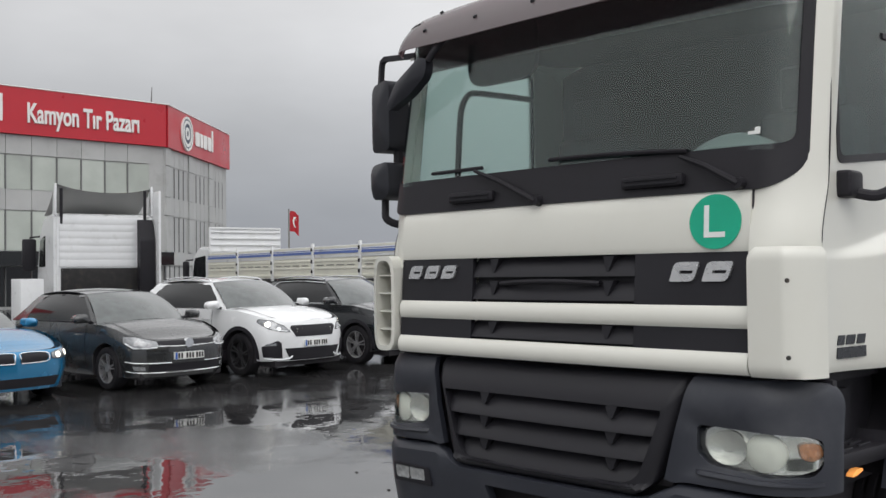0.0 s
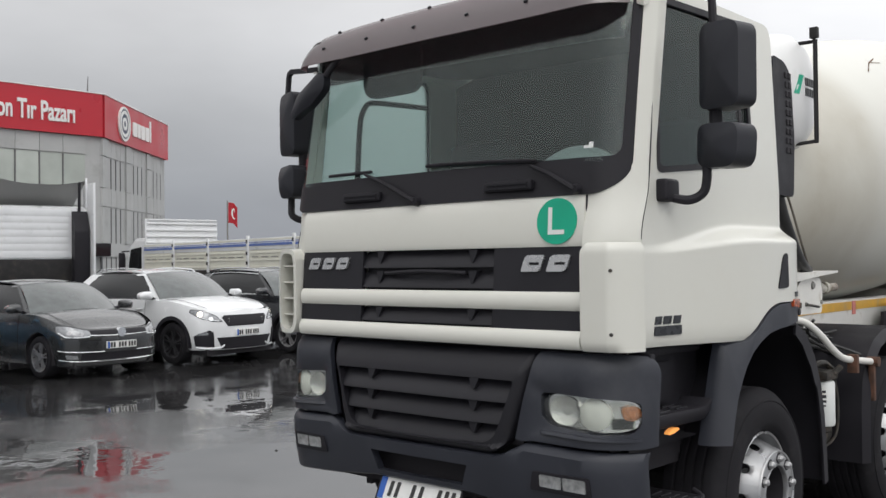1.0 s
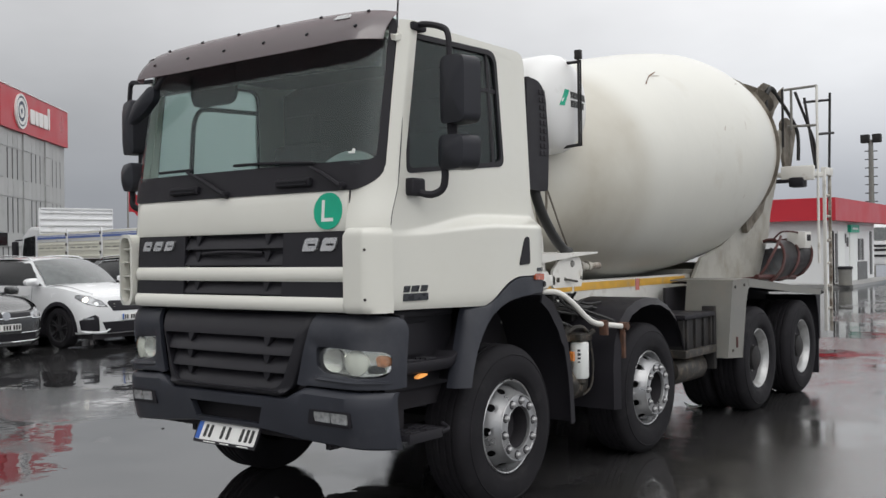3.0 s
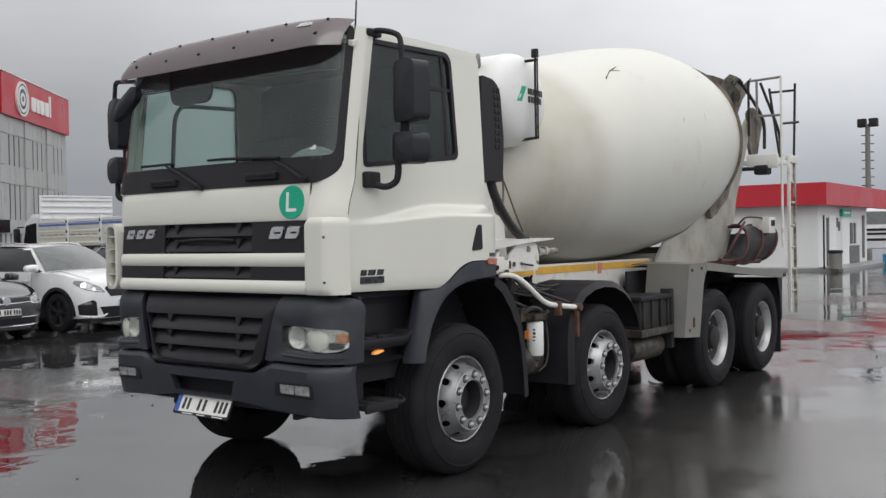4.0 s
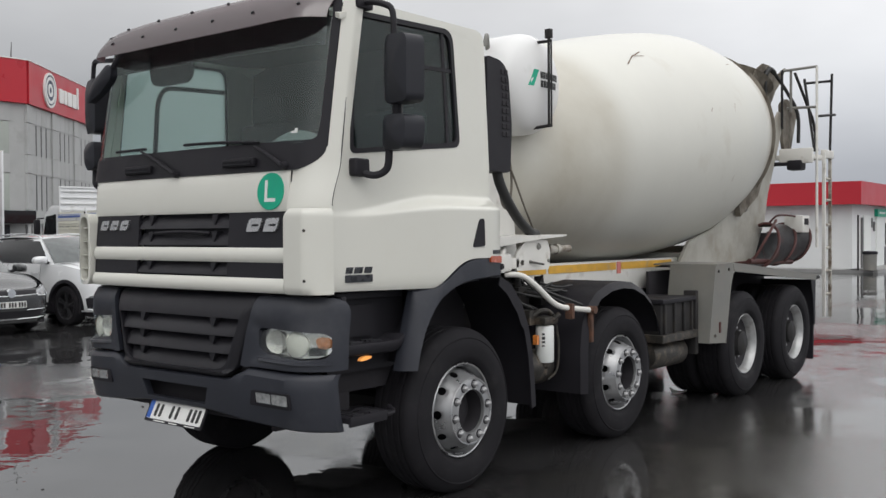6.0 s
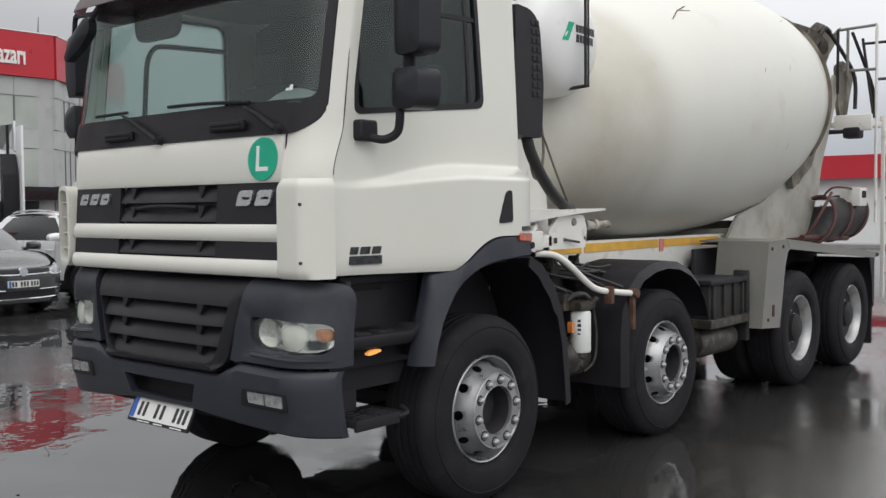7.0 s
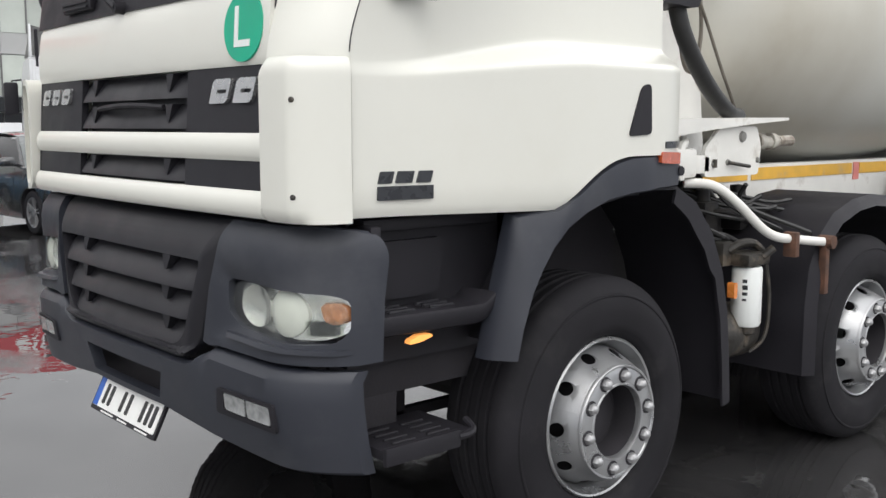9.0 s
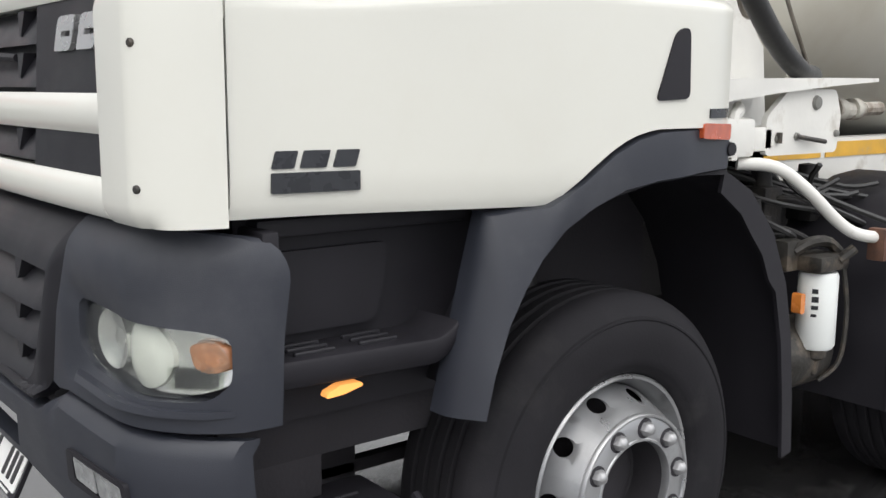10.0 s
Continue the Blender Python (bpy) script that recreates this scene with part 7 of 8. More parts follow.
            tube(bm, [TOP(q * 0.93, 0.06, 0.01)] + [TOP(q * 0.95, v, 0.045) for v in spread(0.12, 0.88, 8)] + [TOP(q * 0.93, 0.94, 0.01)], 0.014, 6)
            part("roof_rail", bm, spec["rail"], root)
        # door mirror
        bm = BM()
        mx, mz = s - 0.36, hood + 0.05
        tube(bm, [(mx, q * W * 0.90, mz - 0.05), (mx + 0.02, q * (W + 0.03), mz - 0.03)], 0.025, 6)
        part("mirror_arm", bm, M_BLACK, root)
        bm = BM()
        mm = pose(mx + 0.02, q * (W + 0.10), mz, 0, 0, q * 12)
        patch(bm, rounded([(-0.125, -0.055), (0.10, -0.065), (0.125, 0.02), (0.05, 0.075), (-0.105, 0.075)], 0.045, 6), lambda u, v, d: mm @ Vector((d, q * u, v)), 0.055, -0.06, 5, dome=0.05)
        part("mirror", bm, spec.get("mirror", paint), root)
        # headlamp
        pts = rounded([(q * u, z) for u, z in spec["lamp"]], 0.015, 3)
        bm = BM()
        patch(bm, dense(pts, 0.05), WRAP, 0.006, -0.03, 4)
        lamp = part("headlamp", bm, M_CARLAMP, root, "clear headlamp")
        for u, z, r, mat in spec["bulbs"]:
            bm = BM()
            patch(bm, [(q * u + r * 1.2 * math.cos(a), z + r * math.sin(a)) for a in spread(0, 2 * math.pi, 17)[:-1]], WRAP, 0.009, 0.0, 2)
            part("bulb", bm, mat, lamp)
        for shape in spec.get("lamp_lines", ()):
            bm = BM()
            tube(bm, [WRAP(q * u, z, 0.008) for u, z in shape], 0.010, 6)
            part("lamp_line", bm, M_LAMPLINE, lamp, "pale lamp strip")
        bm = BM()
        edge = [WRAP(u, z, 0.004) for u, z in dense(pts, 0.05)]
        tube(bm, edge + edge[:1], 0.005, 6)
        part("lamp_rim", bm, M_BLACK, lamp)
        # bonnet shut line
        bm = BM()
        tube(bm, [Vector((x, q * 0.80 * W * (1 - 0.10 * ease(1, 0, (-x - 0.1) / 0.5)), top_z(x) + 0.055 * ease(0, 1, -x / 0.5) * 0.44 + 0.004)) for x in spread(-0.22, s - 0.12, 12)], 0.0035, 4)
        part("shut_line", bm, M_BLACK, root)
        # door lines
        for x in spec["doors"]:
            bm = BM()
            u = min(range(len(run)), key=lambda i: abs(plan[i].x - x) + (9 if plan[i].y < 0.6 * W else 0))
            tube(bm, [WRAP(q * run[u], z, 0.0) for z in spread(sill + 0.1, top_z(x) - 0.01, 8)], 0.004, 4)
            part("shut_line", bm, M_BLACK, root)
            bm = BM()
            tube(bm, [WRAP(q * (run[u] + a), belt - 0.17, 0.02 * math.sin(math.pi * (a - 0.07) / 0.2)) for a in spread(0.07, 0.27, 6)], 0.012, 6)
            part("door_handle", bm, spec.get("trim", paint), root)
        for c in (fa, ra):
            T = pose(c, q * (W - 0.035), R, 0, 0, 90 if q > 0 else -90)
            bm = BM()
            lathe(bm, [(R * 0.68, -0.01), (R * 0.72, 0.006), (R * 0.85, 0.010), (R * 0.95, 0.0), (R, -0.03), (R, -0.18), (R * 0.93, -0.21)], 40)
            tyre = part("wheel", bm, M_RUBBER, root, "car tyre on a spoked alloy wheel")
            tyre.matrix_basis = T
            bm = BM()
            lathe(bm, [(R * 0.70, -0.012), (R * 0.69, 0.0), (R * 0.65, -0.006), (R * 0.62, -0.12)], 40)
            for k in range(5):
                a = 2 * math.pi * k / 5 + 0.2
                for da in (-0.16, 0.16):
                    v = [polar(R * 0.16, a + da * 1.2 - 0.14, -0.012), polar(R * 0.66, a + da - 0.055, -0.004), polar(R * 0.66, a + da + 0.055, -0.004), polar(R * 0.16, a + da * 1.2 + 0.14, -0.012)]
                    av, bv = [bm.verts.new(u) for u in v], [bm.verts.new(u - Vector((0.03, 0, 0))) for u in v]
                    bm.faces.new(av)
                    for j in range(4):
                        bm.faces.new((av[j], bv[j], bv[(j + 1) % 4], av[(j + 1) % 4]))
            lathe(bm, [(0.0005, -0.004), (R * 0.17, -0.008), (R * 0.19, -0.04)], 16)
            part("rim", bm, spec.get("rim", M_CARRIM), tyre, "alloy rim")
            bm = BM()
            lathe(bm, [(R * 0.64, -0.09), (0.01, -0.09)], 24)
            part("brake_disc", bm, M_DARK, tyre)
            bm = BM()
            sheet(bm, lambda a, y, d: Vector((c + (arch - 0.004 + d) * math.cos(a), y, R + (arch - 0.004 + d) * math.sin(a))), spread(-0.3, math.pi + 0.3, 18), [q * (W - 0.03), q * (W - 0.30)], 0, 0.01)
            part("arch_liner", bm, M_DARK, root)
            if spec.get("cladding"):
                bm = BM()
                um = min(range(len(run)), key=lambda i: abs(plan[i].x - c) + (9 if plan[i].y < 0.6 * W else 0))
                ring = lambda a, k, d: WRAP(q * (run[um] - (arch + k) * math.cos(a)), R + (arch + k) * math.sin(a), 0.008 + d)
                sheet(bm, ring, spread(-0.15, math.pi + 0.15, 20), [-0.004, 0.03, 0.06], 0.0, -0.02)
                part("arch_cladding", bm, M_BLACK, root, "black plastic arch edge")
    if spec.get("cladding"):
        for q in (1, -1):
            bm = BM()
            i0, i1 = (min(range(len(run)), key=lambda i: abs(plan[i].x - x) + (9 if plan[i].y < 0.6 * W else 0)) for x in (fa - arch, ra + arch))
            sheet(bm, WRAP, [q * u for u in spread(run[i0], run[i1], 8)], [sill - 0.01, sill + 0.08, sill + 0.15], 0.008, -0.02)
            part("sill_cladding", bm, M_BLACK, root)
    for name, pts, mat, depth in spec["front_parts"]:
        bm = BM()
        patch(bm, dense(rounded(pts, 0.010, 3), 0.07), WRAP, depth, -0.03, 4)
        part(name, bm, mat, root)
    for name, pts, r, mat in spec.get("front_lines", ()):
        bm = BM()
        tube(bm, [WRAP(u, z, 0.010) for u, z in pts], r, 6, smooth_steps=3)
        part(name, bm, mat, root)
    pz = spec["plate"]
    if pz is None:
        return root
    PL = lambda y, z, d: Vector((0.012 + d, y, z))
    bm = BM()
    patch(bm, rounded([(-0.25, pz - 0.052), (0.25, pz - 0.052), (0.25, pz + 0.052), (-0.25, pz + 0.052)], 0.008, 3), PL, 0.016, -0.06, 1)
    plate = part("number_plate", bm, M_PLATE, root, "white number plate")
    bm = BM()
    prism(bm, [(-0.248, pz - 0.050), (-0.214, pz - 0.050), (-0.214, pz + 0.050), (-0.248, pz + 0.050)], PL, 0.019, 0.011)
    part("blue_band", bm, M_BLUE, plate)
    for y in (-0.185, -0.135, -0.045, 0.005, 0.055, 0.125, 0.172, 0.219):
        bm = BM()
        prism(bm, [(y - 0.016, pz - 0.038), (y + 0.016, pz - 0.038), (y + 0.016, pz + 0.038), (y - 0.016, pz + 0.038)], PL, 0.019, 0.011)
        part("character_bar", bm, M_INK, plate)
    return root


M_CARSCREEN = surface("pale_wet_screen", (0.062, 0.072, 0.072), 0.10, var=0.25, scale=6, rvar=0.05, spec=0.6, coat=0.6)
M_CARSIDE = surface("dark_car_glass", (0.012, 0.013, 0.014), 0.08, var=0.1, scale=4, rvar=0.03, spec=0.5)
M_CARLAMP = surface("car_lamp_glass", (0.26, 0.27, 0.28), 0.12, metal=0.5, var=0.35, scale=26, coat=1.0)
M_LAMPLINE = surface("pale_lamp_strip", (0.80, 0.82, 0.84), 0.2, var=0.05, coat=0.5)
M_CARRIM = surface("car_rim_silver", (0.34, 0.34, 0.35), 0.35, metal=0.6, var=0.1, scale=12)
M_DARKRIM = surface("dark_car_rim", (0.06, 0.06, 0.065), 0.35, metal=0.5, var=0.15, scale=12)
M_GREYCAR = surface("grey_car_paint", (0.036, 0.038, 0.040), 0.25, metal=0.35, var=0.04, coat=1.0, rvar=0.05)
M_WHITECAR = surface("white_car_paint", (0.74, 0.75, 0.76), 0.25, var=0.02, coat=1.0, rvar=0.04)
M_BLACKCAR = surface("black_car_paint", (0.014, 0.016, 0.019), 0.2, metal=0.2, var=0.03, coat=1.0, rvar=0.04)
M_BLUECAR = surface("blue_car_paint", (0.02, 0.20, 0.40), 0.25, metal=0.4, var=0.03, coat=1.0, rvar=0.04)


def both(name, pts, mat, depth):
    return [(name, pts, mat, depth), (name, [(-u, z) for u, z in reversed(pts)], mat, depth)]


def both_lines(name, pts, r, mat):
    return [(name, pts, r, mat), (name, [(-u, z) for u, z in pts], r, mat)]


hatch = dict(length=4.26, width=1.79, height=1.48, front=0.84, base=2.62, wheel=0.32, hood=0.99, belt=0.97, sill=0.20, nose=0.745, screen=-1.02, roof_front=-1.80, roof_rear=-3.50, rear=-4.15, plate=0.50, doors=(-1.45, -2.45),
             lamp=[(0.47, 0.645), (0.50, 0.725), (0.84, 0.795), (1.06, 0.80), (1.03, 0.70), (0.84, 0.615), (0.56, 0.612)],
             bulbs=[(0.62, 0.675, 0.030, M_CARRIM), (0.80, 0.70, 0.032, M_CARRIM)], lamp_lines=[[(0.50, 0.635), (0.66, 0.628), (0.84, 0.633), (0.98, 0.70)]],
             front_parts=[("grille", [(-0.47, 0.66), (0.47, 0.66), (0.49, 0.728), (-0.49, 0.728)], M_BLACK, 0.006),
                          ("air_intake", [(-0.80, 0.28), (0.80, 0.28), (0.76, 0.395), (-0.76, 0.395)], M_BLACK, 0.006)] + both("fog_lamp", [(0.66, 0.30), (0.84, 0.31), (0.86, 0.37), (0.68, 0.36)], M_CARLAMP, 0.010),
             front_lines=[("chrome_strip", [(u, 0.645 + 0.012 * (u / 0.5) ** 2) for u in spread(-0.50, 0.50, 11)], 0.009, M_CHROME), ("lower_strip", [(u, 0.262 + 0.02 * (u / 0.9) ** 4) for u in spread(-0.98, 0.98, 21)], 0.010, M_CHROME)] + both_lines("bumper_strip", [(0.28, 0.405), (0.60, 0.408), (0.85, 0.420), (0.98, 0.435)], 0.009, M_CHROME))
suv = dict(length=4.45, width=1.84, height=1.63, front=0.90, base=2.68, wheel=0.36, hood=1.12, belt=1.10, sill=0.26, nose=0.915, screen=-1.12, roof_front=-1.90, roof_rear=-3.75, rear=-4.35, plate=0.545, doors=(-1.55, -2.6), cladding=True, rim=M_DARKRIM, rail=M_CHROME,
           lamp=[(0.50, 0.735), (0.66, 0.745), (0.86, 0.79), (1.12, 0.90), (1.10, 0.945), (0.84, 0.925), (0.60, 0.835)],
           bulbs=[(0.90, 0.865, 0.045, M_WHITELIT), (0.70, 0.79, 0.035, M_CHROME)], lamp_lines=[[(0.56, 0.75), (0.76, 0.775), (0.95, 0.835)]], mirror=M_WHITECAR,
           front_parts=[("grille", [(-0.40, 0.655), (0.40, 0.655), (0.50, 0.80), (0.46, 0.84), (-0.46, 0.84), (-0.50, 0.80)], M_BLACK, 0.006),
                        ("air_intake", [(-0.50, 0.27), (0.50, 0.27), (0.60, 0.47), (-0.60, 0.47)], M_BLACK, 0.006)] + both("fog_recess", [(0.64, 0.31), (0.98, 0.33), (1.00, 0.50), (0.72, 0.60), (0.66, 0.56)], M_BLACK, 0.006) + both("fog_lamp", [(0.74, 0.52), (0.93, 0.51), (0.92, 0.545), (0.75, 0.56)], M_CARLAMP, 0.010),
           front_lines=both_lines("silver_lip", [(0.46, 0.34), (0.56, 0.295), (0.80, 0.290), (0.96, 0.31)], 0.015, M_LAMPLINE))
coupe = dict(length=4.64, width=1.83, height=1.38, front=0.80, base=2.81, wheel=0.33, hood=0.95, belt=0.94, sill=0.18, nose=0.70, screen=-1.30, roof_front=-2.10, roof_rear=-3.45, rear=-4.35, plate=None, doors=(-1.7,),
             lamp=[(0.50, 0.585), (0.50, 0.66), (0.66, 0.69), (0.98, 0.725), (1.02, 0.67), (0.90, 0.60), (0.66, 0.57)],
             bulbs=[(0.62, 0.628, 0.038, M_WHITELIT), (0.82, 0.648, 0.040, M_WHITELIT)],
             front_parts=both("grille", [(0.045, 0.545), (0.40, 0.555), (0.455, 0.61), (0.40, 0.672), (0.06, 0.675)], M_BLACK, 0.006) + [("air_intake", [(-0.60, 0.22), (0.60, 0.22), (0.66, 0.345), (-0.66, 0.345)], M_BLACK, 0.006)] + both("fog_recess", [(0.76, 0.26), (1.0, 0.28), (1.0, 0.36), (0.80, 0.40)], M_BLACK, 0.006),
             front_lines=both_lines("grille_rim", [(0.045, 0.545), (0.40, 0.552), (0.458, 0.61), (0.40, 0.676), (0.06, 0.68), (0.04, 0.61), (0.045, 0.545)], 0.008, M_CHROME))
grey_car = car((-10.35, 4.50), 4, "dark grey hatchback parked in a row on wet asphalt", M_GREYCAR, hatch)
bm = BM()
patch(bm, [(0.07 * math.cos(a), 0.685 + 0.07 * math.sin(a)) for a in spread(0, 2 * math.pi, 20)[:-1]], lambda y, z, d: Vector((0.0 + d, y, z)), 0.02, -0.05, 2)
part("round_badge", bm, M_CHROME, grey_car)
white_car = car((-10.45, 6.93), 5, "white compact sport utility car with black grille", M_WHITECAR, suv)
dark_suv = dict(suv, length=4.64, height=1.62, bulbs=[(0.70, 0.79, 0.035, M_CHROME)], mirror=M_BLACKCAR, trim=M_CHROME, rim=M_CARRIM)
car((-10.6, 9.55), 4, "black sport utility car beside the white one", M_BLACKCAR, dark_suv)
car((-10.4, 2.02), 6, "bright blue coupe with lit headlamps", M_BLUECAR, coupe)
for c in spread(-0.40, 0.40, 6):
    for z in (0.68, 0.73, 0.78):
        bm = BM()
        patch(bm, [(c * 0.92 + 0.018 * math.cos(a), z + 0.012 * math.sin(a)) for a in spread(0, 2 * math.pi, 6)[:-1]], lambda y, z_, d: Vector((-0.05 + d, y, z_)), 0.016, 0.005, 1)
        part("grille_stud", bm, M_ALLOY, white_car)

# ---- lorries behind the cars ----
M_WHITETRUCK = surface("white_lorry_paint", (0.74, 0.75, 0.76), 0.35, var=0.05, scale=2, coat=0.3, stain=(0.5, 0.5, 0.48), stain_scale=2.0, stain_at=(0.58, 0.85))
M_CREAM = surface("cream_sideboard_paint", (0.70, 0.69, 0.60), 0.45, var=0.06, scale=3, stain=(0.45, 0.42, 0.34), stain_scale=3.0, stain_at=(0.58, 0.85))
M_RIBSHADOW = surface("shadowed_slot_paint", (0.20, 0.20, 0.18), 0.6, var=0.1)
M_STRIPE = surface("blue_stripe_paint", (0.10, 0.16, 0.42), 0.45, var=0.1)
M_DEFLECTOR = surface("grey_roof_deflector", (0.35, 0.35, 0.34), 0.5, var=0.06, scale=2)


def lorry_wheel(root, x, y, R=0.50):
    bm = BM()
    lathe(bm, [(R * 0.56, -0.02), (R * 0.66, 0.01), (R * 0.9, 0.006), (R, -0.04), (R, -0.27), (R * 0.6, -0.3)], 36)
    lathe(bm, [(R * 0.56, -0.02), (R * 0.50, -0.10), (R * 0.2, -0.06), (0.001, -0.05)], 24)
    o = part("wheel", bm, M_RUBBER, root)
    o.matrix_basis = pose(x, y, R, 0, 0, 90 if y > 0 else -90)


def tractor(at, turn):
    """A tractor unit; local x points ahead, the origin under the back of its cab."""
    root = thing("tractor_unit", (*at, 0), "white tractor unit with ribbed cab back and roof deflector", "truck", "lorries in the yard", turn)
    bm = BM()
    prof2 = [(0.0, 1.05), (0.0, 3.20), (0.25, 3.28), (1.3, 3.22), (1.85, 2.75), (2.12, 1.95), (2.18, 1.05), (2.1, 0.45), (1.3, 0.45), (1.25, 1.05)]
    prism(bm, prof2, lambda x, z, d: Vector((x, d, z)), -1.22, 1.22)
    bmesh.ops.bevel(bm, geom=[e for e in bm.edges], offset=0.06, segments=2, affect="EDGES")
    part("cab", bm, M_WHITETRUCK, root)
    bm = BM()
    box(bm, -0.03, 0.0, -0.90, 1.06, 1.08, 1.90, 0.006)
    part("frame_gap", bm, M_FRAME, root, "dark frame under the cab back")
    for z in spread(1.93, 2.98, 6):
        bm = BM()
        box(bm, -0.025, 0.01, -0.92, 1.10, z, z + 0.20, 0.008)
        part("back_rib", bm, M_WHITETRUCK, root, "white ribbed back panel")
    bm = BM()
    sheet(bm, lambda y, v, d: Vector((0.02 + 1.45 * v + d, y, 3.27 + (0.70 - 0.17 * (1 - (abs(y + 0.1) / 1.2) ** 2.2)) * (1 - v) ** 1.25)), spread(-1.17, 1.17, 18), spread(0, 1, 10), 0.0, 0.035)
    part("roof_deflector", bm, M_DEFLECTOR, root, "hollow grey roof deflector with a sagging edge")
    for y in (1.16, -1.20):
        bm = BM()
        prism(bm, rounded([(-0.02, 3.22), (0.22, 3.24), (0.16, 3.75), (0.02, 4.0), (-0.03, 4.0)], 0.02, 3), lambda x, z, d: Vector((x, y + d, z)), 0.0, 0.05)
        part("deflector_cheek", bm, M_WHITETRUCK, root)
    for y in (-1.0, 1.05):
        bm = BM()
        tube(bm, [(0.0, y, 3.0), (-0.02, y, 3.88)], 0.04, 8)
        part("deflector_stay", bm, M_BLACK, root)
    bm = BM()
    prism(bm, rounded([(-0.30, 1.2), (0.0, 1.2), (0.0, 3.15), (-0.10, 3.1), (-0.30, 2.6)], 0.05, 3), lambda x, z, d: Vector((x, d, z)), -1.18, -0.80)
    part("air_intake", bm, M_BLACK, root, "tall black intake stack")
    bm = BM()
    box(bm, -0.55, 0.05, -1.26, -1.20, 0.9, 3.85, 0.02)
    part("side_fairing", bm, M_WHITETRUCK, root)
    for q in (1, -1):
        bm = BM()
        prism(bm, rounded([(1.05, 1.95), (1.85, 1.95), (1.72, 2.65), (1.05, 2.75)], 0.05, 3), lambda x, z, d: Vector((x, q * (1.222 + d), z)), 0.006, -0.02)
        part("side_window", bm, M_CARSIDE, root)
        bm = BM()
        box(bm, 1.66, 1.82, min(q * 1.32, q * 1.66), max(q * 1.32, q * 1.66), 1.85, 2.68, 0.06)
        tube(bm, [(1.8, q * 1.2, 2.75), (1.8, q * 1.45, 2.72), (1.8, q * 1.48, 2.5)], 0.025, 6)
        part("mirror", bm, M_BLACK, root)
    bm = BM()
    prism(bm, rounded([(-1.05, 1.95), (1.05, 1.95), (1.0, 2.72), (-1.0, 2.72)], 0.08, 4), lambda y, z, d: Vector((2.145 - 0.34 * (z - 1.9) + d, y, z)), 0.02, -0.05)
    part("windscreen", bm, M_CARSCREEN, root)
    for z in (1.55, 1.30, 0.95):
        bm = BM()
        box(bm, 2.1, 2.20, -0.8, 0.8, z, z + 0.14, 0.02)
        part("grille_bar", bm, M_BLACK, root)
    for y in (-0.98, 0.98):
        bm = BM()
        box(bm, 2.05, 2.16, y - 0.16, y + 0.16, 0.72, 0.90, 0.03)
        part("headlamp", bm, M_REFLECTOR, root)
    bm = BM()
    box(bm, -3.4, 1.6, -0.42, 0.42, 0.72, 1.0, 0.01)
    part("chassis", bm, M_FRAME, root)
    bm = BM()
    box(bm, -2.4, -1.4, -0.45, 0.45, 1.0, 1.2, 0.04)
    part("fifth_wheel", bm, M_FRAME, root)
    bm = BM()
    sheet(bm, lambda a, y, d: Vector((-1.9 + 0.62 * math.cos(a), y, 0.55 + 0.62 * math.sin(a) + d)), spread(0.2, 2.94, 12), [0.6, 1.2], 0, -0.02)
    sheet(bm, lambda a, y, d: Vector((-1.9 + 0.62 * math.cos(a), y, 0.55 + 0.62 * math.sin(a) + d)), spread(0.2, 2.94, 12), [-1.2, -0.6], 0, -0.02)
    part("rear_guard", bm, M_BLACK, root)
    for x in (0.95, -1.9):
        for y in (1.18, -1.18):
            lorry_wheel(root, x, y)
    return root


tractor((-20.8, 8.20), 168)


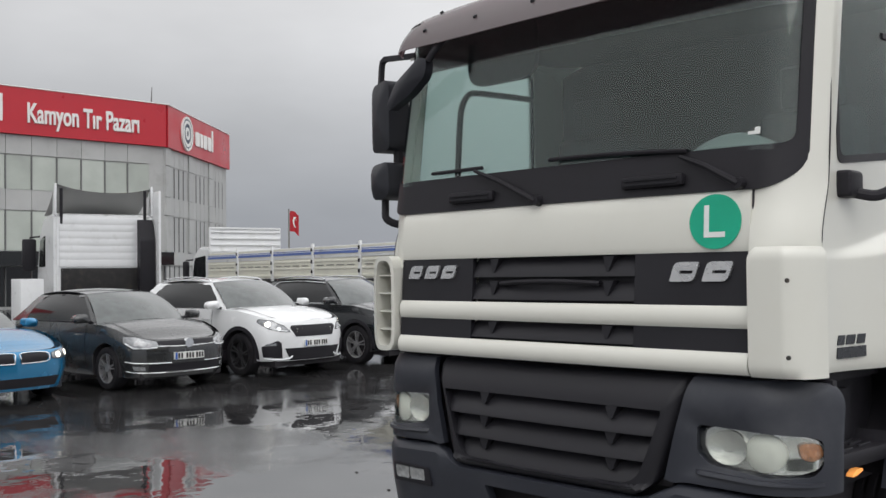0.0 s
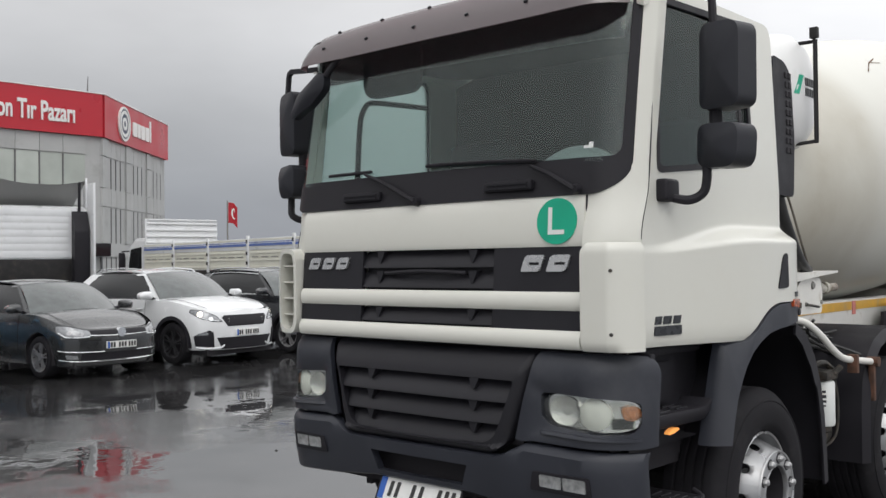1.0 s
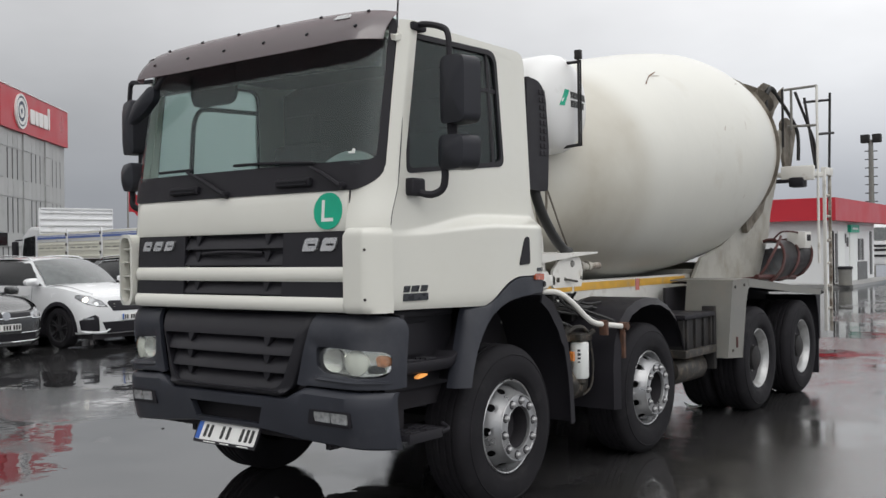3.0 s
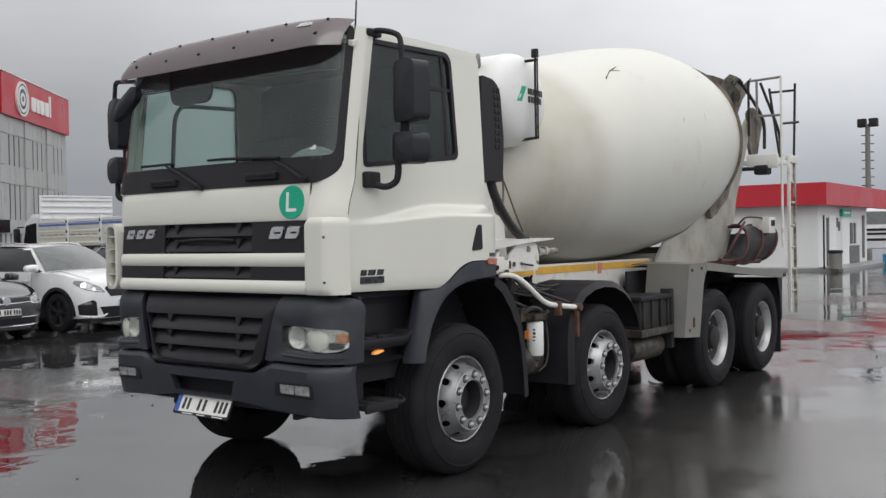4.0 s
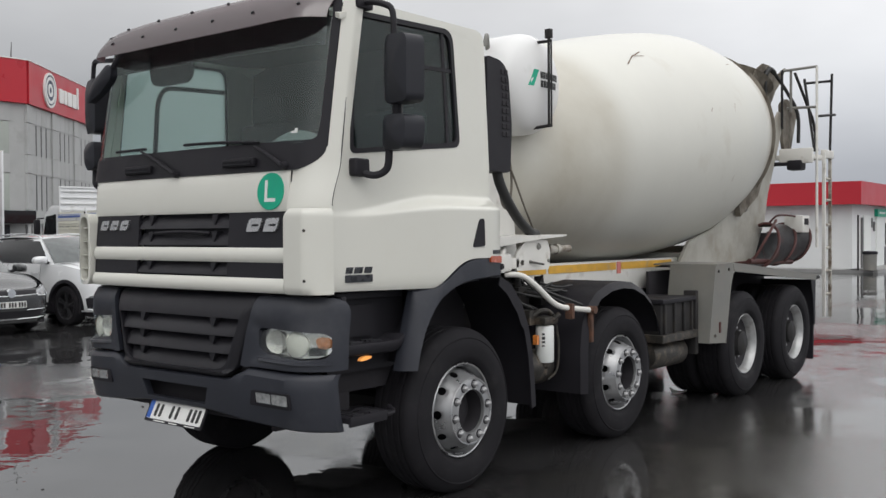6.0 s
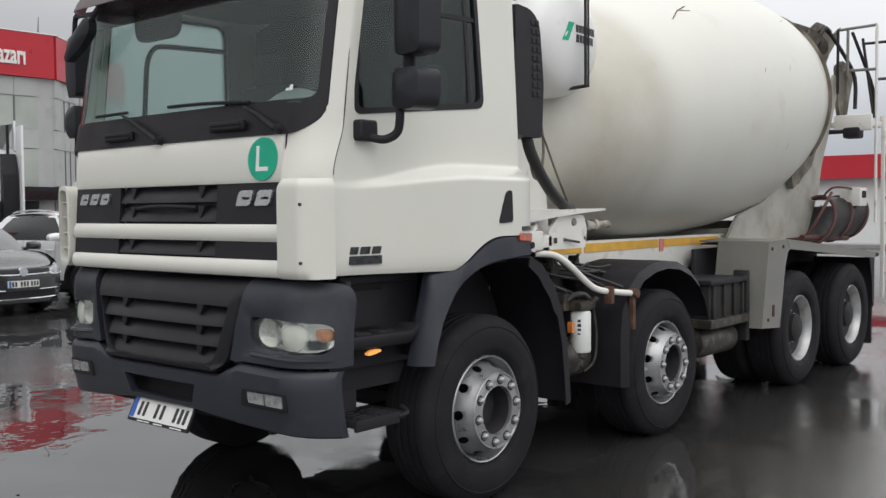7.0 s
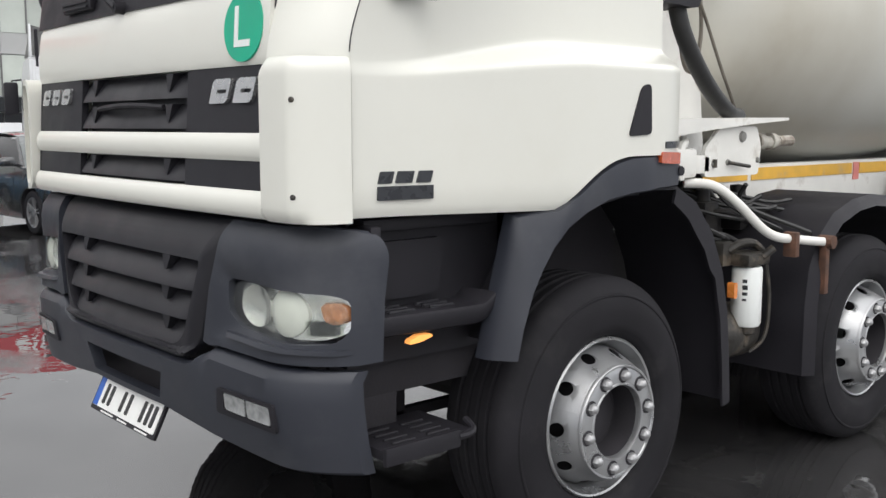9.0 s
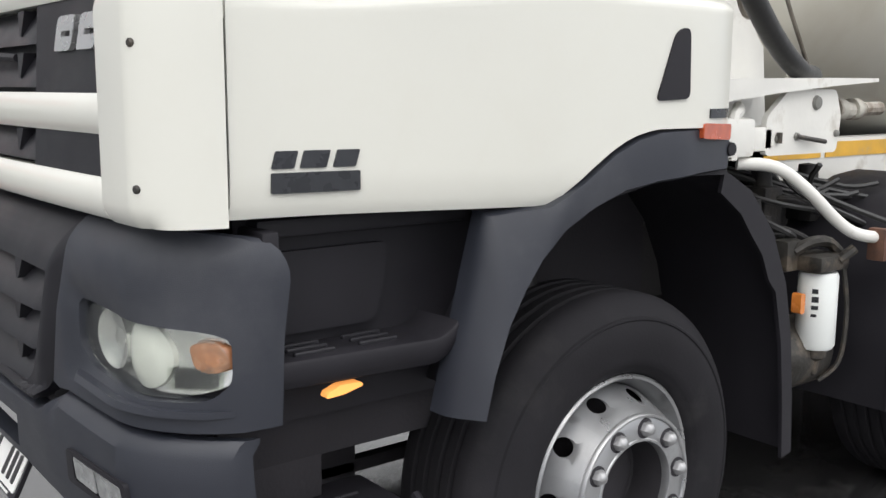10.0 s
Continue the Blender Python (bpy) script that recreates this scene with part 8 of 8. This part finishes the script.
def flatbed(at, turn):
    """A dropside lorry; local x points ahead, the origin on the ground under the cab's back."""
    root = thing("dropside_lorry", (*at, 0), "white dropside lorry with cream boards and blue stripes", "truck", "lorries in the yard", turn)
    bm = BM()
    prism(bm, [(0.0, 0.75), (0.0, 2.55), (0.9, 2.62), (1.45, 2.35), (1.72, 1.70), (1.78, 0.75), (1.6, 0.45), (0.2, 0.45)], lambda x, z, d: Vector((x, d, z)), -1.1, 1.1)
    bmesh.ops.bevel(bm, geom=[e for e in bm.edges], offset=0.06, segments=2, affect="EDGES")
    part("cab", bm, M_WHITETRUCK, root)
    for q in (1, -1):
        bm = BM()
        prism(bm, rounded([(0.35, 1.62), (1.52, 1.58), (1.30, 2.25), (0.35, 2.32)], 0.05, 3), lambda x, z, d: Vector((x, q * (1.102 + d), z)), 0.006, -0.02)
        part("side_window", bm, M_CARSIDE, root)
        bm = BM()
        box(bm, 1.45, 1.60, min(q * 1.22, q * 1.42), max(q * 1.22, q * 1.42), 1.55, 2.15, 0.05)
        tube(bm, [(1.5, q * 1.08, 2.2), (1.52, q * 1.32, 2.18)], 0.025, 6)
        part("mirror", bm, M_BLACK, root)
    bm = BM()
    box(bm, -0.30, -0.22, -1.22, 1.22, 1.55, 3.20, 0.02)
    headboard = part("headboard", bm, M_WHITETRUCK, root, "tall ribbed headboard")
    bm = BM()
    for z in (1.75, 2.10, 2.42, 2.62, 2.82, 3.02, 3.14):
        box(bm, -0.34, -0.20, -1.18, 1.18, z, z + 0.06, 0.01)
    part("rib", bm, M_WHITETRUCK, headboard)
    for q in (1, -1):
        for i in range(5):
            x1 = -0.30 - i * 2.40
            bm = BM()
            box(bm, x1 - 2.35, x1, q * 1.25 - 0.02, q * 1.25 + 0.02, 1.58, 2.36, 0.01)
            board = part("side_board", bm, M_CREAM, root, "cream ribbed drop side")
            for z in (1.62, 1.80, 1.98, 2.14, 2.30):
                bm = BM()
                box(bm, x1 - 2.31, x1 - 0.04, q * 1.275 - 0.012, q * 1.275 + 0.012, z, z + 0.055, 0.006)
                part("rib", bm, M_CREAM, board)
            bm = BM()
            box(bm, x1 - 2.32, x1 - 0.02, q * 1.268 - 0.018, q * 1.268 + 0.018, 2.08, 2.37, 0.006)
            part("upper_board", bm, M_WHITETRUCK, board)
            for z, h in ((2.175, 0.062), (2.262, 0.016)):
                bm = BM()
                box(bm, x1 - 2.30, x1 - 0.04, q * 1.285 - 0.012, q * 1.285 + 0.012, z, z + h)
                part("blue_stripe", bm, M_STRIPE, board)
            # raised dark strips painting the shadow at the rib ends
            for xs in (0.18, 0.70, 1.22, 1.74):
                bm = BM()
                box(bm, x1 - xs - 0.36, x1 - xs, q * 1.285 - 0.006, q * 1.285 + 0.006, 1.888, 1.912)
                part("slot", bm, M_RIBSHADOW, board)
            for z in (1.70, 1.95, 2.25):
                bm = BM()
                box(bm, x1 - 2.385, x1 - 2.325, q * 1.315 - 0.02, q * 1.315 + 0.02, z, z + 0.09, 0.01)
                part("hinge", bm, M_FRAME, board)
            bm = BM()
            box(bm, x1 - 2.40, x1 - 2.31, q * 1.28 - 0.03, q * 1.28 + 0.03, 1.5, 2.45, 0.01)
            part("board_post", bm, M_WHITETRUCK, board)
    bm = BM()
    box(bm, -12.3, -0.3, -1.24, 1.24, 1.42, 1.56, 0.01)
    part("bed", bm, M_FRAME, root)
    bm = BM()
    box(bm, -12.1, 1.2, -0.42, 0.42, 0.85, 1.4, 0.01)
    part("chassis", bm, M_FRAME, root)
    for x in (0.75, -7.6, -9.0):
        for y in (1.15, -1.15):
            lorry_wheel(root, x, y)
    return root


flatbed((-24.28, 14.52), 170)

# flag on a pole behind the lorries
flag = thing("flag_pole", (-40.3, 27.9, 0), "red flag on a thin pole", "flag")
bm = BM()
tube(bm, [(0, 0, 0), (0, 0, 5.2)], [0.06, 0.035], 8)
part("pole", bm, M_ALLOY, flag)
M_FLAG = surface("red_flag_cloth", (0.42, 0.02, 0.03), 0.8, var=0.1, scale=3)
bm = BM()
FLAG = lambda u, v, d: Vector((0.55 * u * 0.9, 0.55 * u + 0.08 * math.sin(u * 6) + d, 5.1 - 0.75 * u * 0.35 - 1.1 * v + 0.06 * math.sin(u * 5)))
sheet(bm, FLAG, spread(0.05, 0.8, 14), spread(0, 1, 6), 0.0, -0.01)
part("cloth", bm, M_FLAG, flag, "red flag with a white crescent")
bm = BM()
prism(bm, [(0.42 + 0.20 * math.cos(a), 0.5 + 0.26 * math.sin(a)) for a in spread(0.7, 5.6, 14)] + [(0.47 + 0.15 * math.cos(a), 0.5 + 0.20 * math.sin(a)) for a in reversed(spread(0.75, 5.5, 14))], FLAG, -0.03, 0.03)
part("crescent", bm, M_STICKERWHITE, flag)

# ---- office building ----
M_PANEL = surface("grey_facade_panel", (0.42, 0.425, 0.42), 0.5, var=0.06, scale=0.8, stain=(0.28, 0.28, 0.27), stain_scale=0.6, stain_at=(0.55, 0.85), piece=0.05)
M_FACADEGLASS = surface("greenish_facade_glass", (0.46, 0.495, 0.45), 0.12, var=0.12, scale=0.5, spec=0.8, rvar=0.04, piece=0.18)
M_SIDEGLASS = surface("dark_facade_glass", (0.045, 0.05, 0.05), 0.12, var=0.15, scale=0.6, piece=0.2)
M_MULLION = surface("dark_mullion", (0.12, 0.12, 0.12), 0.5, var=0.1)
M_SIGNRED = surface("red_sign_panel", (0.48, 0.018, 0.032), 0.35, var=0.04, scale=0.5)
M_EMBLEM = surface("dark_emblem_blue", (0.03, 0.045, 0.09), 0.4, var=0.06)
M_SIGNWHITE = surface("white_sign_letters", (0.78, 0.78, 0.76), 0.4, var=0.03)
office = thing("office_building", (0, 0, 0), "grey three-storey office building with red sign band", "building")


def facade(name, origin, along, length, step, columns):
    """One front of the office: local u runs along it; panels, panes and mullions stand proud of a core wall."""
    ax = Vector((along[0], along[1], 0)).normalized()
    nrm = Vector((ax.y, -ax.x, 0))
    o = Vector(origin)
    P = lambda u, z, d: o + ax * u + nrm * d + Vector((0, 0, z))
    bm = BM()
    prism(bm, [(0, 0), (length, 0), (length, 12.0), (0, 12.0)], P, -0.05, -0.5)
    wall = part("wall", bm, M_PANEL, office, "grey panelled front")
    bm = BM()
    prism(bm, [(0, 9.65), (length, 9.65), (length, 12.25), (0, 12.25)], P, 0.25, -0.3)
    sign = part("sign_band", bm, M_SIGNRED, office, "red sign band")
    n = int(length / step)
    for i in range(n):
        u0, u1 = i * step, (i + 1) * step
        for z0, z1, kind in ((8.55, 9.62, 0), (6.60, 8.50, 1), (5.45, 6.55, 0), (3.20, 5.40, 1), (0.1, 2.3, 2)):
            col = columns and i % columns == 0
            bm = BM()
            if kind == 0 or (kind == 1 and col):
                prism(bm, [(u0 + 0.012, z0), (u1 - 0.012, z0), (u1 - 0.012, z1), (u0 + 0.012, z1)], P, 0.03 if not col else 0.12, -0.04)
                part("panel", bm, M_PANEL, wall)
            else:
                prism(bm, [(u0 + 0.04, z0), (u1 - 0.04, z0), (u1 - 0.04, z1), (u0 + 0.04, z1)], P, -0.02, -0.045)
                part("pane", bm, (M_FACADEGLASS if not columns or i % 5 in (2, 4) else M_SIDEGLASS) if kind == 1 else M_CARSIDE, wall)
                bm = BM()
                prism(bm, [(u0 - 0.04, z0), (u0 + 0.04, z0), (u0 + 0.04, z1), (u0 - 0.04, z1)], P, 0.03, -0.045)
                part("mullion", bm, M_MULLION, wall)
    bm = BM()
    prism(bm, [(0, 2.35), (length, 2.35), (length, 3.12), (0, 3.12)], P, 0.10 if columns else 1.2, -0.05)
    part("canopy", bm, M_CARSIDE if not columns else M_PANEL, office, "dark canopy over the ground floor")
    return P, sign


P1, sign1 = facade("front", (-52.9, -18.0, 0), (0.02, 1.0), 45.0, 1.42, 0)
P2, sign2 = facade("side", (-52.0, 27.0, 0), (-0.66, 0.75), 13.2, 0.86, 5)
bm = BM()
box(bm, -80, -53.2, -18, 26, 0, 12.0)
part("core", bm, M_PANEL, office)
bm = BM()
prism(bm, [(-53.0, 26.5), (-52.2, 27.2), (-60.6, 36.8), (-80, 36.8), (-80, 26.0)], lambda x, y, d: Vector((x, y, d)), 0, 11.9)
part("core", bm, M_PANEL, office)


def sign_word(body, size, u0, z, P, sign, squeeze=0.62):
    me = flat_text(body, size, 0.06)
    for v in me.vertices:
        v.co = P(u0 + v.co.x * squeeze, z + v.co.y, 0.27 + v.co.z)
    me.materials.clear()
    me.materials.append(M_SIGNWHITE)
    ob = new("sign_lettering", me)
    ob.parent = sign
    ob["label"] = "white sign letters"
    return ob


# u runs from the far left end to the corner at 45 m
sign_word("Kamyon Tır Pazarı", 1.55, 36.55, 10.36, P1, sign1, 0.575)
for i, (a, h) in enumerate(((34.1, 1.0), (34.95, 1.5))):
    bm = BM()
    prism(bm, [(a, 10.3), (a + (0.7 if h < 1.2 else 0.3), 10.3), (a + (0.7 if h < 1.2 else 0.3), 10.3 + h), (a, 10.3 + h)], P1, 0.33, 0.2)
    part("sign_block", bm, M_SIGNWHITE, sign1)
bm = BM()
for r0, r1 in ((1.12, 0.98), (0.86, 0.66), (0.42, 0.2)):
    frame_panel(bm, [(3.4 + r0 * math.cos(a), 10.95 + r0 * math.sin(a)) for a in spread(0, 2 * math.pi, 28)[:-1]], [(3.4 + r1 * math.cos(a), 10.95 + r1 * math.sin(a)) for a in spread(0, 2 * math.pi, 28)[:-1]], P2, 0.36, 0.2)
part("round_emblem", bm, M_SIGNWHITE, sign2, "white ring emblem")
bm = BM()
prism(bm, [(3.4 + 0.96 * math.cos(a), 10.95 + 0.96 * math.sin(a)) for a in spread(0, 2 * math.pi, 28)[:-1]], P2, 0.32, 0.2)
part("emblem_field", bm, M_EMBLEM, sign2, "dark blue round field")
for a, w, h in ((5.1, 0.8, 0.95), (6.05, 0.55, 0.95), (6.75, 0.8, 0.95), (7.7, 0.8, 0.95), (8.65, 0.3, 1.5)):
    bm = BM()
    prism(bm, rounded([(a, 10.4), (a + w, 10.4), (a + w, 10.4 + h), (a, 10.4 + h)], 0.15, 4), P2, 0.33, 0.2)
    part("sign_block", bm, M_SIGNWHITE, sign2)

bm = BM()
tube(bm, [P1(44.2, 12.2, -0.1), P1(44.25, 13.3, -0.1)], [0.05, 0.02], 6)
part("roof_aerial", bm, M_MULLION, office, "thin dark roof aerial")
for P_, ln in ((P1, 45.2), (P2, 13.2)):
    bm = BM()
    prism(bm, [(0, 12.25), (ln, 12.25), (ln, 12.32), (0, 12.32)], P_, 0.30, -0.3)
    part("coping", bm, M_SIGNWHITE, office, "thin white coping")

# ---- low white building with a red fascia ----
M_RENDER = surface("white_render", (0.72, 0.73, 0.73), 0.6, var=0.04, scale=0.6, stain=(0.55, 0.56, 0.56), stain_scale=0.5, stain_at=(0.55, 0.85))
M_FASCIA = surface("red_fascia", (0.50, 0.02, 0.035), 0.4, var=0.05, scale=0.5)
M_KERB = surface("kerb_concrete", (0.26, 0.26, 0.255), 0.4, var=0.12, scale=2, bump=0.003, grain=40)
shop = thing("service_building", (0, 0, 0), "low white building with red fascia and a kerb", "building")
C0, CL, CR = Vector((-6.1, 36.3, 0)), Vector((-26.0, 35.5, 0)), Vector((-6.5, 49.5, 0))


def shop_wall(a, b, inset):
    ax = (b - a).normalized()
    nrm = Vector((ax.y, -ax.x, 0))
    if nrm.dot(Vector((5, -4, 0)) - a) < 0:
        nrm = -nrm
    return (lambda u, z, d: a + ax * u + nrm * (d - inset) + Vector((0, 0, z))), (b - a).length


for a, b, wall_len in ((C0, CL, 19.5), (C0, CR, 9.3)):
    P, ln = shop_wall(a, b, 0.0)
    bm = BM()
    prism(bm, [(0, 2.66), (ln, 2.66), (ln, 3.56), (0, 3.56)], P, 0.0, -0.4)
    part("fascia", bm, M_FASCIA, shop, "red roof fascia")
    Pw, ln = shop_wall(a, b, 0.45)
    bm = BM()
    prism(bm, [(0.45, 0), (wall_len, 0), (wall_len, 2.7), (0.45, 2.7)], Pw, 0.0, -0.3)
    part("wall", bm, M_RENDER, shop, "white rendered wall")
    bm = BM()
    prism(bm, [(-0.6, 0), (wall_len + 1, 0), (wall_len + 1, 0.12), (-0.6, 0.12)], Pw, 1.2, 0.0)
    part("kerb", bm, M_KERB, shop, "raised kerb walk")
bm = BM()
box(bm, -25.5, -6.6, 36.6, 49.0, 2.72, 3.45)
part("roof", bm, M_FASCIA, shop)
bm = BM()
box(bm, -25.5, -14.5, 45.3, 45.6, 0.0, 2.7)
part("back_wall", bm, M_RENDER, shop)
P, ln = shop_wall(C0, CR, 0.45)
for u, w, z0, z1, mat, name in ((1.75, 0.22, 0.12, 2.15, M_MULLION, "door_gap"), (2.05, 1.15, 0.12, 2.25, M_STICKERWHITE, "door"), (3.35, 0.18, 1.75, 2.15, M_MULLION, "vent"), (3.75, 0.15, 1.6, 2.0, M_MULLION, "vent"), (4.2, 1.3, 0.12, 2.3, M_STICKERWHITE, "door"), (5.9, 0.35, 1.0, 1.95, M_MULLION, "window"), (6.6, 0.25, 1.0, 1.95, M_MULLION, "window"), (5.6, 1.9, 0.12, 0.92, M_MULLION, "low_panel"), (8.3, 0.3, 0.3, 2.3, M_MULLION, "gap")):
    bm = BM()
    prism(bm, [(u, z0), (u + w, z0), (u + w, z1), (u, z1)], P, 0.06, -0.02)
    part(name, bm, mat, shop)
bm = BM()
prism(bm, [(4.0, 2.22), (5.6, 2.22), (5.6, 2.54), (4.0, 2.54)], P, 0.14, 0.0)
green_sign = part("green_sign", bm, M_GREEN, shop, "small green sign")
bm = BM()
prism(bm, [(4.3, 2.34), (5.3, 2.34), (5.3, 2.42), (4.3, 2.42)], P, 0.15, 0.13)
part("sign_bar", bm, M_STICKERWHITE, green_sign)
bin_ = thing("litter_bin", (-5.55, 35.45, 0.12), "round steel litter bin on the kerb", "bin")
bm = BM()
lathe(bm, [(0.02, 0.0), (0.24, 0.0), (0.25, 0.60), (0.27, 0.62), (0.27, 0.70), (0.02, 0.72)], 24, pose(0, 0, 0, 0, -90, 0))
part("body", bm, M_ALLOY, bin_)
bm = BM()
lathe(bm, [(0.275, 0.61), (0.28, 0.70), (0.24, 0.725)], 24, pose(0, 0, 0, 0, -90, 0))
part("rim", bm, M_BLACK, bin_)
post = thing("slim_post", (-5.95, 35.35, 0.12), "thin dark post beside the bin", "post")
bm = BM()
tube(bm, [(0, 0, 0), (0, 0, 2.1)], 0.035, 8)
part("shaft", bm, M_FRAME, post)
M_BLUEPLASTIC = surface("blue_plastic", (0.04, 0.25, 0.42), 0.45, var=0.1)
crate = thing("blue_crate", (-5.2, 43.8, 0.0), "blue plastic crate by the wall", "crate")
bm = BM()
frame_panel(bm, rounded([(-0.45, -0.3), (0.45, -0.3), (0.45, 0.3), (-0.45, 0.3)], 0.05, 4), rounded([(-0.40, -0.25), (0.40, -0.25), (0.40, 0.25), (-0.40, 0.25)], 0.04, 4), lambda x, y, d: Vector((x * (1 + 0.1 * d), y * (1 + 0.1 * d), d)), 0.0, 0.5)
box(bm, -0.42, 0.42, -0.27, 0.27, 0.0, 0.03)
part("body", bm, M_BLUEPLASTIC, crate)

# ---- flood-light mast ----
mast = thing("light_mast", (-12.65, 70.35, 0), "tall floodlight mast with climbing rungs", "light mast")
bm = BM()
tube(bm, [(0, 0, 0), (0, 0, 9.2)], [0.22, 0.16], 10)
part("shaft", bm, M_ALLOY, mast)
for z in spread(3.6, 8.4, 8):
    bm = BM()
    tube(bm, [(-0.38, -0.2, z), (0.38, 0.2, z)], 0.035, 6)
    part("rung", bm, M_FRAME, mast)
for x in (-0.36, 0.42):
    bm = BM()
    box(bm, x - 0.30, x + 0.28, -0.25, 0.25, 9.0, 9.6, 0.05)
    part("flood_light", bm, M_FRAME, mast, "dark floodlight housing")

# white lorry parked beyond the low building
far = tractor((-9.8, 60.6), -76)
far["label"] = "white lorry parked beyond the low building"

# dark car and a white cabinet behind the blue coupe
car((-17.3, 3.9), 8, "dark car standing behind the blue coupe", M_BLACKCAR, dict(hatch))
cabinet = thing("white_cabinet", (-21.4, 6.5, 0), "plain white metal cabinet standing in the yard", "cabinet")
bm = BM()
box(bm, -0.3, 0.3, -0.28, 0.28, 0.0, 1.65, 0.02)
part("body", bm, M_WHITETRUCK, cabinet)

# ---- litter on the asphalt ----
scrap = thing("paper_scrap", (0.62, 5.66, 0), "torn white paper scrap on the wet asphalt", "litter")
bm = BM()
sheet(bm, lambda u, v, d: Vector((0.09 * u - 0.05 * v * abs(u - 0.2), 0.11 * v + 0.04 * u * u, 0.006 + 0.025 * (u * u + 0.3 * v * v) + d)), spread(-1, 1, 6), spread(-0.6, 0.8, 5), 0.0, 0.003)
part("sheet", bm, M_STICKERWHITE, scrap)
grit_rng = random.Random(11)
bm = BM()
for i in range(120):
    x, y, r = grit_rng.uniform(-4, 7), grit_rng.uniform(-4, 14), grit_rng.uniform(0.006, 0.02)
    if -1.3 < x < 1.3 and y > 0:
        continue
    ring = [bm.verts.new((x + r * grit_rng.uniform(0.6, 1.3) * math.cos(a), y + r * grit_rng.uniform(0.6, 1.3) * math.sin(a), 0.001)) for a in spread(0, 2 * math.pi, 7)[:-1]]
    tip = bm.verts.new((x, y, r * 0.6))
    for a, c in zip(ring, ring[1:] + ring[:1]):
        bm.faces.new((a, c, tip))
tagged(part("mud_crumbs", bm, M_FRAME), "scattered dark mud crumbs on the asphalt", "litter", kind="stuff")
